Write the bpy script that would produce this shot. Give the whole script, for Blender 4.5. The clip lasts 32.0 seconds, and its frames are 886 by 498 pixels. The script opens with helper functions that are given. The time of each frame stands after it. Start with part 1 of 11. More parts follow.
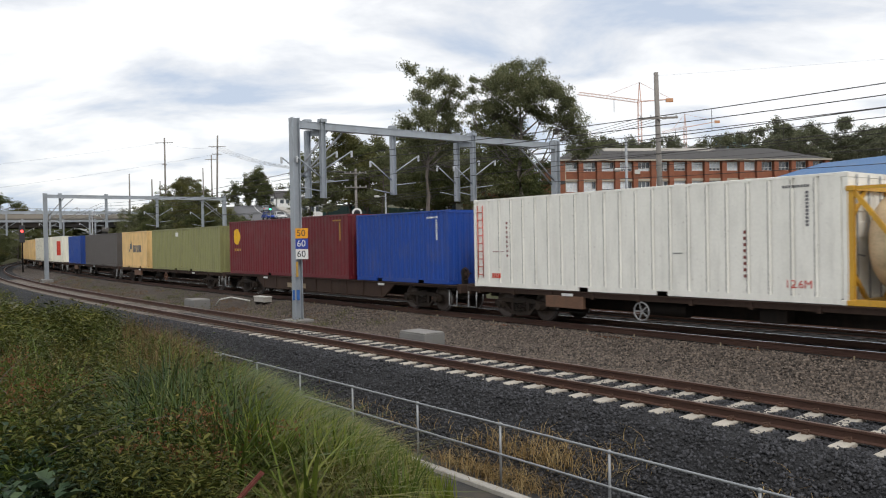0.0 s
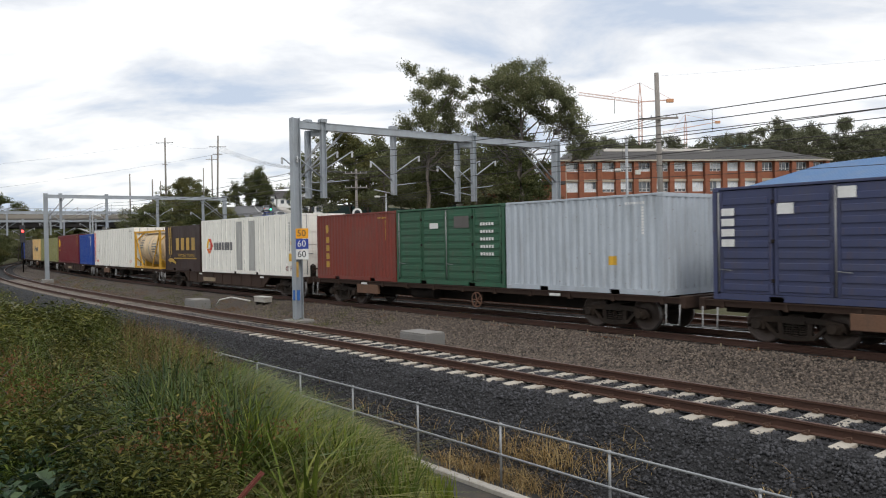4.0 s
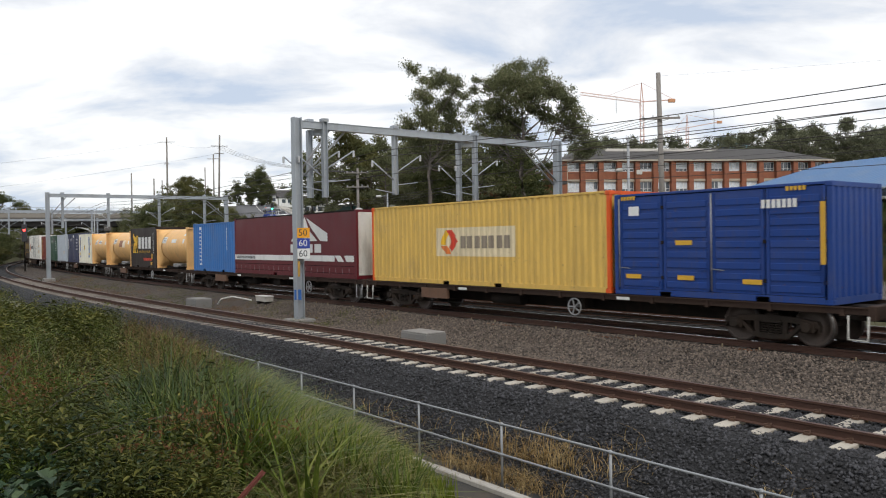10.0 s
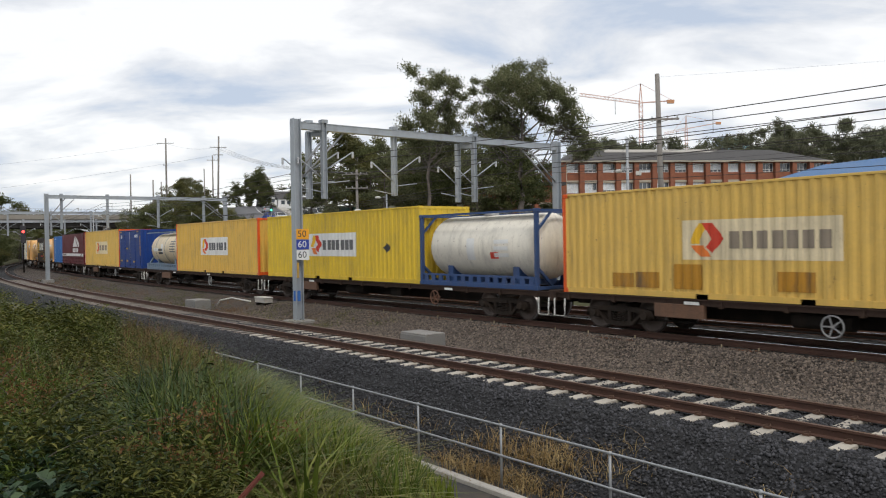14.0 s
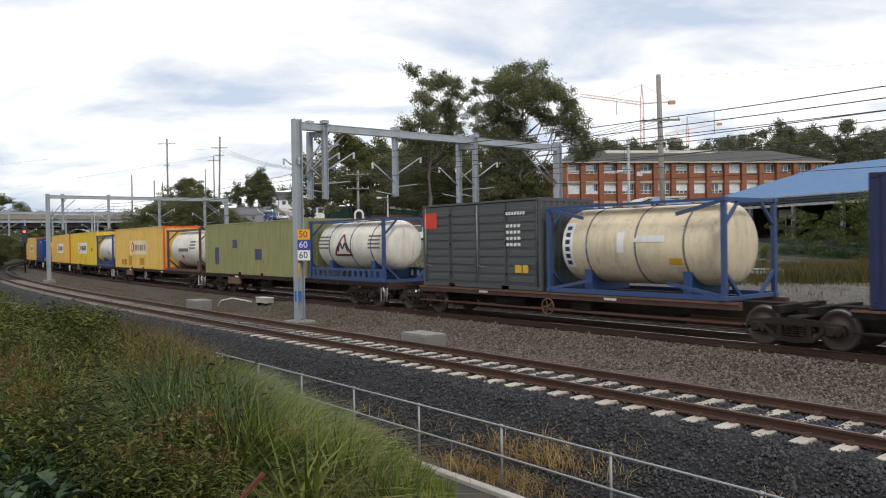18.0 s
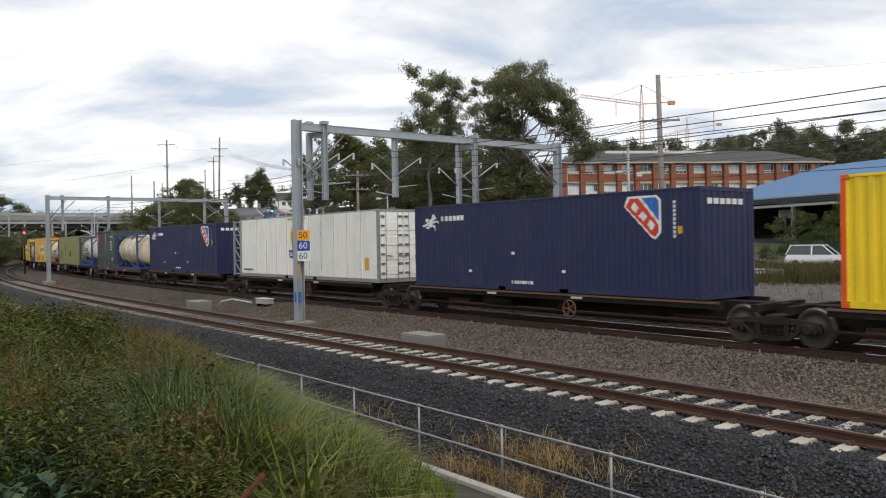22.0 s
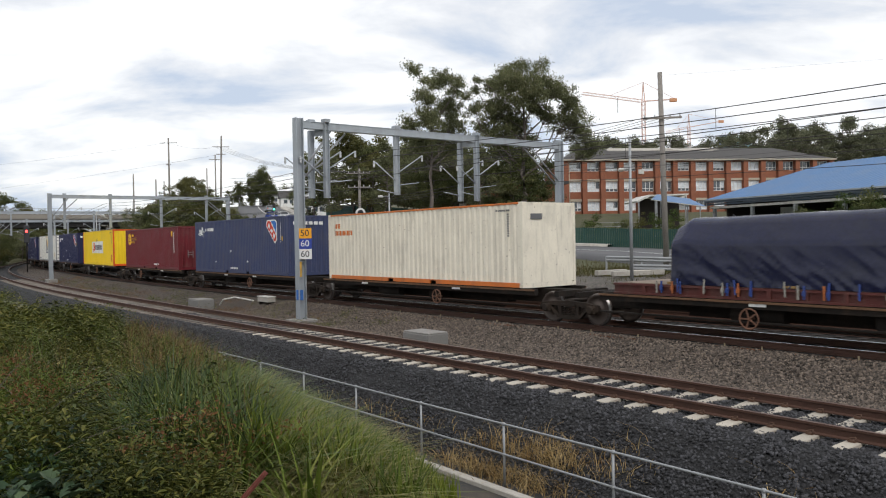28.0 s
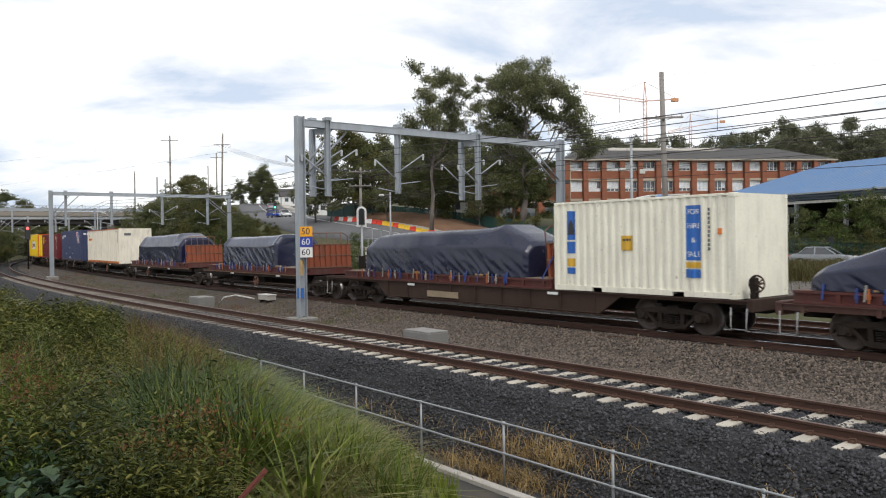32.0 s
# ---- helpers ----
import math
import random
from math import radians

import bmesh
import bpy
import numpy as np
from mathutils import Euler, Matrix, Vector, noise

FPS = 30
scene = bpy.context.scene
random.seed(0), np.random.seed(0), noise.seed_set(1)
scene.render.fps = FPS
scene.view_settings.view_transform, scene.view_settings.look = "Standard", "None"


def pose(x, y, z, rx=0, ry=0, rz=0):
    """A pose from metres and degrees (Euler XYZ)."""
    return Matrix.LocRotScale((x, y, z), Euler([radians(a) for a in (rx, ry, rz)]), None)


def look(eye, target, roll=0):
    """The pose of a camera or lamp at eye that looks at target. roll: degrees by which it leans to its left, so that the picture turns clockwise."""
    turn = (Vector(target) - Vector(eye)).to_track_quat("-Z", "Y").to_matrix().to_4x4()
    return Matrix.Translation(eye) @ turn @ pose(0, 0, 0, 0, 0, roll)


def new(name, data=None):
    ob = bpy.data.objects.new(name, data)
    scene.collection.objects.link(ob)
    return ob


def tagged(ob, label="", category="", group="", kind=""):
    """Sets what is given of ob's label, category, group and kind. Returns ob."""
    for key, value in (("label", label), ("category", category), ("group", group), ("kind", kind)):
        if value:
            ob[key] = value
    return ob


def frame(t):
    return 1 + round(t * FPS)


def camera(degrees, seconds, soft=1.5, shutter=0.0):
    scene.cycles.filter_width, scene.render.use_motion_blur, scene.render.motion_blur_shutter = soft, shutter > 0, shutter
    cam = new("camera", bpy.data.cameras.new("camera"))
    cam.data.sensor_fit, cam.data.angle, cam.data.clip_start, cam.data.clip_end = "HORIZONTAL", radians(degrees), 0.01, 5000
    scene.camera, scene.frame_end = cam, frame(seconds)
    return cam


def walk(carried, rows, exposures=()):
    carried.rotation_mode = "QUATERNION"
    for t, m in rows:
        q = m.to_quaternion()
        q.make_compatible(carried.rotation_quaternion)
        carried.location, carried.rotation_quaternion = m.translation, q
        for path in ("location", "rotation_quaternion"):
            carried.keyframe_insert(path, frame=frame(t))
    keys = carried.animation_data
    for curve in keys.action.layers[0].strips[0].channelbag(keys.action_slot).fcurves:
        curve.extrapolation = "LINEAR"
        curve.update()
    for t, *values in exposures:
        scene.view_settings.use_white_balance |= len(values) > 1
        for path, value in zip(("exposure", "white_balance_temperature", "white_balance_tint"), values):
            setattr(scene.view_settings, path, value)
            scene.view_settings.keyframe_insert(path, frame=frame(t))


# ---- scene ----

# ---- the camera and its walk ----
EYE = (0.0, 0.0, 2.782)
cam = camera(58.335, 32.0, soft=1.1, shutter=0.12)
# seconds, degrees to the right, degrees up, degrees of lean
CAMERA_ROWS = [
    (0, 0.300, -0.631, -1.026), (1, 0.326, -0.702, -1.068), (2, 0.325, -0.695, -0.986), (3, 0.289, -0.659, -0.998),
    (3.5, 0.277, -0.629, -1.005), (5.5, 0.289, -0.575, -0.891), (6, 0.272, -0.553, -0.917), (7, 0.213, -0.602, -0.935),
    (8, 0.177, -0.642, -0.915), (9, 0.170, -0.656, -0.941), (10, 0.177, -0.636, -0.892), (11, 0.196, -0.597, -0.967),
    (12, 0.207, -0.526, -0.834), (13, 0.236, -0.517, -0.894), (14, 0.236, -0.557, -0.933), (14.5, 0.239, -0.550, -0.836),
    (16.5, 0.184, -0.516, -0.885), (17, 0.180, -0.517, -0.889), (18, 0.166, -0.512, -0.863), (19, 0.169, -0.555, -0.874),
    (20, 0.136, -0.539, -0.780), (21, 0.149, -0.476, -0.778), (22, 0.177, -0.467, -0.935), (23, 0.167, -0.469, -1.008),
    (24, 0.162, -0.451, -0.887), (25, 0.114, -0.410, -0.825), (25.5, 0.101, -0.396, -0.881), (27.5, 0.040, -0.540, -1.015),
    (28, 0.045, -0.626, -1.027), (28.5, 0.061, -0.705, -0.981), (29, 0.055, -0.736, -0.858), (30, 0.049, -0.718, -0.743),
    (31, 0.014, -0.719, -0.702), (32, -0.012, -0.705, -0.762),
]


def aim(yaw, pitch, roll):
    a, b = radians(yaw), radians(pitch)
    return look(EYE, (math.sin(a) * math.cos(b), math.cos(a) * math.cos(b), EYE[2] + math.sin(b)), roll)


walk(cam, [(t, aim(a, b, c)) for t, a, b, c in CAMERA_ROWS], exposures=[(0, -0.10), (9, -0.06), (12, -0.10), (14, -0.15), (17, -0.12), (18, -0.02), (19, 0.0), (20, -0.02), (21, -0.11), (23, -0.12), (24, -0.13), (25, -0.04), (28, -0.07), (29, 0.0), (30.5, 0.08), (32, 0.08)])

# ---- world and sun ----
world = bpy.data.worlds.new("sky")
scene.world = world
world.use_nodes = True
wn, wl = world.node_tree.nodes, world.node_tree.links
wn.clear()
SUN_ELEV, SUN_TURN = radians(50), radians(165)


def build_sky():
    out, bg = wn.new("ShaderNodeOutputWorld"), wn.new("ShaderNodeBackground")
    sky = wn.new("ShaderNodeTexSky")
    sky.sky_type, sky.sun_disc = "NISHITA", False
    sky.sun_elevation, sky.sun_rotation = SUN_ELEV, SUN_TURN
    tc = wn.new("ShaderNodeTexCoord")
    sep = wn.new("ShaderNodeSeparateXYZ")
    wl.new(tc.outputs["Generated"], sep.inputs[0])
    # clouds lie on a flat layer: divide by height
    add = wn.new("ShaderNodeMath")
    add.operation = "ADD"
    add.inputs[1].default_value = 0.24
    mx = wn.new("ShaderNodeMath")
    mx.operation = "MAXIMUM"
    mx.inputs[1].default_value = 0.0
    wl.new(sep.outputs["Z"], mx.inputs[0])
    wl.new(mx.outputs[0], add.inputs[0])
    div = wn.new("ShaderNodeVectorMath")
    div.operation = "DIVIDE"
    com = wn.new("ShaderNodeCombineXYZ")
    for i in range(3):
        wl.new(add.outputs[0], com.inputs[i])
    wl.new(tc.outputs["Generated"], div.inputs[0])
    wl.new(com.outputs[0], div.inputs[1])
    mp = wn.new("ShaderNodeMapping")
    mp.inputs["Scale"].default_value = (0.85, 1.25, 0.0)
    mp.inputs["Location"].default_value = (2.35, 0.4, 0.0)
    wl.new(div.outputs[0], mp.inputs[0])
    n1 = wn.new("ShaderNodeTexNoise")
    n1.inputs["Scale"].default_value, n1.inputs["Detail"].default_value, n1.inputs["Roughness"].default_value = 1.7, 8, 0.55
    n1.inputs["Distortion"].default_value = 0.35
    wl.new(mp.outputs[0], n1.inputs["Vector"])
    ramp = wn.new("ShaderNodeValToRGB")
    e = ramp.color_ramp.elements
    e[0].position, e[0].color = 0.37, (0.66, 0.75, 0.90, 1)
    e[1].position, e[1].color = 0.55, (1.24, 1.24, 1.24, 1)
    mid = ramp.color_ramp.elements.new(0.47)
    mid.color = (0.98, 1.0, 1.04, 1)
    wl.new(n1.outputs["Fac"], ramp.inputs[0])
    sk = wn.new("ShaderNodeVectorMath")
    sk.operation = "SCALE"
    sk.inputs["Scale"].default_value = 0.11
    wl.new(sky.outputs[0], sk.inputs[0])
    mix = wn.new("ShaderNodeMix")
    mix.data_type = "RGBA"
    mix.inputs["Factor"].default_value = 0.86
    wl.new(sk.outputs[0], mix.inputs["A"])
    wl.new(ramp.outputs[0], mix.inputs["B"])
    wl.new(mix.outputs["Result"], bg.inputs[0])
    bg.inputs[1].default_value = 1.0
    wl.new(bg.outputs[0], out.inputs[0])


build_sky()
sun = new("sun", bpy.data.lights.new("sun", "SUN"))
sun.data.energy, sun.data.angle, sun.data.color = 1.45, radians(14), (1.0, 0.965, 0.91)
sd_ = Vector((math.sin(SUN_TURN) * math.cos(SUN_ELEV), math.cos(SUN_TURN) * math.cos(SUN_ELEV), math.sin(SUN_ELEV)))
sun.matrix_world = look(tuple(sd_ * 300), (0, 0, 0))

# ---- materials ----
MATS = {}


def rgb(h):
    """Linear colour from an sRGB triple of 0 to 255."""
    return tuple(((c / 255) / 12.92 if c < 11 else ((c / 255 + 0.055) / 1.055) ** 2.4) for c in h)


def mat(name, col, rough=0.6, metal=0.0, var=0.25, scale=3.0, grain=40.0, bump=0.15, dirt=None, dirt_amt=0.0, dirt_scale=(1.2, 1.2, 0.25), rnd=0.0, spec=0.5, island=0.0):
    """A surface with two scales of variation, optional streaky dirt, and shade that differs from piece to piece."""
    if name in MATS:
        return MATS[name]
    m = bpy.data.materials.new(name)
    m.use_nodes = True
    nt = m.node_tree
    n, l = nt.nodes, nt.links
    bs = n["Principled BSDF"]
    bs.inputs["Roughness"].default_value, bs.inputs["Metallic"].default_value = rough, metal
    bs.inputs["Specular IOR Level"].default_value = spec
    tc = n.new("ShaderNodeTexCoord")
    na = n.new("ShaderNodeTexNoise")
    na.inputs["Scale"].default_value, na.inputs["Detail"].default_value = scale, 5
    nb = n.new("ShaderNodeTexNoise")
    nb.inputs["Scale"].default_value, nb.inputs["Detail"].default_value = grain, 4
    for q in (na, nb):
        l.new(tc.outputs["Object"], q.inputs["Vector"])
    av = n.new("ShaderNodeMath")
    av.operation = "ADD"
    l.new(na.outputs["Fac"], av.inputs[0])
    l.new(nb.outputs["Fac"], av.inputs[1])
    mr = n.new("ShaderNodeMapRange")
    mr.inputs["From Min"].default_value, mr.inputs["From Max"].default_value = 0.6, 1.4
    mr.inputs["To Min"].default_value, mr.inputs["To Max"].default_value = 1 - var, 1 + var
    l.new(av.outputs[0], mr.inputs["Value"])
    val = mr.outputs[0]
    if rnd or island:
        src = n.new("ShaderNodeObjectInfo").outputs["Random"] if rnd else n.new("ShaderNodeNewGeometry").outputs["Random Per Island"]
        k = rnd or island
        r2 = n.new("ShaderNodeMapRange")
        r2.inputs["To Min"].default_value, r2.inputs["To Max"].default_value = 1 - k, 1 + k
        l.new(src, r2.inputs["Value"])
        mu = n.new("ShaderNodeMath")
        mu.operation = "MULTIPLY"
        l.new(val, mu.inputs[0])
        l.new(r2.outputs[0], mu.inputs[1])
        val = mu.outputs[0]
    sc = n.new("ShaderNodeVectorMath")
    sc.operation = "SCALE"
    sc.inputs[0].default_value = col[:3]
    l.new(val, sc.inputs["Scale"])
    colour = sc.outputs[0]
    if dirt:
        mp = n.new("ShaderNodeMapping")
        mp.inputs["Scale"].default_value = dirt_scale
        l.new(tc.outputs["Object"], mp.inputs[0])
        nd = n.new("ShaderNodeTexNoise")
        nd.inputs["Scale"].default_value, nd.inputs["Detail"].default_value, nd.inputs["Roughness"].default_value = 2.0, 8, 0.65
        l.new(mp.outputs[0], nd.inputs["Vector"])
        md = n.new("ShaderNodeMapRange")
        md.inputs["From Min"].default_value, md.inputs["From Max"].default_value = 0.48, 0.75
        md.inputs["To Max"].default_value = dirt_amt
        l.new(nd.outputs["Fac"], md.inputs["Value"])
        mx = n.new("ShaderNodeMix")
        mx.data_type = "RGBA"
        l.new(md.outputs[0], mx.inputs["Factor"])
        l.new(colour, mx.inputs["A"])
        mx.inputs["B"].default_value = (*dirt, 1)
        colour = mx.outputs["Result"]
    l.new(colour, bs.inputs["Base Color"])
    rr = n.new("ShaderNodeMapRange")
    rr.inputs["To Min"].default_value, rr.inputs["To Max"].default_value = max(0.02, rough - 0.12), min(1, rough + 0.12)
    l.new(na.outputs["Fac"], rr.inputs["Value"])
    l.new(rr.outputs[0], bs.inputs["Roughness"])
    if bump:
        bp = n.new("ShaderNodeBump")
        bp.inputs["Strength"].default_value, bp.inputs["Distance"].default_value = bump, 0.02
        l.new(nb.outputs["Fac"], bp.inputs["Height"])
        l.new(bp.outputs[0], bs.inputs["Normal"])
    MATS[name] = m
    return m


RUST, GRIME = (0.13, 0.055, 0.025), (0.07, 0.06, 0.05)


def paint(name, rgb255, amt=0.35, rough=0.5, wear=1.0):
    """Weathered vehicle paint: grime in streaks, run-down rust and chipped specks, different on every piece."""
    if name in MATS:
        return MATS[name]
    m = mat(name, rgb(rgb255), rough, 0.0, 0.07, 0.9, 14.0, 0.04, dirt=GRIME, dirt_amt=amt, dirt_scale=(1.3, 1.3, 0.3), spec=0.35)
    n, l = m.node_tree.nodes, m.node_tree.links
    bs, tc = n["Principled BSDF"], n["Texture Coordinate"]
    colour = bs.inputs["Base Color"].links[0].from_socket
    oi = n.new("ShaderNodeObjectInfo")
    sh = n.new("ShaderNodeVectorMath")
    sh.operation = "ADD"
    far = n.new("ShaderNodeMath")
    far.operation = "MULTIPLY"
    far.inputs[1].default_value = 40.0
    l.new(oi.outputs["Random"], far.inputs[0])
    l.new(tc.outputs["Object"], sh.inputs[0])
    l.new(far.outputs[0], sh.inputs[1])
    for size, stretch, lo, hi, tint, much in ((11.0, (1, 1, 0.75), 0.675, 0.71, RUST, 0.75 * wear), (2.6, (2.6, 2.6, 0.22), 0.56, 0.80, (0.11, 0.07, 0.045), 0.45 * wear), (0.55, (1, 1, 1.6), 0.52, 0.85, (0.16, 0.145, 0.125), 0.25 * wear)):
        mp = n.new("ShaderNodeMapping")
        mp.inputs["Scale"].default_value = stretch
        l.new(sh.outputs[0], mp.inputs[0])
        nz = n.new("ShaderNodeTexNoise")
        nz.inputs["Scale"].default_value, nz.inputs["Detail"].default_value, nz.inputs["Roughness"].default_value = size, 5, 0.6
        l.new(mp.outputs[0], nz.inputs["Vector"])
        mr = n.new("ShaderNodeMapRange")
        mr.inputs["From Min"].default_value, mr.inputs["From Max"].default_value, mr.inputs["To Max"].default_value = lo, hi, much
        l.new(nz.outputs["Fac"], mr.inputs["Value"])
        mx = n.new("ShaderNodeMix")
        mx.data_type = "RGBA"
        l.new(mr.outputs[0], mx.inputs["Factor"])
        l.new(colour, mx.inputs["A"])
        mx.inputs["B"].default_value = (*tint, 1)
        colour = mx.outputs["Result"]
    l.new(colour, bs.inputs["Base Color"])
    return m


def glow(name, col, power):
    m = bpy.data.materials.new(name)
    m.use_nodes = True
    b = m.node_tree.nodes["Principled BSDF"]
    b.inputs["Base Color"].default_value = (*col, 1)
    b.inputs["Emission Color"].default_value, b.inputs["Emission Strength"].default_value = (*col, 1), power
    return m


# ---- mesh tools ----
def box(bm, x0, x1, y0, y1, z0, z1):
    v = [bm.verts.new(p) for p in ((x0, y0, z0), (x1, y0, z0), (x1, y1, z0), (x0, y1, z0), (x0, y0, z1), (x1, y0, z1), (x1, y1, z1), (x0, y1, z1))]
    for f in ((3, 2, 1, 0), (4, 5, 6, 7), (0, 1, 5, 4), (1, 2, 6, 5), (2, 3, 7, 6), (3, 0, 4, 7)):
        bm.faces.new([v[i] for i in f])
    return v


def bbox(bm, x0, x1, y0, y1, z0, z1, b=0.01):
    """A box with chamfered edges."""
    tmp = bmesh.new()
    box(tmp, x0, x1, y0, y1, z0, z1)
    bmesh.ops.bevel(tmp, geom=tmp.edges[:], offset=b, segments=1, affect="EDGES")
    merge(bm, tmp)


def merge(bm, other, m=None):
    vs = [bm.verts.new(m @ v.co if m else v.co) for v in other.verts]
    other.verts.index_update()
    for f in other.faces:
        q = bm.faces.new([vs[v.index] for v in f.verts])
        q.smooth = f.smooth
    other.free()


def bar(bm, p0, p1, w, h=None, up=(0, 0, 1)):
    """A rectangular bar from p0 to p1."""
    p0, p1 = Vector(p0), Vector(p1)
    a = (p1 - p0).normalized()
    s = a.cross(Vector(up))
    if s.length < 1e-4:
        s = a.cross(Vector((1, 0, 0)))
    s.normalize()
    u = s.cross(a)
    h = h or w
    r = [s * (i * w / 2) + u * (j * h / 2) for i, j in ((-1, -1), (1, -1), (1, 1), (-1, 1))]
    v = [bm.verts.new(p + q) for p in (p0, p1) for q in r]
    for f in ((0, 1, 2, 3), (7, 6, 5, 4), (0, 4, 5, 1), (1, 5, 6, 2), (2, 6, 7, 3), (3, 7, 4, 0)):
        bm.faces.new([v[i] for i in f])


def tube(bm, pts, rads, n=10, caps=True, smooth=True):
    """A round tube through pts with a radius at each."""
    rings = []
    pts = [Vector(p) for p in pts]
    for i, p in enumerate(pts):
        a = (pts[min(i + 1, len(pts) - 1)] - pts[max(i - 1, 0)]).normalized()
        s = a.cross(Vector((0, 0, 1)))
        if s.length < 1e-3:
            s = a.cross(Vector((1, 0, 0)))
        s.normalize()
        u = s.cross(a)
        r = rads[i] if hasattr(rads, "__len__") else rads
        rings.append([bm.verts.new(p + (s * math.cos(k * 2 * math.pi / n) + u * math.sin(k * 2 * math.pi / n)) * r) for k in range(n)])
    for a, b in zip(rings, rings[1:]):
        for k in range(n):
            f = bm.faces.new((a[k], a[(k + 1) % n], b[(k + 1) % n], b[k]))
            f.smooth = smooth
    if caps:
        bm.faces.new(rings[0][::-1])
        bm.faces.new(rings[-1])


def ring(bm, c, axis, R, r, n=20, m=6):
    """A torus round c."""
    axis = Vector(axis).normalized()
    s = axis.orthogonal().normalized()
    u = axis.cross(s)
    g = []
    for i in range(n):
        a = 2 * math.pi * i / n
        d = s * math.cos(a) + u * math.sin(a)
        g.append([bm.verts.new(Vector(c) + d * (R + r * math.cos(2 * math.pi * j / m)) + axis * (r * math.sin(2 * math.pi * j / m))) for j in range(m)])
    for i in range(n):
        for j in range(m):
            bm.faces.new((g[i][j], g[(i + 1) % n][j], g[(i + 1) % n][(j + 1) % m], g[i][(j + 1) % m])).smooth = True


def mesh_of(bm, name, material, fix=True):
    if fix:
        bmesh.ops.recalc_face_normals(bm, faces=bm.faces[:])
    me = bpy.data.meshes.new(name)
    bm.to_mesh(me)
    bm.free()
    for q in material if isinstance(material, (list, tuple)) else (material,):
        me.materials.append(q)
    return me


def part(name, bm, material, parent, label="", fix=True):
    ob = new(name, mesh_of(bm, name, material, fix))
    ob.parent = parent
    if label:
        ob["label"] = label
    return ob


def thing(name, label, category, group="", m=None):
    ob = new(name)
    ob.empty_display_size = 0.3
    if m is not None:
        ob.matrix_world = m
    return tagged(ob, label, category, group)


def structure(name, bm, material, label="", fix=True):
    return tagged(new(name, mesh_of(bm, name, material, fix)), label, "", "", "structure")


def boxpart(name, dims, material, parent, label="", b=0.008):
    bm = bmesh.new()
    bbox(bm, *dims, b)
    return part(name, bm, material, parent, label)


def letters(text, size, material, name, parent, m, label="", extrude=0.004):
    """Raised lettering in the built-in font, centred on m."""
    cu = bpy.data.curves.new("lettering", "FONT")
    cu.body, cu.size, cu.extrude, cu.align_x, cu.align_y = text, size, extrude, "CENTER", "CENTER"
    cu.resolution_u = 3
    tmp = bpy.data.objects.new("lettering", cu)
    me = bpy.data.meshes.new_from_object(tmp)
    bpy.data.objects.remove(tmp)
    bpy.data.curves.remove(cu)
    me.name = name
    me.materials.clear()
    me.materials.append(material)
    ob = new(name, me)
    ob.parent = parent
    ob.matrix_local = m
    if label:
        ob["label"] = label
    return ob


# ---- the railway's line: distance along it, and offset to the camera's side ----
TH0, K0, K1, K2, X0, Y0 = 2.228394, 9.28773e-4, -7.237965e-5, 3.928515e-7, 5.043392, 13.438552
STEP = 0.25
_s = np.arange(-140, 760 + STEP, STEP)
_q = np.clip(_s, -12, 92)
_k = np.where(_s > 140, 0.0, K0 + K1 * _q + K2 * _q * _q)
_i0 = int(round(140 / STEP))
_th = np.concatenate([[0], np.cumsum((_k[1:] + _k[:-1]) / 2 * STEP)])
_th = _th - _th[_i0] + TH0
_cx = np.concatenate([[0], np.cumsum((np.cos(_th[1:]) + np.cos(_th[:-1])) / 2 * STEP)])
_cy = np.concatenate([[0], np.cumsum((np.sin(_th[1:]) + np.sin(_th[:-1])) / 2 * STEP)])
_cx, _cy = _cx - _cx[_i0] + X0, _cy - _cy[_i0] + Y0


def line(s, d=0.0):
    """x, y and heading at s along the near track, d metres to the camera's side."""
    x, y, a = np.interp(s, _s, _cx), np.interp(s, _s, _cy), np.interp(s, _s, _th)
    # the far tracks draw together with the near one towards the bridge
    q = np.clip((np.asarray(s) - 78.0) / 57.0, 0, 1)
    d = d + 2.7 * q * q * (3 - 2 * q) * np.clip((-np.asarray(d) - 3.0) / 3.0, 0, 1)
    return x - np.sin(a) * d, y + np.cos(a) * d, a


def on_line(s, d, z=0.0):
    x, y, _ = line(s, d)
    return Vector((float(x), float(y), z))


def line_pose(s, d, z=0.0):
    x, y, a = line(s, d)
    return pose(float(x), float(y), z, 0, 0, math.degrees(float(a)))


D2, D3 = -6.414, -10.06     # the train's track and the one behind it
Z2 = 0.204                  # its rail top over the near rail's
DECK = 1.212                # underside of the containers

# ---- ground ----
def smooth(a, b, x):
    t = np.clip((x - a) / (b - a), 0, 1)
    return t * t * (3 - 2 * t)


_ls, _lx, _ly, _la = _s[::8], _cx[::8], _cy[::8], _th[::8]


def to_line(x, y):
    """Distance along the line and offset of points of the plane."""
    x, y = np.atleast_1d(x).astype(float), np.atleast_1d(y).astype(float)
    S, Dd = np.empty(len(x)), np.empty(len(x))
    for a in range(0, len(x), 4000):
        k = np.argmin((x[a:a + 4000, None] - _lx) ** 2 + (y[a:a + 4000, None] - _ly) ** 2, axis=1)
        ex, ey = x[a:a + 4000] - _lx[k], y[a:a + 4000] - _ly[k]
        S[a:a + 4000] = _ls[k] + ex * np.cos(_la[k]) + ey * np.sin(_la[k])
        Dd[a:a + 4000] = -ex * np.sin(_la[k]) + ey * np.cos(_la[k])
    return S, Dd


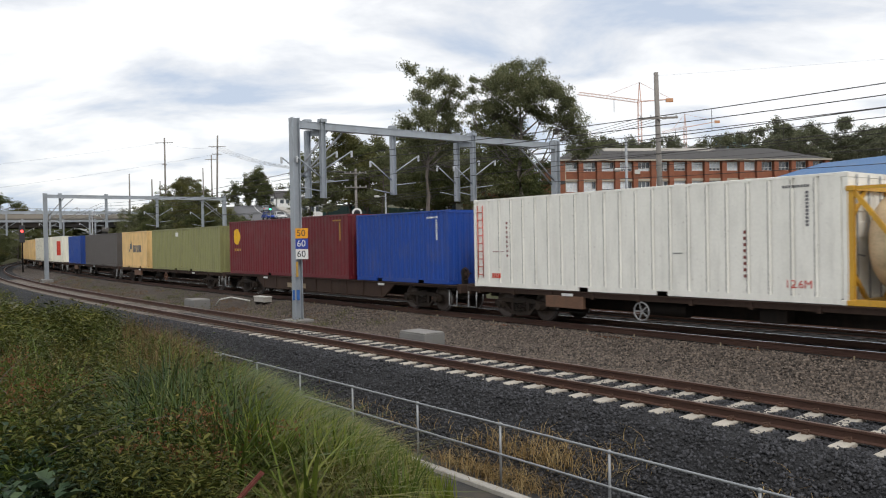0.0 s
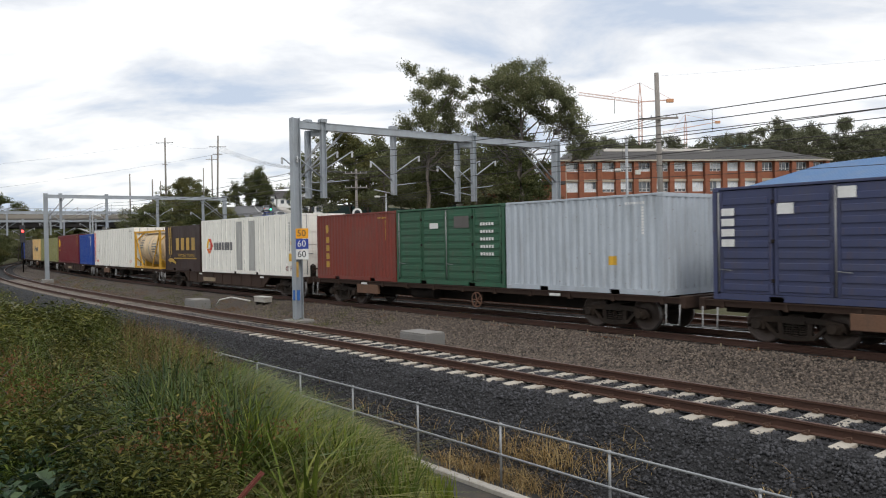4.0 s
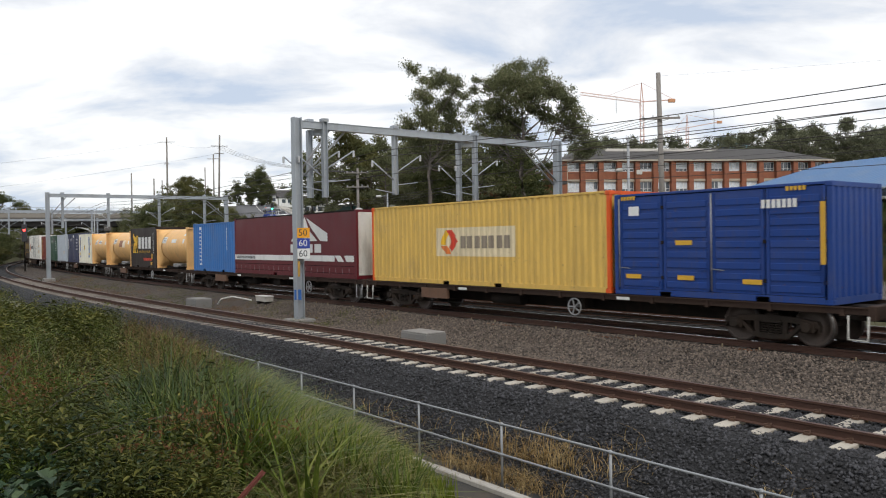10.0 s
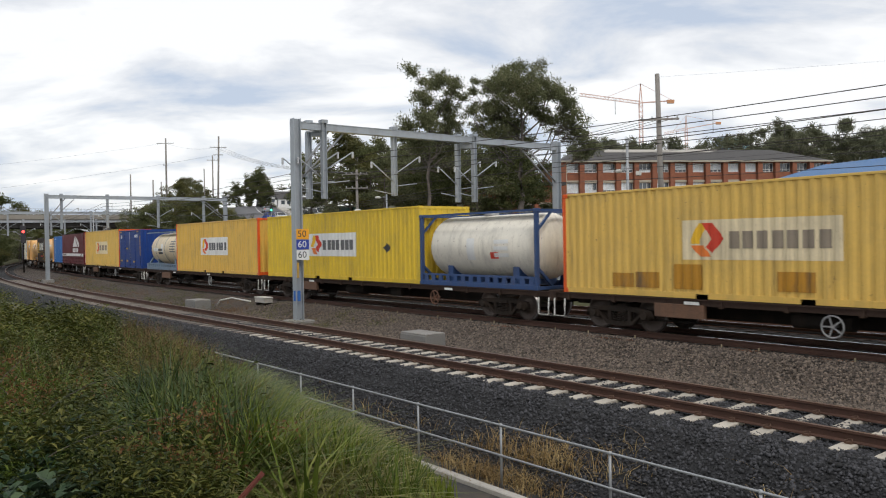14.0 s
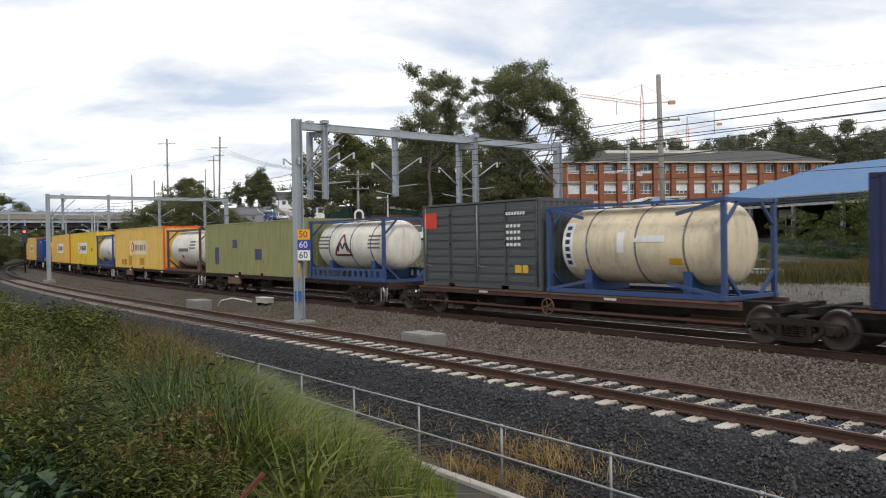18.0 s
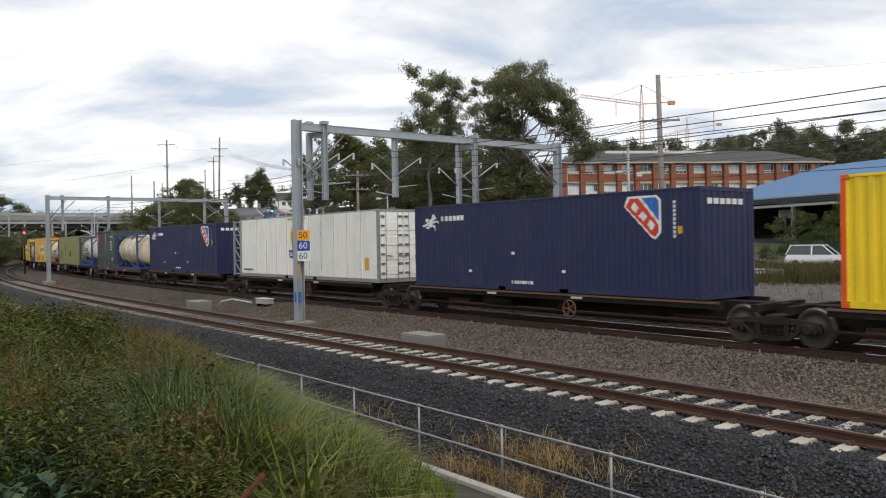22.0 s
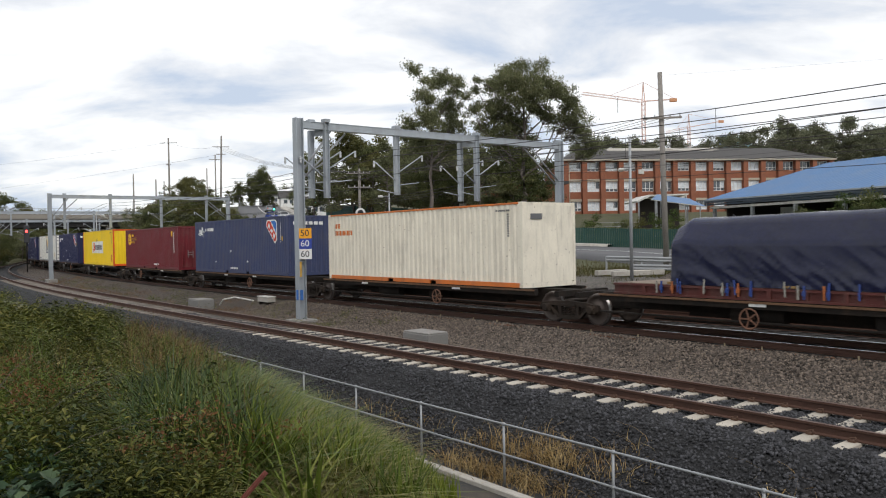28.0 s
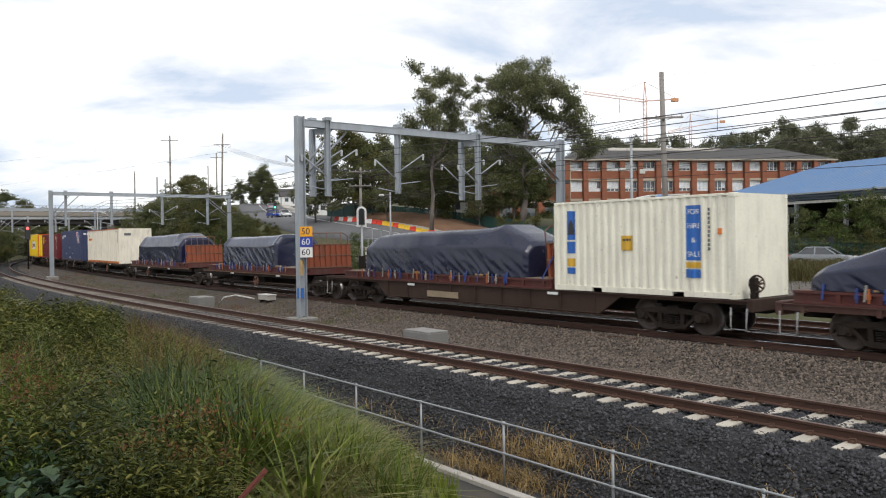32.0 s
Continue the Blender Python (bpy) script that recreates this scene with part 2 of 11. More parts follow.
def crest(s):
    """Offset of the bank's edge."""
    return np.interp(s, [-12, -3, 3, 10, 25, 60], [10.0, 8.7, 7.9, 7.2, 6.5, 6.2])


def height(x, y):
    x, y = np.atleast_1d(x).astype(float), np.atleast_1d(y).astype(float)
    s, d = to_line(x, y)
    # far side: yard, then the hill
    hill = np.interp(y, [0, 40, 47, 62, 90, 125, 150, 220, 320, 600], [0.7, 0.9, 1.3, 2.0, 4.2, 6.5, 7.0, 13.2, 17, 20])
    yard = np.interp(-d, [0, 13, 14.5, 17, 25, 40], [-0.3, -0.3, 0.2, 0.65, 1.2, 1.6])
    # the yard and the road lie lower towards the school's lawn
    low = np.interp(y, [0, 30, 45, 54, 62, 70, 92, 125, 150, 220, 320, 600], [0.6, 0.6, 0.5, 0.3, 0.25, 1.2, 2.6, 6.5, 7.0, 13.2, 17, 20])
    e = smooth(-14, 8, x)
    hill = hill + (low - hill) * e
    yard = yard + (np.minimum(yard, 0.6) - yard) * e
    z = yard + (hill - yard) * smooth(22, 42, -d)
    # near side: drain, bank
    c = crest(s)
    bank = -1.32 + 2.15 * smooth(c - 2.6, c + 0.4, d) + 0.2 * smooth(c, c + 4, d)
    z = np.where(d >= 0, bank, z)
    z = np.where((d > -13.2) & (d < 3.3), np.minimum(z, -0.9), z)
    # the line runs in a shallow cutting further off on the camera's side
    z = z + np.where(d > 6, 3.5 * smooth(95, 140, s) * smooth(6, 14, d), 0)
    return z


def axis(parts_):
    out = []
    for a, b, st in parts_:
        out += list(np.arange(a, b, st))
    return np.array(out + [parts_[-1][1]])


def sheet(name, gx, gy, zf, material, label):
    X, Y = np.meshgrid(gx, gy, indexing="ij")
    x, y = X.ravel(), Y.ravel()
    z = zf(x, y)
    nx, ny = len(gx), len(gy)
    idx = np.arange(nx * ny).reshape(nx, ny)
    f = np.stack([idx[:-1, :-1], idx[1:, :-1], idx[1:, 1:], idx[:-1, 1:]], -1).reshape(-1, 4)
    me = bpy.data.meshes.new(name)
    me.from_pydata(np.stack([x, y, z], 1).tolist(), [], f.tolist())
    for p in me.polygons:
        p.use_smooth = True
    me.materials.append(material)
    return tagged(new(name, me), label, "", "", "structure")


def soil_material():
    m = mat("soil_and_grass", (0.058, 0.060, 0.024), 0.95, 0, 0.45, 0.35, 9.0, 0.5, dirt=(0.10, 0.078, 0.05), dirt_amt=0.7, dirt_scale=(0.12, 0.12, 0.12))
    return m


GX = axis([(-2600, -600, 250), (-600, -120, 30), (-120, -40, 4), (-40, 40, 1.0), (40, 130, 3), (130, 600, 30), (600, 2600, 250)])
GY = axis([(-900, -60, 70), (-60, -4, 4), (-4, 60, 0.8), (60, 170, 2.5), (170, 500, 15), (500, 3400, 250)])


def ground_z(x, y):
    z = height(x, y)
    rough = np.array([noise.noise(Vector((a * 0.35, b * 0.35, 0))) * 0.12 + noise.noise(Vector((a * 1.3, b * 1.3, 4))) * 0.04 if abs(a) < 130 and -60 < b < 170 else 0.0 for a, b in zip(x, y)])
    s, d = to_line(x, y)
    return z + np.where((d > 5.4) | (d < -14), rough, rough * 0.15)


sheet("ground", GX, GY, ground_z, soil_material(), "weedy earth ground with grass and bare patches")


# ---- the track bed ----
def ballast_material(name, col, col2):
    m = mat(name, col, 0.9, 0, 0.35, 1.2, 60.0, 0.0, dirt=col2, dirt_amt=0.6, dirt_scale=(0.5, 0.5, 0.5))
    nt = m.node_tree
    n, l = nt.nodes, nt.links
    vo = n.new("ShaderNodeTexVoronoi")
    vo.inputs["Scale"].default_value = 20.0
    l.new(n["Texture Coordinate"].outputs["Object"], vo.inputs["Vector"])
    bp = n.new("ShaderNodeBump")
    bp.inputs["Strength"].default_value, bp.inputs["Distance"].default_value = 1.0, 0.05
    bp.invert = True
    l.new(vo.outputs["Distance"], bp.inputs["Height"])
    bs = n["Principled BSDF"]
    l.new(bp.outputs[0], bs.inputs["Normal"])
    old = bs.inputs["Base Color"].links[0].from_socket
    hs = n.new("ShaderNodeMix")
    hs.data_type, hs.blend_type = "RGBA", "MULTIPLY"
    hs.inputs["Factor"].default_value = 1.0
    rr = n.new("ShaderNodeMapRange")
    rr.inputs["To Min"].default_value, rr.inputs["To Max"].default_value = 0.4, 1.6
    sp = n.new("ShaderNodeSeparateColor")
    l.new(vo.outputs["Color"], sp.inputs[0])
    l.new(sp.outputs[0], rr.inputs["Value"])
    l.new(old, hs.inputs["A"])
    l.new(rr.outputs[0], hs.inputs["B"])
    l.new(hs.outputs["Result"], bs.inputs["Base Color"])
    return m


M_BALLAST_DARK = ballast_material("basalt_ballast", (0.013, 0.013, 0.0145), (0.020, 0.018, 0.017))
# near-black from oil stains and from the train's shade, put into the colour
M_BALLAST_OILSHADE = ballast_material("oil_and_shade_ballast", (0.012, 0.010, 0.009), (0.022, 0.017, 0.013))
M_BALLAST_BROWN = ballast_material("weathered_ballast", (0.074, 0.057, 0.045), (0.050, 0.037, 0.029))


def bed(name, profile, s0, s1, ds, material, label, rough=0.03):
    """A strip along the line with the given cross-section of (offset, height)."""
    ss = np.arange(s0, s1 + ds, ds)
    pts = []
    nrm = noise.noise
    for s in ss:
        for d, z in profile:
            x, y, _ = line(s, d)
            pts.append((float(x), float(y), z + nrm(Vector((s * 1.7, d * 1.7, 0))) * rough + nrm(Vector((s * 6, d * 6, 3))) * rough * 0.5))
    n = len(profile)
    f = [(i * n + j, i * n + j + 1, (i + 1) * n + j + 1, (i + 1) * n + j) for i in range(len(ss) - 1) for j in range(n - 1)]
    me = bpy.data.meshes.new(name)
    me.from_pydata(pts, [], f)
    for p in me.polygons:
        p.use_smooth = True
    me.materials.append(material)
    return tagged(new(name, me), label, "", "", "structure")


def fine(profile, st=0.3):
    out = []
    for (a, za), (b, zb) in zip(profile, profile[1:]):
        k = max(1, int(abs(b - a) / st))
        out += [(a + (b - a) * i / k, za + (zb - za) * i / k) for i in range(k)]
    return out + [profile[-1]]


for s0, s1, ds in ((-30, 45, 0.3), (45, 300, 1.5)):
    bed("ballast_near", fine([(3.3, -1.3), (2.9, -1.05), (1.75, -0.27), (1.3, -0.205), (0.95, -0.225), (0.66, -0.235), (0.42, -0.212), (0.0, -0.203), (-0.42, -0.212), (-0.66, -0.235), (-0.95, -0.225), (-1.3, -0.205), (-1.7, -0.24)]), s0, s1, ds, M_BALLAST_DARK, "dark grey crushed stone ballast of the near track")
    bed("ballast_train", fine([(-5.25, 0.02), (-8.2, 0.02), (-11.6, 0.01)]), s0, s1, ds, M_BALLAST_OILSHADE, "black ballast under the train, oil stains and shade in its colour")
    bed("ballast_rear", fine([(-11.6, 0.01), (-11.8, 0.0), (-13.0, -0.3), (-14.5, -0.9)]), s0, s1, ds, M_BALLAST_BROWN, "brownish grey ballast behind the rear track")
    bed("ballast_far", fine([(-1.7, -0.24), (-2.6, -0.34), (-3.6, -0.25), (-4.4, -0.05), (-5.0, 0.02), (-5.25, 0.02)]), s0, s1, ds, M_BALLAST_BROWN, "brownish grey weathered stone ballast")
M_YARD = ballast_material("yard_gravel", (0.115, 0.102, 0.088), (0.075, 0.072, 0.05))


def yard_strip():
    """Trodden gravel between the rear track and the yard's rails, laid on the ground."""
    ss, ds = np.arange(-24, 34, 0.8), np.arange(-14.3, -23.0, -0.8)
    S, Q = np.meshgrid(ss, ds, indexing="ij")
    x, y, _ = line(S.ravel(), Q.ravel())
    z = ground_z(x, y) + 0.07
    n = len(ds)
    f = [(i * n + j, (i + 1) * n + j, (i + 1) * n + j + 1, i * n + j + 1) for i in range(len(ss) - 1) for j in range(n - 1)]
    me = bpy.data.meshes.new("yard_gravel")
    me.from_pydata(np.stack([x, y, z], 1).tolist(), [], f)
    for q in me.polygons:
        q.use_smooth = True
    me.materials.append(M_YARD)
    tagged(new("yard_gravel", me), "grey trodden gravel of the railway yard", "", "", "structure")


yard_strip()
M_PATH = mat("path_asphalt", (0.030, 0.029, 0.029), 0.85, 0, 0.3, 1.0, 50, 0.2, dirt=(0.085, 0.066, 0.042), dirt_amt=0.8, dirt_scale=(0.6, 0.6, 0.6))
bed("drain_path", fine([(5.3, -1.30), (4.6, -1.29), (3.2, -1.29)]), -30, 60, 1.0, M_PATH, "dark tarred service path between the bank and the ballast", 0.015)

# loose stones that stand out on the ballast
CUBE = np.array([(x, y, z) for x in (-1, 1) for y in (-1, 1) for z in (-1, 1)], float)
CUBE_FACES = np.array([(0, 1, 3, 2), (4, 6, 7, 5), (0, 4, 5, 1), (2, 3, 7, 6), (0, 2, 6, 4), (1, 5, 7, 3)])


def stones():
    rng = np.random.default_rng(5)
    for name, d0, d1, n, material, label, zx, zz in (
            ("ballast_stones_near", 3.2, -1.6, 62000, "dark", "loose dark grey ballast stones", [-3.3, -2.9, -1.75, -1.3, -0.95, -0.66, -0.42, 0.0, 0.42, 0.66, 0.95, 1.3, 1.7], [-1.3, -1.05, -0.27, -0.205, -0.23, -0.24, -0.212, -0.204, -0.212, -0.24, -0.23, -0.205, -0.24]),
            ("ballast_stones_far", -1.6, -5.4, 52000, "brown", "loose brownish grey ballast stones", [1.7, 2.6, 3.6, 4.4, 5.0], [-0.24, -0.34, -0.25, -0.05, 0.02])):
        s = -7 + 34 * rng.random(n) ** 1.6
        d = rng.uniform(d1, d0, n)
        x, y, _ = line(s, d)
        z = np.interp(-d, zx, zz) + rng.uniform(-0.004, 0.016, n)
        r = rng.uniform(0.015, 0.034, n)
        # an angular lump: a cube with every corner moved, then turned at random
        w = CUBE[None] * rng.uniform(0.45, 1.0, (n, 8, 3)) * (r[:, None] * rng.uniform(0.6, 1.2, (n, 3)))[:, None, :]
        q = rng.normal(size=(n, 4))
        q /= np.linalg.norm(q, axis=1)[:, None]
        a_, b_, c_, e_ = q.T
        R = np.stack([np.stack([1 - 2 * (c_ * c_ + e_ * e_), 2 * (b_ * c_ - a_ * e_), 2 * (b_ * e_ + a_ * c_)], 1),
                      np.stack([2 * (b_ * c_ + a_ * e_), 1 - 2 * (b_ * b_ + e_ * e_), 2 * (c_ * e_ - a_ * b_)], 1),
                      np.stack([2 * (b_ * e_ - a_ * c_), 2 * (c_ * e_ + a_ * b_), 1 - 2 * (b_ * b_ + c_ * c_)], 1)], 1)
        V = np.einsum("nij,nkj->nki", R, w) + np.stack([x, y, z], 1)[:, None, :]
        F = (np.arange(n)[:, None, None] * 8 + CUBE_FACES[None]).reshape(-1, 4)
        V = V.reshape(-1, 3)
        me = bpy.data.meshes.new(name)
        me.vertices.add(len(V))
        me.vertices.foreach_set("co", V.astype(np.float32).ravel())
        me.loops.add(F.size)
        me.loops.foreach_set("vertex_index", F.ravel().astype(np.int32))
        me.polygons.add(len(F))
        me.polygons.foreach_set("loop_start", np.arange(0, F.size, 4, dtype=np.int32))
        me.update(calc_edges=True)
        me.materials.append(mat("stone_" + material, (0.035, 0.035, 0.039) if material == "dark" else (0.112, 0.088, 0.070), 0.75, 0, 0.2, 8, 60, 0.0, island=0.85))
        tagged(new(name, me), label, "ballast", "", "stuff")


stones()

# ---- rails ----
M_RAIL = mat("rusty_rail", (0.075, 0.036, 0.024), 0.8, 0.1, 0.25, 2.0, 30, 0.1)
M_RAILTOP = mat("rail_head", (0.16, 0.10, 0.08), 0.45, 0.5, 0.3, 2.0, 40, 0.05)
M_SHINE = mat("worn_rail_head", (0.55, 0.55, 0.56), 0.22, 1.0, 0.1, 1.0, 30, 0.02)
M_SLEEPER = mat("concrete_sleeper", (0.42, 0.38, 0.32), 0.85, 0, 0.2, 3.0, 40, 0.2, dirt=(0.20, 0.155, 0.115), dirt_amt=0.7, dirt_scale=(2.0, 2.0, 2.0), rnd=0.1)
M_SLEEPEROLD = mat("stained_sleeper", (0.18, 0.155, 0.13), 0.9, 0, 0.25, 3.0, 40, 0.2, dirt=(0.07, 0.052, 0.04), dirt_amt=0.85, dirt_scale=(2.0, 2.0, 2.0), rnd=0.25)
M_CLIP = mat("rusty_clip", (0.10, 0.055, 0.035), 0.8, 0.2, 0.2)

RAIL_PROFILE = [(-0.036, 0.0), (0.036, 0.0), (0.036, -0.036), (0.012, -0.05), (0.012, -0.135), (0.07, -0.15), (0.07, -0.165), (-0.07, -0.165), (-0.07, -0.15), (-0.012, -0.135), (-0.012, -0.05), (-0.036, -0.036)]


def rail(d, z, s0, s1, parent, top):
    ss = np.concatenate([np.arange(s0, 60, 1.5), np.arange(60, s1, 4)])
    bm = bmesh.new()
    prev = None
    for s in ss:
        row = [bm.verts.new(on_line(s, d + a, z + b)) for a, b in RAIL_PROFILE]
        if prev:
            for i in range(len(row)):
                j = (i + 1) % len(row)
                f = bm.faces.new((prev[i], row[i], row[j], prev[j]))
                f.material_index = 1 if i == 0 else 0
        prev = row
    me = mesh_of(bm, "rail", [M_RAIL, top])
    ob = new("rail", me)
    ob.parent = parent
    return ob


def sleeper_mesh(material=None):
    """A prestressed sleeper with sloped rail seats and a lower waist, along y."""
    bm = bmesh.new()
    prev = None
    for y, z, w in ((-1.24, -0.185, 0.10), (-1.2, -0.175, 0.112), (-0.86, -0.165, 0.112), (-0.62, -0.17, 0.112), (-0.3, -0.18, 0.10), (0.3, -0.18, 0.10), (0.62, -0.17, 0.112), (0.86, -0.165, 0.112), (1.2, -0.175, 0.112), (1.24, -0.185, 0.10)):
        row = [bm.verts.new(p) for p in ((-w - 0.02, y, -0.36), (w + 0.02, y, -0.36), (w, y, z - 0.012), (w - 0.014, y, z), (-w + 0.014, y, z), (-w, y, z - 0.012))]
        if prev:
            for i in range(6):
                bm.faces.new((prev[i], row[i], row[(i + 1) % 6], prev[(i + 1) % 6]))
        else:
            bm.faces.new(row)
        prev = row
    bm.faces.new(prev[::-1])
    return mesh_of(bm, "sleeper", material or M_SLEEPER)


def clip_at(bm, s, d, z):
    for e in (-1, 1):
        m = line_pose(s, d + e * 0.105, z)
        t = bmesh.new()
        box(t, -0.05, 0.05, -0.035, 0.035, -0.165, -0.135)
        tube(t, [(-0.05, 0.02 * e, -0.135), (-0.04, -0.02 * e, -0.10), (0.02, -0.04 * e, -0.115), (0.05, 0.01 * e, -0.12), (0.03, 0.04 * e, -0.13)], 0.011, 5)
        merge(bm, t, m)


def track(name, d, z, label, sleepers, top, s0=-30, s1=330):
    tr = tagged(new(name), label, "railway track", "", "structure")
    for g in (-0.7525, 0.7525):
        rail(d + g, z, s0, s1, tr, top)
    me, far_me = sleeper_mesh(), sleeper_mesh(M_SLEEPEROLD)
    pitch, start = 0.6136, -2.2335
    clips = bmesh.new()
    rest = bmesh.new()
    for i in range(-22, 260):
        s = start + pitch * i
        if -9 < s < 76 and sleepers:
            o = new("sleeper", me if s < 12 + 10 * random.random() else far_me)
            o.parent = tr
            o.matrix_world = line_pose(s, d, z) @ pose(0, 0, random.uniform(-0.006, 0.004), 0, 0, random.uniform(-0.4, 0.4))
            if s < 40:
                for g in (-0.7525, 0.7525):
                    clip_at(clips, s, d + g, z)
        elif not sleepers and -9 < s < 60:
            t = bmesh.new()
            box(t, -0.11, 0.11, -1.2, 1.2, -0.35, -0.163)
            merge(rest, t, line_pose(s, d, z))
    if sleepers:
        tagged(part("rail_clips", clips, M_CLIP, tr), kind="stuff")
    else:
        tagged(part("timber_sleepers", rest, mat("old_timber", (0.025, 0.018, 0.014), 0.9, 0, 0.3, 3, 30, 0.3), tr), kind="stuff")
    return tr


track("track_near", 0.0, 0.0, "rusty rails on pale concrete sleepers, unused near track", True, M_RAILTOP)
track("track_train", D2, Z2, "rails of the train's track on old sleepers sunk in ballast", False, M_SHINE)
track("track_rear", D3, Z2, "third track behind the train", False, M_SHINE)

# ---- the train's parts ----
M_UNDER = mat("wagon_underframe", (0.016, 0.013, 0.011), 0.9, 0.0, 0.3, 2.5, 30, 0.2, dirt=(0.05, 0.033, 0.022), dirt_amt=0.5, spec=0.2)
M_BROWN = mat("wagon_brown", (0.046, 0.028, 0.021), 0.85, 0.0, 0.3, 2.0, 25, 0.15, dirt=(0.06, 0.038, 0.026), dirt_amt=0.8, spec=0.25)
M_REDSILL = mat("wagon_red_oxide", (0.075, 0.03, 0.022), 0.75, 0.0, 0.25, 2.0, 25, 0.15, dirt=(0.09, 0.06, 0.045), dirt_amt=0.8)
M_BOGIE = mat("bogie_cast_steel", (0.026, 0.020, 0.016), 0.9, 0.0, 0.35, 4.0, 30, 0.2, dirt=(0.07, 0.045, 0.03), dirt_amt=0.5, spec=0.2)
M_WHEEL = mat("wheel_steel", (0.09, 0.07, 0.06), 0.6, 0.5, 0.25, 3, 30, 0.1)
M_TREAD = mat("polished_tread", (0.30, 0.29, 0.28), 0.42, 1.0, 0.1, 3, 30, 0.02)
M_WHITE = mat("white_paint_worn", rgb((205, 203, 196)), 0.6, 0, 0.12, 2, 20, 0.05, dirt=GRIME, dirt_amt=0.5)
M_GREYPIPE = mat("grey_steel_pipe", (0.30, 0.30, 0.30), 0.5, 0.4, 0.15)
M_SIGNW = mat("white_sticker", (0.72, 0.72, 0.70), 0.5, 0, 0.08, 3, 20, 0.0, dirt=GRIME, dirt_amt=0.25)
M_INK = mat("black_ink", (0.03, 0.03, 0.035), 0.6, 0, 0.1)
M_GREYINK = mat("grey_ink", (0.12, 0.12, 0.125), 0.6, 0, 0.1)
M_STICKY = mat("yellow_sticker", (0.62, 0.36, 0.03), 0.5, 0, 0.1)
M_ORANGEEDGE = paint("orange_edge", (222, 88, 28), 0.3)
M_STRAP_B, M_STRAP_W, M_STRAP_Y = paint("blue_strap", (44, 66, 128)), paint("white_strap", (150, 146, 138)), paint("orange_strap", (168, 96, 52))
M_EDGERUST = mat("ochre_edge", (0.15, 0.08, 0.04), 0.85, 0, 0.35, 3, 20, 0.1, dirt=(0.03, 0.02, 0.015), dirt_amt=0.9, dirt_scale=(1.5, 1.5, 1.5))
M_LATCHRUST = mat("rusty_steel", (0.16, 0.08, 0.05), 0.85, 0.1, 0.3)


def lathe(bm, prof, n=24, axis_y=True, smooth_=True):
    """Turn (radius, offset) points about the y axis."""
    rows = []
    for r, y in prof:
        rows.append([bm.verts.new((r * math.cos(2 * math.pi * k / n), y, r * math.sin(2 * math.pi * k / n))) for k in range(n)])
    for i in range(len(rows) - 1):
        for k in range(n):
            bm.faces.new((rows[i][k], rows[i][(k + 1) % n], rows[i + 1][(k + 1) % n], rows[i + 1][k])).smooth = smooth_
    return rows


def wheel_mesh():
    bm = bmesh.new()
    lathe(bm, [(0.05, 0.085), (0.14, 0.085), (0.16, 0.03), (0.36, 0.0), (0.385, 0.045), (0.455, 0.05), (0.46, 0.045), (0.465, -0.04), (0.49, -0.055), (0.49, -0.075), (0.40, -0.08), (0.36, -0.03), (0.16, -0.03), (0.05, -0.06)], 28)
    me = mesh_of(bm, "wheel", [M_WHEEL, M_TREAD])
    for p in me.polygons:
        c = p.center
        if abs(math.hypot(c.x, c.z) - 0.4575) < 0.012 and abs(c.y) < 0.06:
            p.material_index = 1
    return me


def sideframe_mesh():
    """Three-piece bogie side frame in the x-z plane."""
    bm = bmesh.new()
    top = [(-1.18, 0.50), (-1.12, 0.60), (-0.7, 0.66), (0.0, 0.70), (0.7, 0.66), (1.12, 0.60), (1.18, 0.50)]
    bot = [(-1.10, 0.40), (-0.72, 0.42), (-0.45, 0.17), (0.0, 0.13), (0.45, 0.17), (0.72, 0.42), (1.10, 0.40)]

    def band(a, b, y0, y1):
        for i in range(len(a) - 1):
            q = [(a[i], y0), (a[i + 1], y0), (b[i + 1], y0), (b[i], y0)]
            v = [bm.verts.new((p[0], y0, p[1])) for p, _ in q] + [bm.verts.new((p[0], y1, p[1])) for p, _ in q]
            for f in ((0, 1, 2, 3), (7, 6, 5, 4), (0, 4, 5, 1), (1, 5, 6, 2), (2, 6, 7, 3), (3, 7, 4, 0)):
                bm.faces.new([v[k] for k in f])
    band(top, [(x, z - 0.13) for x, z in top], -0.07, 0.07)
    band([(x, z + 0.11) for x, z in bot], bot, -0.06, 0.06)
    for x in (-0.33, 0.33):
        bar(bm, (x, 0, 0.2), (x * 1.1, 0, 0.62), 0.10, 0.12)
    for x in (-0.90, 0.90):
        bbox(bm, x - 0.16, x + 0.16, -0.09, 0.10, 0.33, 0.58, 0.03)
        tube(bm, [(x, 0.08, 0.46), (x, 0.17, 0.46)], [0.12, 0.10], 12)
    for x in (-0.18, 0.0, 0.18):
        for k in range(5):
            ring(bm, (x, 0.0, 0.25 + 0.055 * k), (0, 0, 1), 0.07, 0.02, 10, 4)
    box(bm, -0.27, 0.27, -0.1, 0.1, 0.53, 0.60)
    return mesh_of(bm, "sideframe", M_BOGIE)


WHEEL, SIDEFRAME = wheel_mesh(), sideframe_mesh()


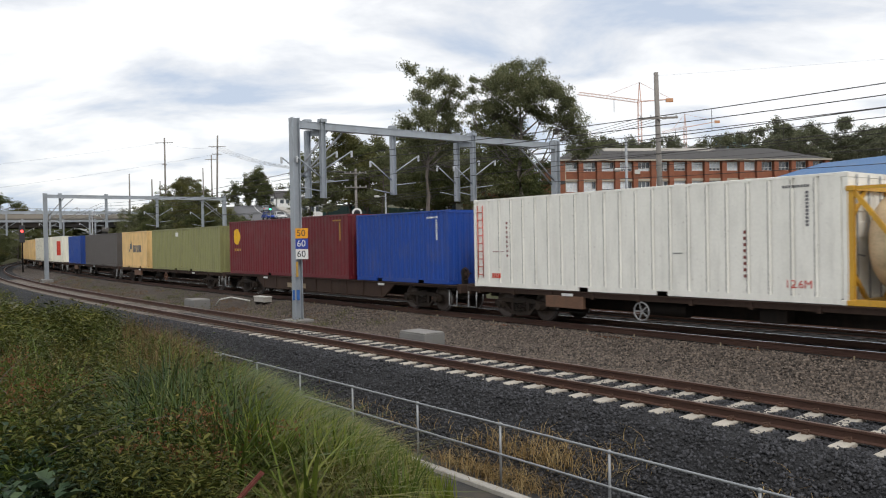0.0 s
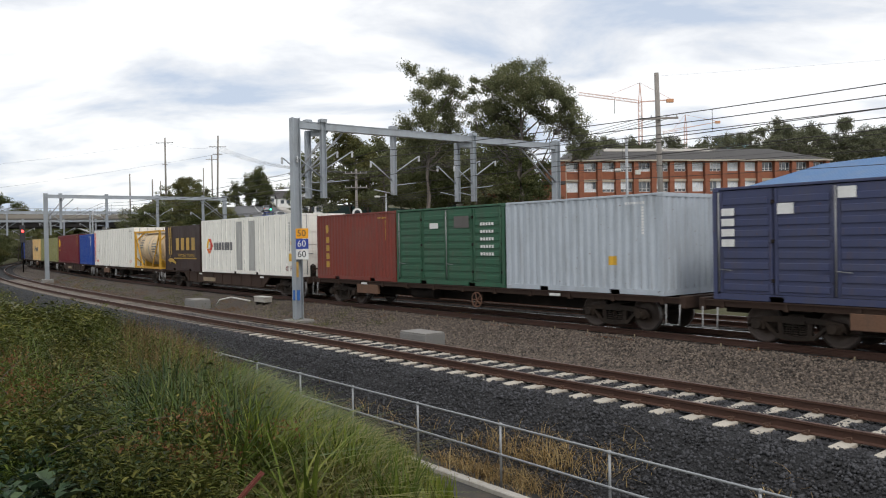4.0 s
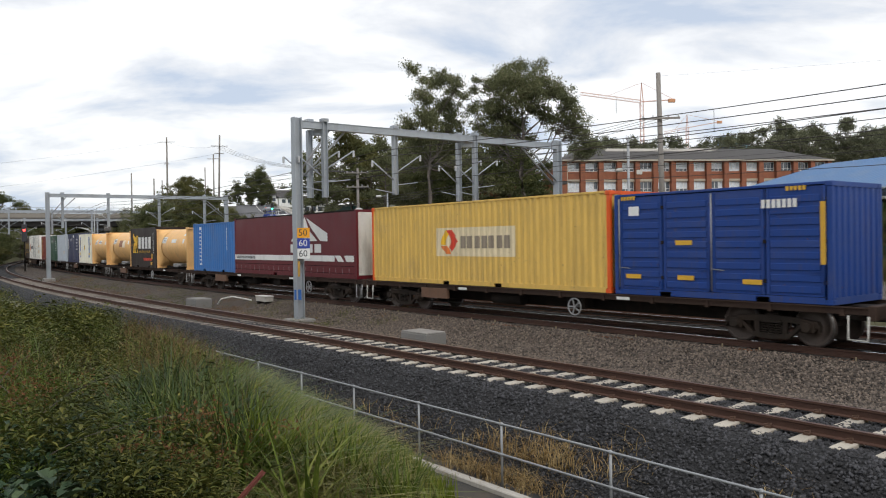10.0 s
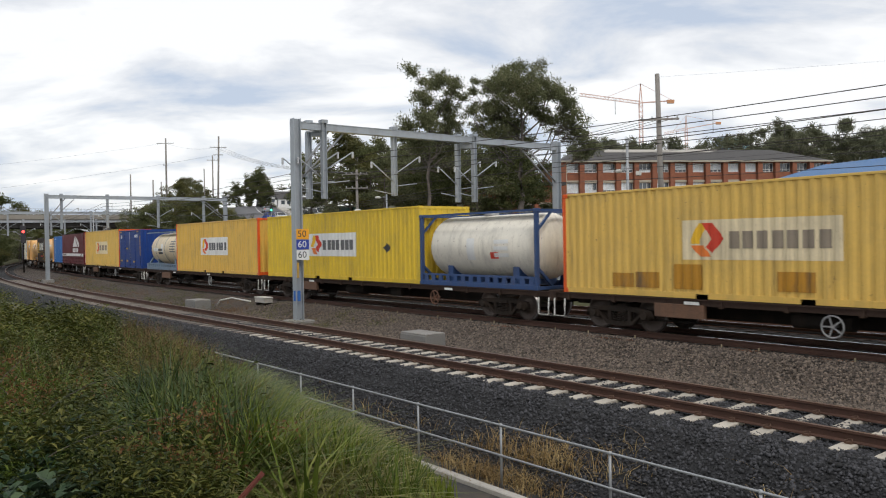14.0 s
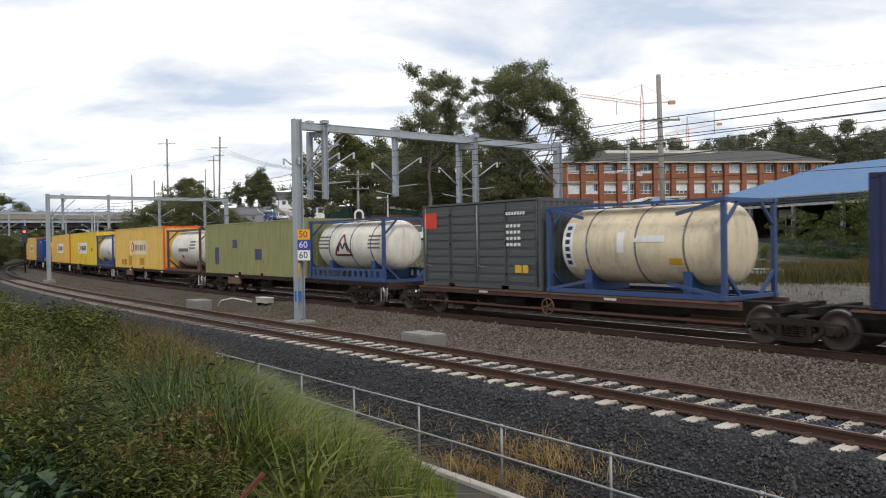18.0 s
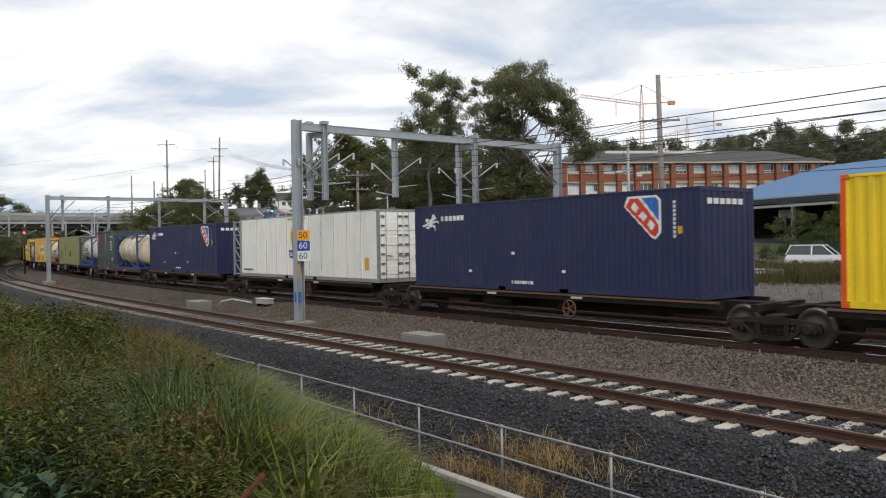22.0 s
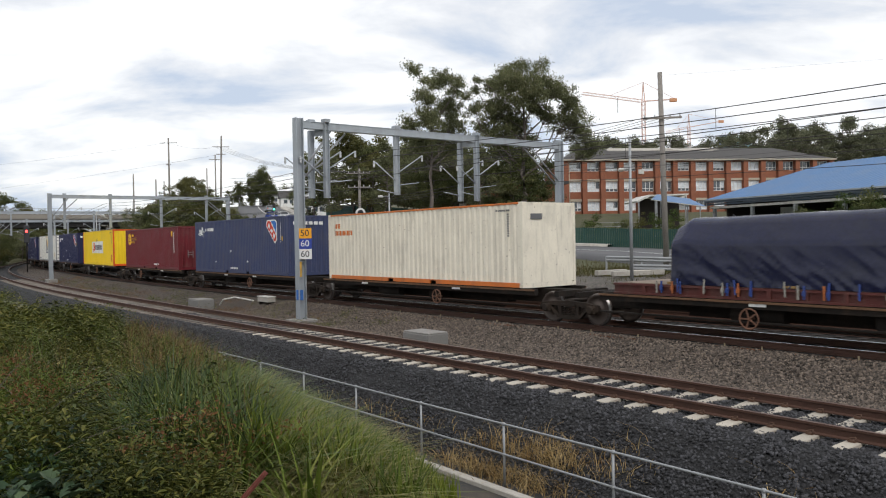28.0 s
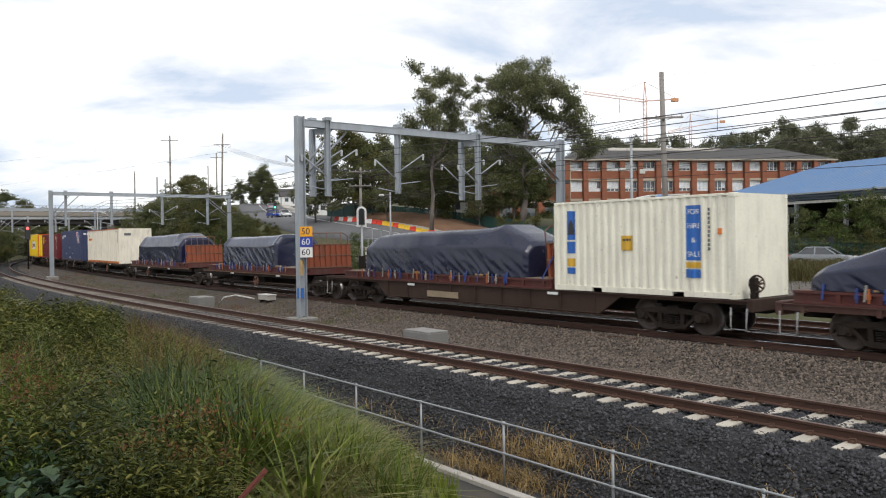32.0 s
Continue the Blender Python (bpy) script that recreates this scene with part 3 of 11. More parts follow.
def bogie(parent, x, turn=0.0):
    bm = bmesh.new()
    bbox(bm, -0.2, 0.2, -1.0, 1.0, 0.52, 0.74, 0.03)
    tube(bm, [(0, 0, 0.7), (0, 0, 0.84)], 0.25, 14)
    bo = part("bogie", bm, M_BOGIE, parent)
    bo.matrix_local = pose(x, 0, 0, 0, 0, turn)
    for e in (-1, 1):
        o = new("sideframe", SIDEFRAME)
        o.parent = bo
        o.matrix_local = pose(0, e * 1.0, 0, 0, 0, 0 if e > 0 else 180)
    for ax in (-0.90, 0.90):
        bm = bmesh.new()
        tube(bm, [(ax, -0.95, 0.46), (ax, 0.95, 0.46)], 0.075, 8)
        part("axle", bm, M_WHEEL, bo)
        for e in (-1, 1):
            o = new("wheel", WHEEL)
            o.parent = bo
            o.matrix_local = pose(ax, e * 0.7525, 0.46, 0, 0, 0 if e > 0 else 180)
    return bo


def handwheel(parent, x, y, z, material, r=0.245):
    bm = bmesh.new()
    ring(bm, (0, 0, 0), (0, 1, 0), r, 0.022, 22, 6)
    for k in range(5):
        a = 2 * math.pi * k / 5
        bar(bm, (0, 0, 0), (r * math.cos(a), 0, r * math.sin(a)), 0.035, 0.02, (0, 1, 0))
    tube(bm, [(0, -0.25, 0), (0, 0.04, 0)], 0.03, 8)
    o = part("handbrake_wheel", bm, material, parent, "spoked handbrake wheel")
    o.matrix_local = pose(x, y, z)


def coupler(parent, x, e):
    bm = bmesh.new()
    bbox(bm, min(x, x + e * 0.55), max(x, x + e * 0.55), -0.11, 0.11, 0.76, 0.98, 0.02)
    bbox(bm, min(x + e * 0.5, x + e * 0.72), max(x + e * 0.5, x + e * 0.72), -0.17, 0.17, 0.73, 1.0, 0.04)
    part("coupler", bm, M_UNDER, parent)


def step(parent, x, material):
    bm = bmesh.new()
    tube(bm, [(x, 1.28, 0.82), (x, 1.30, 0.30), (x + 0.42, 1.30, 0.30), (x + 0.42, 1.28, 0.82)], 0.022, 7)
    part("step", bm, material, parent, "bent tube step")


def wagon(kind, length, seed=0, sill=None, step_white=False, wheel_at=None, wheel_shift=0.0):
    """A container wagon: skeletal, with deep fish-bellied sills, or one platform of an articulated set."""
    rnd = random.Random(seed)
    label = {"skel": "brown skeletal container wagon, dusty and rusty", "belly": "dark brown container wagon with deep side sills", "plat": "rusty platform of an articulated container wagon"}[kind]
    w = thing("container_wagon", label, "rail wagon", "wagons of the train")
    sill = sill or M_BROWN
    h = length / 2
    bx = h - 2.35 if kind != "plat" else h
    if kind == "belly":
        for e in (-1, 1):
            bm = bmesh.new()
            y0, y1 = e * 1.16, e * 1.24
            prof = [(-h, 0.90), (-h + 3.9, 0.90), (-h + 4.6, 0.42), (h - 4.6, 0.42), (h - 3.9, 0.90), (h, 0.90)]
            va = [[bm.verts.new((x, y, z)) for x, z in prof] + [bm.verts.new((x, y, 1.0)) for x, _ in prof] for y in (y0, y1)]
            n = len(prof)
            for i in range(n - 1):
                for v in va:
                    bm.faces.new((v[i], v[i + 1], v[n + i + 1], v[n + i]))
                bm.faces.new((va[0][i], va[1][i], va[1][i + 1], va[0][i + 1]))
                bm.faces.new((va[0][n + i], va[0][n + i + 1], va[1][n + i + 1], va[1][n + i]))
            for i in (0, n - 1):
                bm.faces.new((va[0][i], va[0][n + i], va[1][n + i], va[1][i]))
            box(bm, -h, h, e * 1.10 if e > 0 else -1.30, 1.30 if e > 0 else -1.10, 0.975, 1.0)
            box(bm, -h + 4.6, h - 4.6, e * 1.16 if e > 0 else -1.28, 1.28 if e > 0 else -1.16, 0.40, 0.425)
            for k in range(9):
                x = -h + 4.8 + k * (length - 9.6) / 8
                box(bm, x - 0.015, x + 0.015, e * 1.23 if e > 0 else -1.28, 1.28 if e > 0 else -1.23, 0.42, 0.98)
            part("side_sill", bm, sill, w)
    elif kind == "skel":
        for e in (-1, 1):
            bm = bmesh.new()
            a, b = (1.12, 1.22) if e > 0 else (-1.22, -1.12)
            box(bm, -h, h, a, b, 0.84, 1.0)
            box(bm, -h, h, a - (0.05 if e < 0 else 0), b + (0.05 if e > 0 else 0), 0.975, 1.0)
            for k in range(12):
                x = -h + 0.6 + k * (length - 1.2) / 11
                box(bm, x - 0.05, x + 0.05, a, b + 0.03 * e if e > 0 else b, 0.80, 0.98)
            part("side_sill", bm, sill, w)
    else:
        for e in (-1, 1):
            bm = bmesh.new()
            a, b = (1.02, 1.18) if e > 0 else (-1.18, -1.02)
            box(bm, -h + 1.3, h - 1.3, a, b, 0.80, 1.0)
            box(bm, -h + 1.3, h - 1.3, a, b, 0.45, 0.49)
            part("side_sill", bm, sill, w)
            a, b = (1.182, 1.215) if e > 0 else (-1.215, -1.182)
            boxpart("edge_strip", (-h + 1.3, h - 1.3, a, b, 0.93, 0.985), M_EDGERUST, w, "rusty ochre edge strip", 0.004)
    bm = bmesh.new()
    box(bm, -h + 0.1, h - 0.1, -0.28, 0.28, 0.62 if kind != "plat" else 0.52, 0.96)
    box(bm, -h + 3.6, h - 3.6, -0.20, 0.20, 0.42, 0.62)
    part("centre_sill", bm, M_UNDER, w)
    bm = bmesh.new()
    for k in range(9):
        x = -h + 0.4 + k * (length - 0.8) / 8
        box(bm, x - 0.09, x + 0.09, -1.13, 1.13, 0.80, 0.97)
    tagged(part("underframe_bracing", bm, M_UNDER, w), kind="stuff")
    if kind != "plat":
        for e in (-1, 1):
            bm = bmesh.new()
            bbox(bm, e * h - 0.12, e * h + 0.06, -1.25, 1.25, 0.72, 1.04, 0.02)
            part("headstock", bm, sill, w)
            coupler(w, e * h, e)
        st = M_WHITE if step_white else M_GREYPIPE
        step(w, -h + 0.02, st)
        step(w, h - 0.5, st)
    bogs = [bx, -bx] if kind != "plat" else [-bx]
    if kind == "plat" and seed % 10 == 1:
        bogs = [bx - 1.0, -bx]
        coupler(w, h, 1)
    for b in bogs:
        bogie(w, b)
    hw = rnd.choice((-1, 1)) * rnd.uniform(1.2, 2.6) if kind == "plat" else (-h + 5.2 if kind == "belly" else h * rnd.uniform(-0.45, 0.0))
    rusty = rnd.random() >= 0.5
    if wheel_at is not None:
        hw, rusty = wheel_at, False
    hw += wheel_shift
    if kind == "belly":
        handwheel(w, -h - 0.05, 0.95, 1.40, M_BROWN, 0.2)
        boxpart("brake_stand", (-h - 0.02, -h + 0.10, 0.78, 1.02, 1.0, 1.55), M_UNDER, w, "dark brake stand", 0.02)
    else:
        handwheel(w, hw, 1.2, 0.56, M_LATCHRUST if rusty or kind == "plat" else M_GREYPIPE)
    bm = bmesh.new()
    tube(bm, [(1.2, 0.75, 0.62), (2.6, 0.75, 0.62)], 0.19, 12)
    part("air_reservoir", bm, M_UNDER, w)
    bm = bmesh.new()
    bbox(bm, -1.6, -0.9, 0.6, 1.0, 0.48, 0.82, 0.02)
    part("brake_valve", bm, M_UNDER, w)
    bm = bmesh.new()
    for z in (0.36,):
        tube(bm, [(-h + 3.0, 0.9, z), (h - 3.0, 0.9, z)], 0.03, 6)
    part("brake_rod", bm, M_UNDER, w)
    y = 1.285 if kind == "belly" else (1.275 if kind == "skel" else 1.19)
    for x in (rnd.uniform(2.5, 5.5), rnd.uniform(-6, -2)):
        if kind == "plat":
            x *= 0.6
        bm = bmesh.new()
        box(bm, x - 0.22, x + 0.22, y, y + 0.006, 0.86, 0.94)
        part("marking_plate", bm, M_SIGNW, w, "white stencilled plate")
    if kind == "skel":
        boxpart("equipment_box", (h - 5.2, h - 3.7, 1.12, 1.26, 0.50, 0.86), mat("wagon_timber_brown", (0.14, 0.075, 0.045), 0.85, 0, 0.25, 2, 20, 0.1, dirt=(0.07, 0.05, 0.04), dirt_amt=0.6), w, "brown plated box with worn stencils")
    if kind == "belly":
        bm = bmesh.new()
        box(bm, 0.9, 2.7, 1.285, 1.291, 0.50, 0.72)
        part("number_board", bm, mat("pale_board", (0.26, 0.20, 0.13), 0.8, 0, 0.3, 3, 20, 0.1), w, "faded tan board with worn stencils")
    return w


# ---- containers ----
def flat_poly(bm, pts, y0, y1):
    a = [bm.verts.new((x, y1, z)) for x, z in pts]
    b = [bm.verts.new((x, y0, z)) for x, z in pts]
    bm.faces.new(a)
    bm.faces.new(b[::-1])
    for i in range(len(pts)):
        j = (i + 1) % len(pts)
        bm.faces.new((a[i], b[i], b[j], a[j]))


def drape(bm, wall, lift):
    """Cut a flat sheet at the wall's folds and lay it on the wall."""
    xs = [v.co.x for v in bm.verts]
    if wall and len(wall) > 1 and xs:
        a, b = min(xs), max(xs)
        for x, _ in wall:
            if a + 0.002 < x < b - 0.002:
                bmesh.ops.bisect_plane(bm, geom=bm.verts[:] + bm.edges[:] + bm.faces[:], plane_co=(x, 0, 0), plane_no=(1, 0, 0), dist=1e-5)
        px, py = [q[0] for q in wall], [q[1] for q in wall]
        for v in bm.verts:
            v.co.y = float(np.interp(v.co.x, px, py)) + lift


class Side:
    """Marks on a container's side: u metres from its leading edge, v metres up; they follow the folds of the wall."""

    def __init__(self, ob, length, wall=None, y=1.224):
        self.ob, self.L, self.y, self.k, self.wall = ob, length, y, 0, wall

    def lay(self, bm, pts, lift):
        f = bm.faces.new([bm.verts.new((self.L / 2 - u, self.y + lift, v)) for u, v in pts])
        if f.normal.y == 0:
            f.normal_update()
        if f.normal.y < 0:
            f.normal_flip()

    def poly(self, name, pts, material, label=""):
        return self.shapes(name, [pts], material, label)

    def shapes(self, name, many, material, label=""):
        bm = bmesh.new()
        self.k += 1
        for pts in many:
            self.lay(bm, pts, 0.0018 * self.k)
        drape(bm, self.wall, 0.004 + 0.0018 * self.k)
        return part(name, bm, material, self.ob, label, fix=False)

    def rect(self, name, u0, u1, v0, v1, material, label=""):
        return self.poly(name, [(u0, v0), (u1, v0), (u1, v1), (u0, v1)], material, label)

    def disc(self, name, u, v, r, material, label="", a0=0, a1=360, sx=1.0):
        n = 22
        return self.poly(name, [(u + sx * r * math.cos(math.radians(a0 + (a1 - a0) * k / n)), v + r * math.sin(math.radians(a0 + (a1 - a0) * k / n))) for k in range(n)], material, label)

    def bars(self, name, u0, u1, v0, v1, n, material, label="", fill=0.72, upright=False):
        """A row of plain blocks in place of lettering."""
        many = []
        for i in range(n):
            if upright:
                st = (v1 - v0) / n
                many.append([(u0, v0 + st * i), (u1, v0 + st * i), (u1, v0 + st * (i + fill)), (u0, v0 + st * (i + fill))])
            else:
                st = (u1 - u0) / n
                many.append([(u0 + st * i, v0), (u0 + st * (i + fill), v0), (u0 + st * (i + fill), v1), (u0 + st * i, v1)])
        if n <= 10 and (u1 - u0) * (v1 - v0) / n > 0.03:
            for q in many:
                self.poly(name, q, material, label)
                self.k -= 1
            self.k += 1
            return None
        return tagged(self.shapes(name, many, material, label), label, kind="stuff")

    def text(self, text, u, v, size, material, name="lettering", label=""):
        self.k += 1
        m = Matrix(((-1, 0, 0, self.L / 2 - u), (0, 0, 1, self.y + 0.0018 * self.k), (0, 1, 0, v), (0, 0, 0, 1)))
        ob = letters(text, size, material, name, self.ob, m, label, 0.0)
        bm = bmesh.new()
        bm.from_mesh(ob.data)
        bm.transform(m)
        drape(bm, self.wall, 0.004 + 0.0018 * self.k)
        bm.to_mesh(ob.data)
        bm.free()
        ob.matrix_local = Matrix()
        return ob


def wall_profile(L, period, depth, style):
    """Points along x and how far each lies back."""
    pts = []
    x = -L / 2 + 0.12
    end = L / 2 - 0.12
    if style == "ribs":
        while x < end - 0.02:
            e = min(x + period, end)
            pts += [(x, 0.035), (x + 0.025, 0.035), (x + 0.045, 0.0), (e - 0.045, 0.0), (e - 0.02, 0.035)]
            x = e
    else:
        k = max(1, round((end - x) / period))
        p = (end - x) / k
        for i in range(k):
            a = x + i * p
            pts += [(a, 0.004), (a + 0.30 * p, 0.004), (a + 0.5 * p, depth), (a + 0.8 * p, depth)]
        pts += [(end, 0.004)]
    return pts


M_SEAM = mat("grimy_seam", (0.17, 0.16, 0.145), 0.8, 0, 0.3, 3, 30, 0.1)


def container(name, L, H, material, label, side="corr", end="corr", period=0.28, depth=0.036, edge=None, rails=None, roof=None, rear=None):
    c = thing(name, label, "container", "containers of the train")
    W, h = 1.219, L / 2
    rails = rails or material
    for ex in (-1, 1):
        for ey in (-1, 1):
            bm = bmesh.new()
            x0, x1 = sorted((ex * h, ex * (h - 0.12)))
            y0, y1 = sorted((ey * W, ey * (W - 0.10)))
            box(bm, x0, x1, y0, y1, 0.12, H - 0.118)
            for z in (0, H - 0.118):
                x2, x3 = sorted((ex * (h + 0.003), ex * (h - 0.178)))
                y2, y3 = sorted((ey * (W + 0.003), ey * (W - 0.162)))
                bbox(bm, x2, x3, y2, y3, z, z + 0.118, 0.012)
            part("corner_post", bm, edge or rails, c)
    for ey in (-1, 1):
        y0, y1 = sorted((ey * (W - 0.002), ey * (W - 0.06)))
        boxpart("top_rail", (-h + 0.18, h - 0.18, y0, y1, H - 0.07, H - 0.005), M_UNDER if side == "curtain" else rails, c)
        bm = bmesh.new()
        pk = [-h + 0.18, -1.55, -1.19, 1.19, 1.55, h - 0.18] if L > 4 else [-h + 0.18, h - 0.18]
        for a, b in zip(pk[::2], pk[1::2]):
            box(bm, a, b, y0, y1, 0.012, 0.16)
        for a, b in zip(pk[1:-1:2], pk[2:-1:2]):
            box(bm, a, b, y0, y1, 0.125, 0.16)
        part("bottom_rail", bm, rails, c)
        bm = bmesh.new()
        if side in ("corr", "ribs") or ey < 0:
            pr = wall_profile(L, period, depth, side if side in ("corr", "ribs") else "corr")
            a = [bm.verts.new((x, ey * (W - 0.004 - q), 0.14)) for x, q in pr]
            b = [bm.verts.new((x, ey * (W - 0.004 - q), H - 0.05)) for x, q in pr]
            for i in range(len(pr) - 1):
                bm.faces.new((a[i], a[i + 1], b[i + 1], b[i]))
            part("side_panel", bm, material, c)
            if side == "ribs" and ey > 0:
                for k in range(1, int((L - 0.4) / period)):
                    x = -h + 0.2 + k * period
                    boxpart("seam", (x - 0.009, x + 0.009, W - 0.008, W - 0.001, 0.17, H - 0.08), M_SEAM, c, b=0.001)
        elif side == "louvre":
            bm.free()
            n = 4
            wd = (L - 0.30) / n
            for k in range(n):
                bm = bmesh.new()
                x0 = -h + 0.15 + k * wd
                box(bm, x0 + 0.015, x0 + wd - 0.015, W - 0.07, W - 0.03, 0.17, H - 0.09)
                dr = part("side_door", bm, material, c)
                for xx in (x0 + 0.04, x0 + wd - 0.10):
                    boxpart("door_stile", (xx, xx + 0.06, W - 0.029, W - 0.008, 0.18, H - 0.10), material, dr, b=0.004)
                for zz in (0.45, H * 0.5, H - 0.45):
                    boxpart("hinge", (x0 - 0.03, x0 + 0.05, W - 0.029, W + 0.006, zz, zz + 0.09), M_UNDER, dr, b=0.004)
                rows = 9
                for r in range(rows):
                    z = 0.24 + r * (H - 0.42) / rows
                    boxpart("louvre", (x0 + 0.13, x0 + wd - 0.13, W - 0.028, W - 0.006, z, z + (H - 0.42) / rows * 0.62), material, dr, b=0.01)
                bm = bmesh.new()
                xx = x0 + (0.02 if k % 2 == 0 else wd - 0.02)
                tube(bm, [(xx, W + 0.005, 0.2), (xx, W + 0.005, H - 0.12)], 0.017, 6)
                bar(bm, (xx, W + 0.01, 0.75), (xx + (0.35 if k % 2 == 0 else -0.35), W + 0.01, 0.72), 0.03, 0.015)
                part("lock_rod", bm, M_GREYPIPE if k % 2 else material, dr)
        else:
            pr = [(-h + 0.1 + i * (L - 0.2) / 60, 0.01 + 0.012 * noise.noise(Vector((i * 0.7, L, 0)))) for i in range(61)]
            zs = [0.14, 0.4, 0.9, 1.5, 2.0, H - 0.05]
            g = [[bm.verts.new((x, W - 0.006 - q * (0.6 + 0.4 * math.sin(3 * z + x)), z)) for x, q in pr] for z in zs]
            for r in range(len(zs) - 1):
                for i in range(len(pr) - 1):
                    bm.faces.new((g[r][i], g[r][i + 1], g[r + 1][i + 1], g[r + 1][i])).smooth = True
            part("side_curtain" if side == "curtain" else "side_panel", bm, material, c)
    # roof
    bm = bmesh.new()
    k = int(L / 0.35)
    prev = None
    for i in range(k * 2 + 1):
        x = -h + 0.06 + (L - 0.12) * i / (k * 2)
        z = H - 0.012 - (0.02 if i % 2 else 0)
        row = [bm.verts.new((x, -W + 0.03, z)), bm.verts.new((x, W - 0.03, z))]
        if prev:
            bm.faces.new((prev[0], row[0], row[1], prev[1]))
        prev = row
    part("roof", bm, roof or material, c)
    boxpart("floor", (-h + 0.1, h - 0.1, -W + 0.05, W - 0.05, 0.10, 0.16), M_UNDER, c)
    # ends: -x trails and is seen
    for ex in (-1, 1):
        style = end if ex < 0 else "corr"
        x = ex * (h - 0.012)
        for z0, z1 in ((0.0, 0.16), (H - 0.11, H - 0.004)):
            bm = bmesh.new()
            a, b = sorted((x, x - ex * 0.07))
            box(bm, a, b, -W + 0.16, W - 0.16, z0, z1)
            part("end_rail", bm, edge or rails, c)
        if style == "door":
            for ey in (-1, 1):
                bm = bmesh.new()
                y0, y1 = sorted((ey * 0.012, ey * (W - 0.09)))
                a, b = sorted((x, x - ex * 0.05))
                box(bm, a, b, y0, y1, 0.17, H - 0.12)
                for r in range(4):
                    z = 0.32 + r * (H - 0.6) / 4
                    bbox(bm, min(x, x + ex * 0.018), max(x, x + ex * 0.018), y0 + 0.06, y1 - 0.06, z, z + (H - 0.6) / 4 * 0.6, 0.008)
                dr = part("door", bm, material, c)
                for q in (0.28, 0.85):
                    bm = bmesh.new()
                    yy = ey * q
                    tube(bm, [(x + ex * 0.035, yy, 0.10), (x + ex * 0.035, yy, H - 0.06)], 0.017, 6)
                    bar(bm, (x + ex * 0.05, yy, 1.1), (x + ex * 0.05, yy - ey * 0.3, 1.06), 0.03, 0.02, (1, 0, 0))
                    part("lock_rod", bm, M_GREYPIPE, dr)
        elif style == "flat":
            bm = bmesh.new()
            a, b = sorted((x, x - ex * 0.05))
            box(bm, a, b, -W + 0.09, W - 0.09, 0.16, H - 0.11)
            part("end_panel", bm, rear or material, c)
        else:
            bm = bmesh.new()
            k = 8
            ys = []
            for i in range(k):
                p = (2 * W - 0.2) / k
                y = -W + 0.1 + i * p
                ys += [(y, 0.0), (y + 0.35 * p, 0.0), (y + 0.5 * p, 0.04), (y + 0.85 * p, 0.04)]
            ys.append((W - 0.1, 0.0))
            a = [bm.verts.new((x - ex * q, y, 0.15)) for y, q in ys]
            b = [bm.verts.new((x - ex * q, y, H - 0.10)) for y, q in ys]
            for i in range(len(ys) - 1):
                bm.faces.new((a[i], a[i + 1], b[i + 1], b[i]))
            part("end_panel", bm, material, c)
    wall = None
    if side in ("corr", "ribs"):
        wall = sorted((x, W - 0.004 - q) for x, q in wall_profile(L, period, depth, side))
    return c, Side(c, L, wall)


def revolve_x(bm, prof, z, n=28):
    rows = []
    for x, r in prof:
        rows.append([bm.verts.new((x, r * math.cos(2 * math.pi * k / n), z + r * math.sin(2 * math.pi * k / n))) for k in range(n)])
    for i in range(len(rows) - 1):
        for k in range(n):
            bm.faces.new((rows[i][k], rows[i][(k + 1) % n], rows[i + 1][(k + 1) % n], rows[i + 1][k])).smooth = True
    bm.faces.new(rows[0])
    bm.faces.new(rows[-1][::-1])


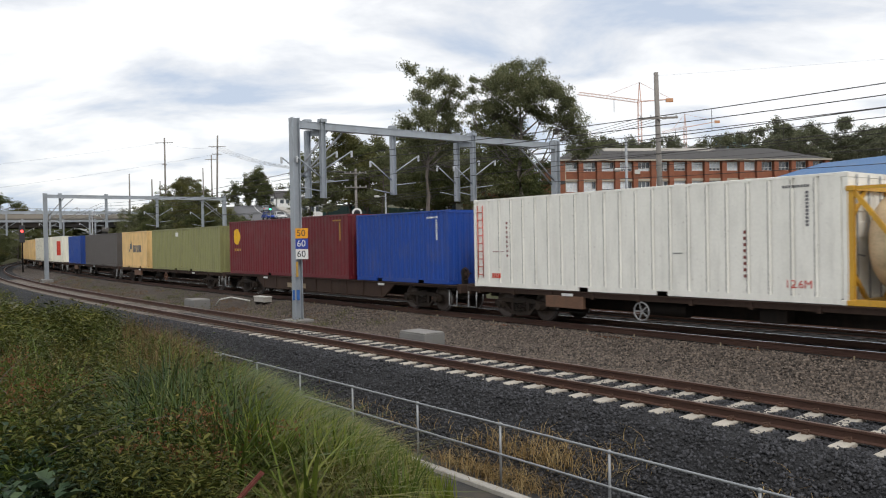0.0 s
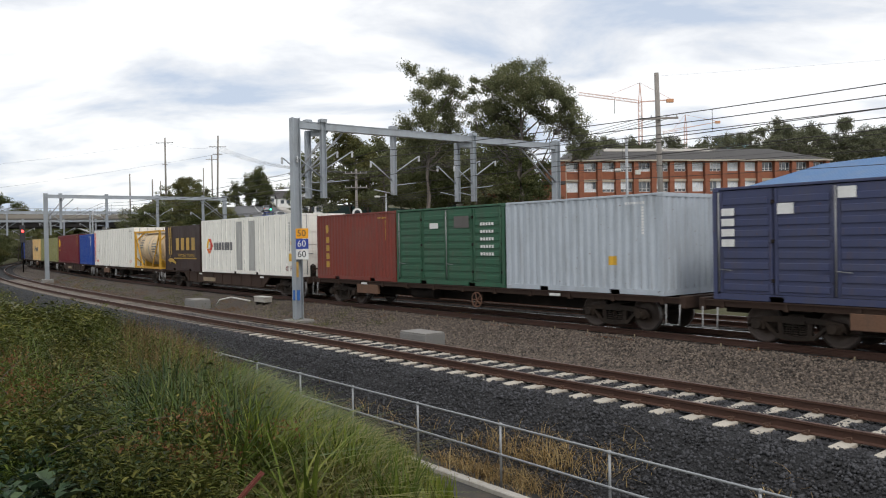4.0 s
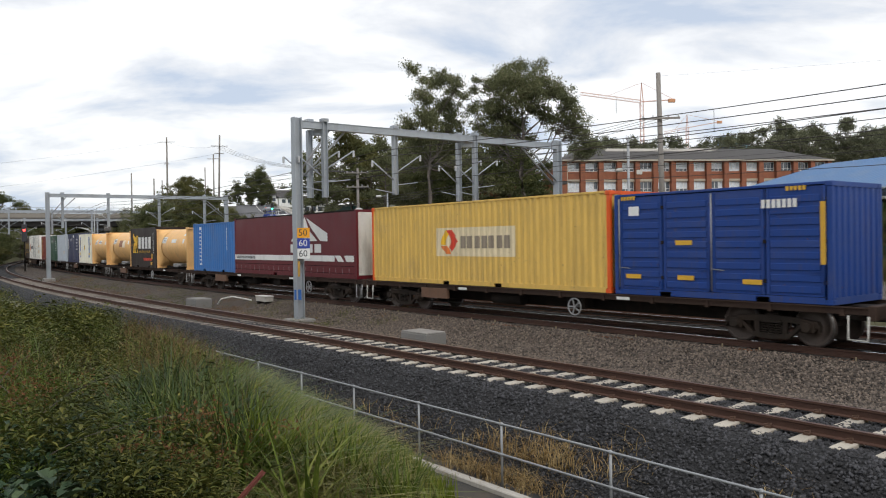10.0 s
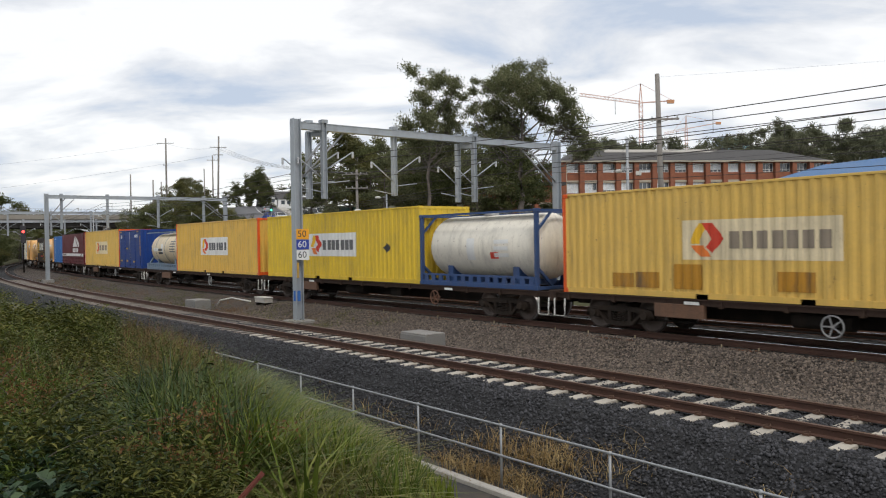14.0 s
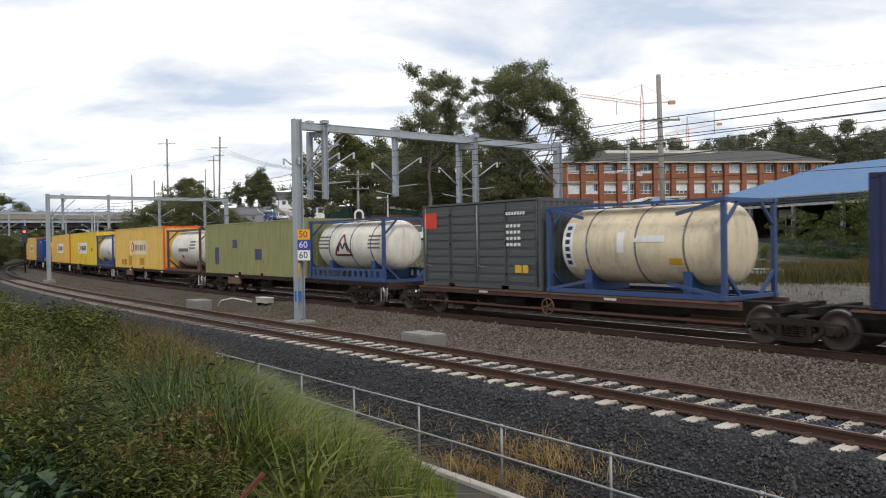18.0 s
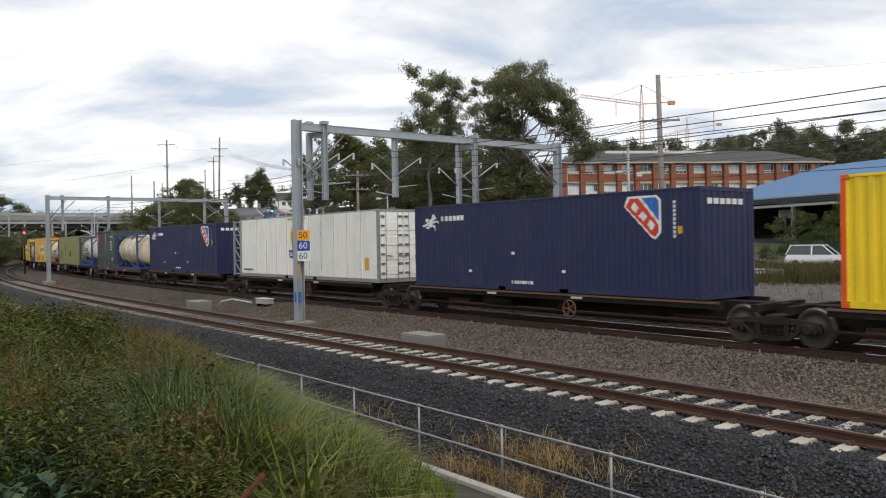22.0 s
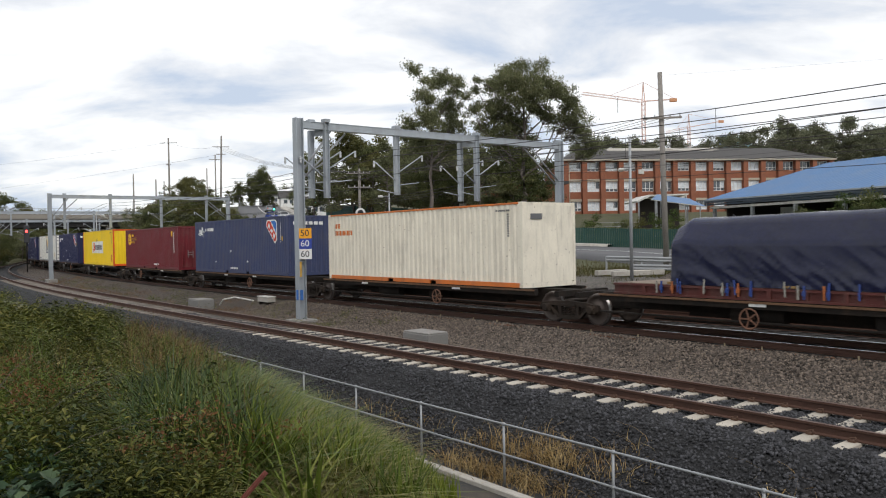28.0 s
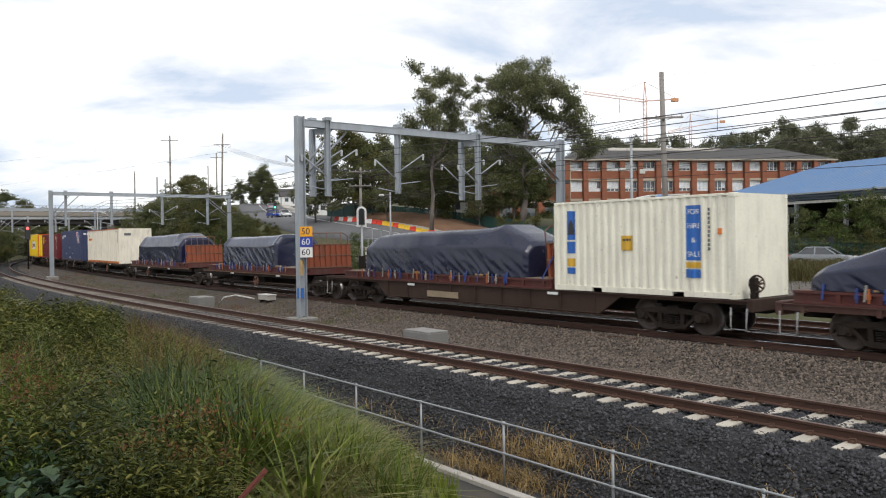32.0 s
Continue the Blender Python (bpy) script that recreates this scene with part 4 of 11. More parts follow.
def tank_frame(name, label, m_frame, m_tank, H=2.59, L=6.06, r=1.13, end_frames=True, diag=False, low_skirt=None, bands=None, ends_in=0.15):
    """A tank container: a framed shell with dished ends."""
    c = thing(name, label, "tank container", "tank containers of the train")
    W, h = 1.219, L / 2
    zc = H - r - 0.10
    a = h - ends_in
    bm = bmesh.new()
    prof = [(-a, 0.02), (-a + 0.02, 0.35 * r), (-a + 0.07, 0.62 * r), (-a + 0.16, 0.83 * r), (-a + 0.28, 0.95 * r), (-a + 0.42, r), (0, r), (a - 0.42, r), (a - 0.28, 0.95 * r), (a - 0.16, 0.83 * r), (a - 0.07, 0.62 * r), (a - 0.02, 0.35 * r), (a, 0.02)]
    revolve_x(bm, prof, zc)
    shell = part("tank_shell", bm, m_tank, c)
    if bands:
        for x in (-a * 0.62, -0.2, a * 0.55):
            bm = bmesh.new()
            revolve_x(bm, [(x - 0.03, r + 0.001), (x - 0.025, r + 0.012), (x + 0.025, r + 0.012), (x + 0.03, r + 0.001)], zc)
            part("band", bm, bands, shell)
    if end_frames:
        for ex in (-1, 1):
            bm = bmesh.new()
            x = ex * (h - 0.06)
            for ey in (-1, 1):
                y = ey * (W - 0.06)
                bar(bm, (x, y, 0), (x, y, H), 0.12, 0.12)
                for z in (0.06, H - 0.06):
                    bbox(bm, x - 0.09, x + 0.09, y - 0.08, y + 0.08, z - 0.06, z + 0.06, 0.012)
                bar(bm, (x, y, H * 0.28), (x, ey * 0.45, 0.08), 0.08, 0.08)
                bar(bm, (x, y, H * 0.72), (x, ey * 0.5, H - 0.08), 0.07, 0.07)
            bar(bm, (x, -W, 0.06), (x, W, 0.06), 0.10, 0.10)
            bar(bm, (x, -W, H - 0.06), (x, W, H - 0.06), 0.09, 0.09)
            part("end_frame", bm, m_frame, c)
    for ey in (-1, 1):
        bm = bmesh.new()
        y = ey * (W - 0.06)
        bar(bm, (-h + 0.1, y, 0.07), (h - 0.1, y, 0.07), 0.10, 0.13)
        part("bottom_rail", bm, m_frame, c)
        bm = bmesh.new()
        bar(bm, (-h + 0.1, y, H - 0.05), (h - 0.1, y, H - 0.05), 0.07, 0.07)
        part("top_rail", bm, m_frame, c)
        if diag:
            bm = bmesh.new()
            bar(bm, (-h + 0.1, y, H - 0.1), (-h + 1.9, y, 0.1), 0.10, 0.06, (0, 1, 0))
            bar(bm, (h - 0.1, y, H - 0.1), (h - 1.9, y, 0.1), 0.10, 0.06, (0, 1, 0))
            part("brace", bm, m_frame, c)
    if low_skirt:
        for ey in (-1, 1):
            bm = bmesh.new()
            y = ey * (W - 0.07)
            z0, z1 = low_skirt
            box(bm, -h + 0.12, h - 0.12, y - 0.03, y + 0.03, z0, z0 + (z1 - z0) * 0.25)
            box(bm, -h + 0.12, h - 0.12, y - 0.03, y + 0.03, z0 + (z1 - z0) * 0.78, z1)
            for k in range(14):
                x = -h + 0.3 + k * (L - 0.6) / 13
                box(bm, x - 0.10, x + 0.10, y - 0.03, y + 0.03, z0 + (z1 - z0) * 0.25, z0 + (z1 - z0) * 0.78)
            part("skirt_beam", bm, m_frame, c)
    bm = bmesh.new()
    for e in (-1, 1):
        box(bm, e * 1.7 - 0.14, e * 1.7 + 0.14, -0.85, 0.85, 0.08, zc - r * 0.62)
    part("saddle", bm, m_frame, c)
    bm = bmesh.new()
    tube(bm, [(0.4, 0, zc + r - 0.05), (0.4, 0, H - 0.02)], 0.26, 14)
    part("manhole", bm, M_GREYPIPE, c)
    boxpart("walkway", (-h + 0.3, h - 0.3, 0.35, 0.75, H - 0.05, H - 0.02), M_GREYPIPE, c)
    return c, zc, r


def curved_plate(c, u0, u1, ang0, ang1, zc, r, L, material, name="placard", label=""):
    """A thin plate that follows the shell, between two angles up from the side."""
    bm = bmesh.new()
    rows = []
    for i in range(7):
        a = math.radians(ang0 + (ang1 - ang0) * i / 6)
        rows.append([bm.verts.new((L / 2 - u, (r + 0.008) * math.cos(a), zc + (r + 0.008) * math.sin(a))) for u in (u0, u1)])
    for p, q in zip(rows, rows[1:]):
        bm.faces.new((p[0], p[1], q[1], q[0])).smooth = True
    part(name, bm, material, c, label)


def beam_tank(name, label, material):
    """A shell hung between two full square end plates, with flared necks."""
    c = thing(name, label, "tank container", "tank containers of the train")
    L, H, W, h, r = 6.06, 2.59, 1.219, 3.03, 1.12
    zc = H - r - 0.04
    bm = bmesh.new()
    revolve_x(bm, [(-h + 0.22, r * 0.82), (-h + 0.8, r), (-1.0, r), (0, r), (1.0, r), (h - 0.8, r), (h - 0.22, r * 0.82)], zc, 32)
    part("tank_shell", bm, material, c)
    for ex in (-1, 1):
        bm = bmesh.new()
        # square rim, and the neck that rounds off from it to the shell
        n = 48
        def corner(k, x, f, sc):
            a = 2 * math.pi * k / n
            cy, sz = math.cos(a), math.sin(a)
            m = max(abs(cy), abs(sz))
            y0, z0 = cy / m * W, H / 2 + sz / m * (H / 2 - 0.01)
            y1, z1 = cy * r * sc, zc + sz * r * sc
            return (x, y0 + (y1 - y0) * f, z0 + (z1 - z0) * f)
        nk = bmesh.new()
        rings = [[nk.verts.new(corner(k, ex * (h - 0.02 - 0.62 * t), t ** 0.75, 0.995 - 0.004 * t)) for k in range(n)] for t in (0.12, 0.3, 0.5, 0.7, 0.86, 1.0)]
        for ra, rb in zip(rings, rings[1:]):
            for k in range(n):
                nk.faces.new((ra[k], ra[(k + 1) % n], rb[(k + 1) % n], rb[k])).smooth = True
        part("neck", nk, material, c)
        sq = [bm.verts.new(corner(k, ex * (h - 0.02), 0, 1)) for k in range(n)]
        rim = [bm.verts.new(corner(k, ex * (h - 0.10), 0.0, 1)) for k in range(n)]
        lip = [bm.verts.new(corner(k, ex * (h - 0.10), 0.22, 1)) for k in range(n)]
        for k in range(n):
            j = (k + 1) % n
            bm.faces.new((sq[k], sq[j], rim[j], rim[k]))
            bm.faces.new((rim[k], rim[j], lip[j], lip[k]))
        inner = [bm.verts.new((ex * (h - 0.02), v.co.y * 0.94, H / 2 + (v.co.z - H / 2) * 0.94)) for v in sq]
        back = [bm.verts.new((ex * (h - 0.12), v.co.y, v.co.z)) for v in inner]
        cen = [bm.verts.new((ex * (h - 0.12), 0.62 * math.cos(2 * math.pi * k / n), H / 2 + 0.62 * math.sin(2 * math.pi * k / n))) for k in range(n)]
        dome = [bm.verts.new((ex * (h - 0.02), 0.3 * math.cos(2 * math.pi * k / n), H / 2 + 0.3 * math.sin(2 * math.pi * k / n))) for k in range(n)]
        for k in range(n):
            j = (k + 1) % n
            bm.faces.new((sq[k], inner[k], inner[j], sq[j]))
            bm.faces.new((inner[k], back[k], back[j], inner[j]))
            bm.faces.new((back[k], cen[k], cen[j], back[j]))
            f = bm.faces.new((cen[k], dome[k], dome[j], cen[j]))
            f.smooth = True
        bm.faces.new(dome)
        part("end_plate", bm, material, c)
        for ey in (-1, 1):
            for z in (0, H - 0.118):
                bm = bmesh.new()
                x0, x1 = sorted((ex * (h + 0.004), ex * (h - 0.178)))
                y0, y1 = sorted((ey * (W + 0.004), ey * (W - 0.16)))
                bbox(bm, x0, x1, y0, y1, z, z + 0.118, 0.012)
                part("corner_casting", bm, material, c)
    bm = bmesh.new()
    for ey in (-1, 1):
        bar(bm, (-h + 0.2, ey * 0.55, 0.08), (h - 0.2, ey * 0.55, 0.08), 0.14, 0.14)
    part("skid", bm, M_UNDER, c)
    bm = bmesh.new()
    bbox(bm, -0.5, 0.35, 0.35, 1.0, 0.12, 0.34, 0.03)
    tube(bm, [(-0.9, 0.9, 0.25), (0.5, 0.9, 0.25)], 0.06, 8)
    part("valve_box", bm, M_GREYPIPE, c)
    return c, zc, r


# ---- tarpaulin loads and flat racks ----
M_TARP = mat("black_tarpaulin", (0.010, 0.012, 0.038), 0.23, 0, 0.3, 0.8, 12, 0.08, dirt=(0.035, 0.036, 0.042), dirt_amt=0.4, dirt_scale=(0.7, 0.7, 1.2), spec=0.42)
M_TARPGREY = mat("dark_grey_tarpaulin", (0.012, 0.016, 0.042), 0.23, 0, 0.3, 0.8, 12, 0.08, dirt=(0.05, 0.053, 0.062), dirt_amt=0.4, dirt_scale=(0.7, 0.7, 1.2), spec=0.6)
M_TARPBLUE = mat("navy_tarpaulin", (0.013, 0.016, 0.038), 0.23, 0, 0.3, 0.8, 12, 0.08, dirt=(0.035, 0.038, 0.052), dirt_amt=0.4, dirt_scale=(0.7, 0.7, 1.2), spec=0.42)


def tarp_load(L, H, outline, material, seed, label):
    """A sheeted load: rows of (part of the length from the leading end, height, half width, shoulder height)."""
    c = thing("tarpaulin_load", label, "sheeted load", "sheeted loads of the train")
    bm = bmesh.new()
    nx, h = 190, L / 2
    us = [r[0] for r in outline]
    rows = []
    off = random.Random(seed).random() * 50
    for i in range(nx + 1):
        t = i / nx
        H1, W1, S1 = (float(np.interp(t, us, [r[k] for r in outline])) for k in (1, 2, 3))
        S1 *= 0.80
        x = h - t * L
        sec = []
        pts = [(W1 * 1.03, 0.0), (W1 * 1.0, S1), (W1 * 0.74, S1 + (H1 - S1) * 0.82), (W1 * 0.55, H1), (0.0, H1 * 1.01)]
        pts = pts + [(-y, z) for y, z in pts[-2::-1]]
        dense = []
        for k, ((ya, za), (yb, zb)) in enumerate(zip(pts, pts[1:])):
            n = (14, 6, 2, 3, 3, 2, 4, 4)[k]
            dense += [(ya + (yb - ya) * j / n, za + (zb - za) * j / n) for j in range(n)]
        dense.append(pts[-1])
        for y, z in dense:
            # sharp slanting creases that fan out low on the sides, and slack between
            low = max(0.0, 1.0 - z / max(S1, 0.1))
            u, v = x * 0.85 + z * 0.9, x * 0.75 - z * 1.1
            rid = 1 - 2 * abs(noise.noise(Vector((u * 0.45 + off, v * 2.6, 0.3))))
            rid2 = 1 - 2 * abs(noise.noise(Vector((u * 0.8 + off, v * 6.0, 4.3))))
            slack = noise.noise(Vector((x * 0.7 + off, z * 1.0, y)))
            k = 0.030 * max(0, rid) ** 4 * (0.2 + low) + 0.020 * max(0, rid2) ** 3 * (0.2 + low) + 0.016 * slack + 0.025 * low * low * noise.noise(Vector((x * 2.2 + off, 0, 7)))
            sg = 1 if y > 0 else -1
            sec.append(bm.verts.new((x + slack * 0.02, y + sg * k * (1 if z <= S1 else 0.5), max(0.0, z + (0.03 * slack + 0.012 * rid if z > S1 else 0)))))
        rows.append(sec)
    for a, b in zip(rows, rows[1:]):
        for k in range(len(a) - 1):
            bm.faces.new((a[k], a[k + 1], b[k + 1], b[k])).smooth = True
    bm.faces.new(rows[0][::-1])
    bm.faces.new(rows[-1])
    part("tarpaulin", bm, material, c)
    rnd = random.Random(seed)
    for k in range(12):
        t = 0.05 + 0.9 * (k + rnd.uniform(-0.3, 0.3)) / 11.5
        W1 = float(np.interp(t, us, [r[2] for r in outline])) * 1.03 + 0.045
        x = h - t * L
        bm = bmesh.new()
        bar(bm, (x, W1, 0.16), (x + rnd.uniform(-0.05, 0.05), 1.245, -0.20), 0.045, 0.012, (0, 1, 0))
        part("tie_strap", bm, (M_STRAP_B, M_STRAP_W, M_STRAP_B)[k % 3], c, "webbing tie strap")
    return c


M_FLATRED = mat("flat_rack_red", rgb((84, 38, 32)), 0.75, 0, 0.2, 2, 20, 0.1, dirt=(0.08, 0.055, 0.045), dirt_amt=0.8)
M_FLATORANGE = mat("flat_rack_orange", rgb((134, 68, 42)), 0.75, 0, 0.2, 2, 20, 0.1, dirt=(0.09, 0.045, 0.03), dirt_amt=0.8)
M_PLANK = mat("weathered_plank", (0.22, 0.17, 0.13), 0.9, 0, 0.25, 3, 30, 0.2, rnd=0.12)


def flat_rack(L, seed, lean=-4.0, wall=True):
    c = thing("flat_rack", "red flat rack with a leaning orange end wall" if wall else "red flat rack with a timber floor", "flat rack", "flat racks of the train")
    rnd = random.Random(seed)
    h, W = L / 2, 1.219
    for ey in (-1, 1):
        y0, y1 = sorted((ey * W, ey * (W - 0.1)))
        bm = bmesh.new()
        box(bm, -h, h, y0, y1, 0.0, 0.05)
        box(bm, -h, h, y0, y1, 0.24, 0.30)
        box(bm, -h, h, ey * (W - 0.06) - 0.01, ey * (W - 0.06) + 0.01, 0.05, 0.24)
        for k in range(int(L / 0.9)):
            x = -h + 0.3 + k * 0.9
            box(bm, x, x + 0.1, y0, y1, 0.05, 0.24)
        part("side_beam", bm, M_FLATRED, c)
    for e in (-1, 1):
        a, b = sorted((e * h, e * (h - 0.2)))
        boxpart("end_beam", (a, b, -W + 0.1, W - 0.1, 0.0, 0.3), M_FLATRED, c)
    for k in range(int((2 * W - 0.2) / 0.27)):
        y = -W + 0.12 + k * 0.272
        boxpart("plank", (-h + 0.2, h - 0.2, y, y + 0.26, 0.27, 0.315), M_PLANK, c, b=0.004)
    if wall:
        wl_ = part("end_wall", bmesh.new(), M_FLATORANGE, c, "orange ribbed end wall")
        me = wl_.data
        bm = bmesh.new()
        box(bm, -0.05, 0.05, -W + 0.06, W - 0.06, 0.0, 1.12)
        bmesh.ops.recalc_face_normals(bm, faces=bm.faces[:])
        bm.to_mesh(me)
        bm.free()
        wl_.matrix_local = pose(-h + 0.10, 0, 0.30, 0, -lean, 0)
        for k in range(8):
            y = -W + 0.08 + k * (2 * W - 0.16) / 8
            boxpart("rib", (-0.105, -0.052, y + 0.015, y + (2 * W - 0.16) / 8 - 0.06, 0.02, 1.10), M_FLATORANGE, wl_, b=0.018)
        for z in (0.0, 0.55, 1.06):
            boxpart("cross_rail", (-0.125, 0.07, -W + 0.05, W - 0.05, z, z + 0.06), M_LATCHRUST, wl_)
        bm = bmesh.new()
        tube(bm, [(0.12, -W + 0.1, 0.3), (0.12, -W + 0.1, 1.5), (0.12, -W + 0.35, 1.65), (0.12, W - 0.35, 1.65), (0.12, W - 0.1, 1.5), (0.12, W - 0.1, 0.3)], 0.025, 6)
        for k in range(1, 6):
            y = -W + 0.1 + k * (2 * W - 0.2) / 6
            tube(bm, [(0.12, y, 0.4), (0.12, y, 1.65)], 0.016, 5)
        o = part("grille", bm, M_LATCHRUST, c)
        o.matrix_local = pose(-h + 0.10, 0, 0.30, 0, -lean, 0)
        bm = bmesh.new()
        bar(bm, (-h + 0.4, W - 0.02, 0.3), (-h - 0.05, W - 0.05, 0.98), 0.05, 0.012, (0, 1, 0))
        part("lashing", bm, M_STRAP_B, c)
    for k in range(20):
        x = h - 1.4 - (k // 4) * (L - 3.6) / 4.4 - (k % 4) * 0.28 + rnd.uniform(-0.1, 0.1)
        bm = bmesh.new()
        box(bm, x - 0.025, x + 0.025, W + 0.002, W + 0.016, 0.08, 0.40)
        if rnd.random() < 0.5:
            box(bm, x - 0.04, x + 0.04, W + 0.002, W + 0.04, 0.16, 0.27)
        part("strap", bm, (M_STRAP_B, M_STRAP_W, M_STRAP_B, M_STRAP_Y)[(k * 7 + seed) % 4], c)
    for x in (h - 2.0, h - 5.2, -h + 3.4):
        boxpart("chock", (x - 0.22, x + 0.22, W - 0.3, W - 0.02, 0.317, 0.38), mat("dull_dunnage", rgb((140, 112, 70)), 0.8, 0, 0.2), c)
    return c

# ---- the train: loads and wagons, front first; u is metres along the line at 0 s ----
P = {
    "beige": paint("beige_paint", (226, 190, 132)), "white": paint("white_box_paint", (238, 236, 227), 0.15, 0.5, 0.4), "white2": paint("cream_white_paint", (236, 232, 214), 0.22, 0.5, 0.6),
    "blue0": paint("blue_paint", (40, 74, 150)), "dgrey": paint("dark_grey_paint", (92, 88, 86)), "olive": paint("olive_paint", (138, 138, 92)),
    "maroon": paint("maroon_paint", (106, 32, 40)), "blue1": paint("royal_blue_paint", (26, 68, 150), 0.2), "kent": paint("brown_box_paint", (46, 25, 23)),
    "redbrown": paint("red_brown_paint", (122, 56, 46)), "green": paint("green_door_paint", (48, 90, 68)), "grey": paint("pale_grey_paint", (176, 184, 192), 0.25),
    "dblue": paint("slate_blue_paint", (62, 68, 98)), "tan": paint("tan_tank_paint", (230, 182, 120), 0.18, 0.5, 0.6), "kent2": paint("dark_brown_paint", (39, 28, 26)),
    "sky": paint("mid_blue_paint", (54, 110, 174), 0.25), "curtain": paint("maroon_curtain", (96, 24, 34), 0.2, 0.45, 0.3),
    "yfade": paint("faded_yellow_paint", (216, 178, 92), 0.25), "y2": paint("yellow_paint", (218, 176, 84), 0.3), "y3": paint("deep_yellow_paint", (220, 186, 56), 0.3),
    "y5": paint("bright_yellow_paint", (238, 202, 36), 0.15, 0.5, 0.5), "blueW": paint("cobalt_paint", (21, 59, 128), 0.15), "tankwhite": paint("tank_white", (228, 222, 208), 0.3),
    "tankblue": paint("frame_blue", (48, 74, 118)), "scf": paint("charcoal_paint", (74, 77, 79), 0.25), "tankcream": paint("tank_cream", (218, 202, 172), 0.35),
    "navy": paint("navy_paint", (35, 40, 76), 0.15, 0.5, 0.5), "navy3": paint("faded_navy_paint", (58, 66, 98), 0.3), "cream": paint("cream_box_paint", (232, 224, 206), 0.28),
    "bframe": paint("brown_frame", (92, 62, 56)), "yframe": paint("ochre_frame", (204, 156, 54)), "slateframe": paint("slate_frame", (110, 128, 146)),
    "orange": paint("rail_orange", (208, 116, 52), 0.4), "gold": paint("gold_lettering", (184, 148, 66), 0.2), "red": paint("logo_red", (206, 62, 40), 0.2),
    "amber": paint("logo_amber", (232, 182, 40), 0.2), "logoorange": paint("logo_orange", (226, 122, 52), 0.2), "fadedwhite": paint("faded_white", (222, 206, 170), 0.3), "fadedink": paint("faded_ink", (140, 128, 112), 0.3), "signblue": paint("sign_blue", (48, 104, 182), 0.15), "black": M_INK,
}
P["stained"] = mat("stained_cream_tank", rgb((208, 184, 148)), 0.6, 0, 0.25, 1.0, 20, 0.05, dirt=(0.17, 0.10, 0.05), dirt_amt=0.95, dirt_scale=(0.9, 0.9, 0.5))
LOADS = []      # object, its wagon's index, u of its centre, height over the rail


def mark_orange(sd, v0=1.05, v1=1.75, u0=3.6, n=7, faded=False, width=4.1, panel=True):
    """A white panel with a ring of arrows and grey blocks."""
    if panel:
        sd.rect("logo_panel", u0, u0 + width, v0, v1 + 0.45, P["fadedwhite"] if faded else M_SIGNW)
    ink = P["fadedink"] if faded else M_GREYINK
    cu, cv, r = u0 + 0.68, (v0 + v1 + 0.45) / 2, 0.42
    sd.poly("logo_mark", [(cu - r, cv + 0.02), (cu - 0.18, cv + r), (cu + 0.12, cv + r), (cu - 0.16, cv), (cu - 0.16, cv - 0.1), (cu - r, cv - 0.1)], P["amber"])
    sd.poly("logo_mark", [(cu - 0.08, cv + r), (cu + 0.22, cv + r), (cu + r + 0.12, cv + 0.02), (cu + 0.2, cv - 0.34), (cu + 0.02, cv - 0.18), (cu + 0.18, cv + 0.02)], P["red"])
    sd.poly("logo_mark", [(cu - r, cv - 0.14), (cu - 0.14, cv - r), (cu + 0.16, cv - r), (cu - 0.04, cv - 0.14)], P["logoorange"])
    sd.bars("lettering", u0 + 1.35, u0 + width - 0.15, cv - 0.22, cv + 0.20, n, ink, fill=0.74)


def small_print(sd, L, H, material, n=5):
    sd.bars("serial_marks", L - 0.71, L - 0.64, H * 0.60, H * 0.88, 10, material, upright=True)
    sd.bars("weight_marks", L - 1.25, L - 0.6, H - 0.28, H - 0.22, 9, material)


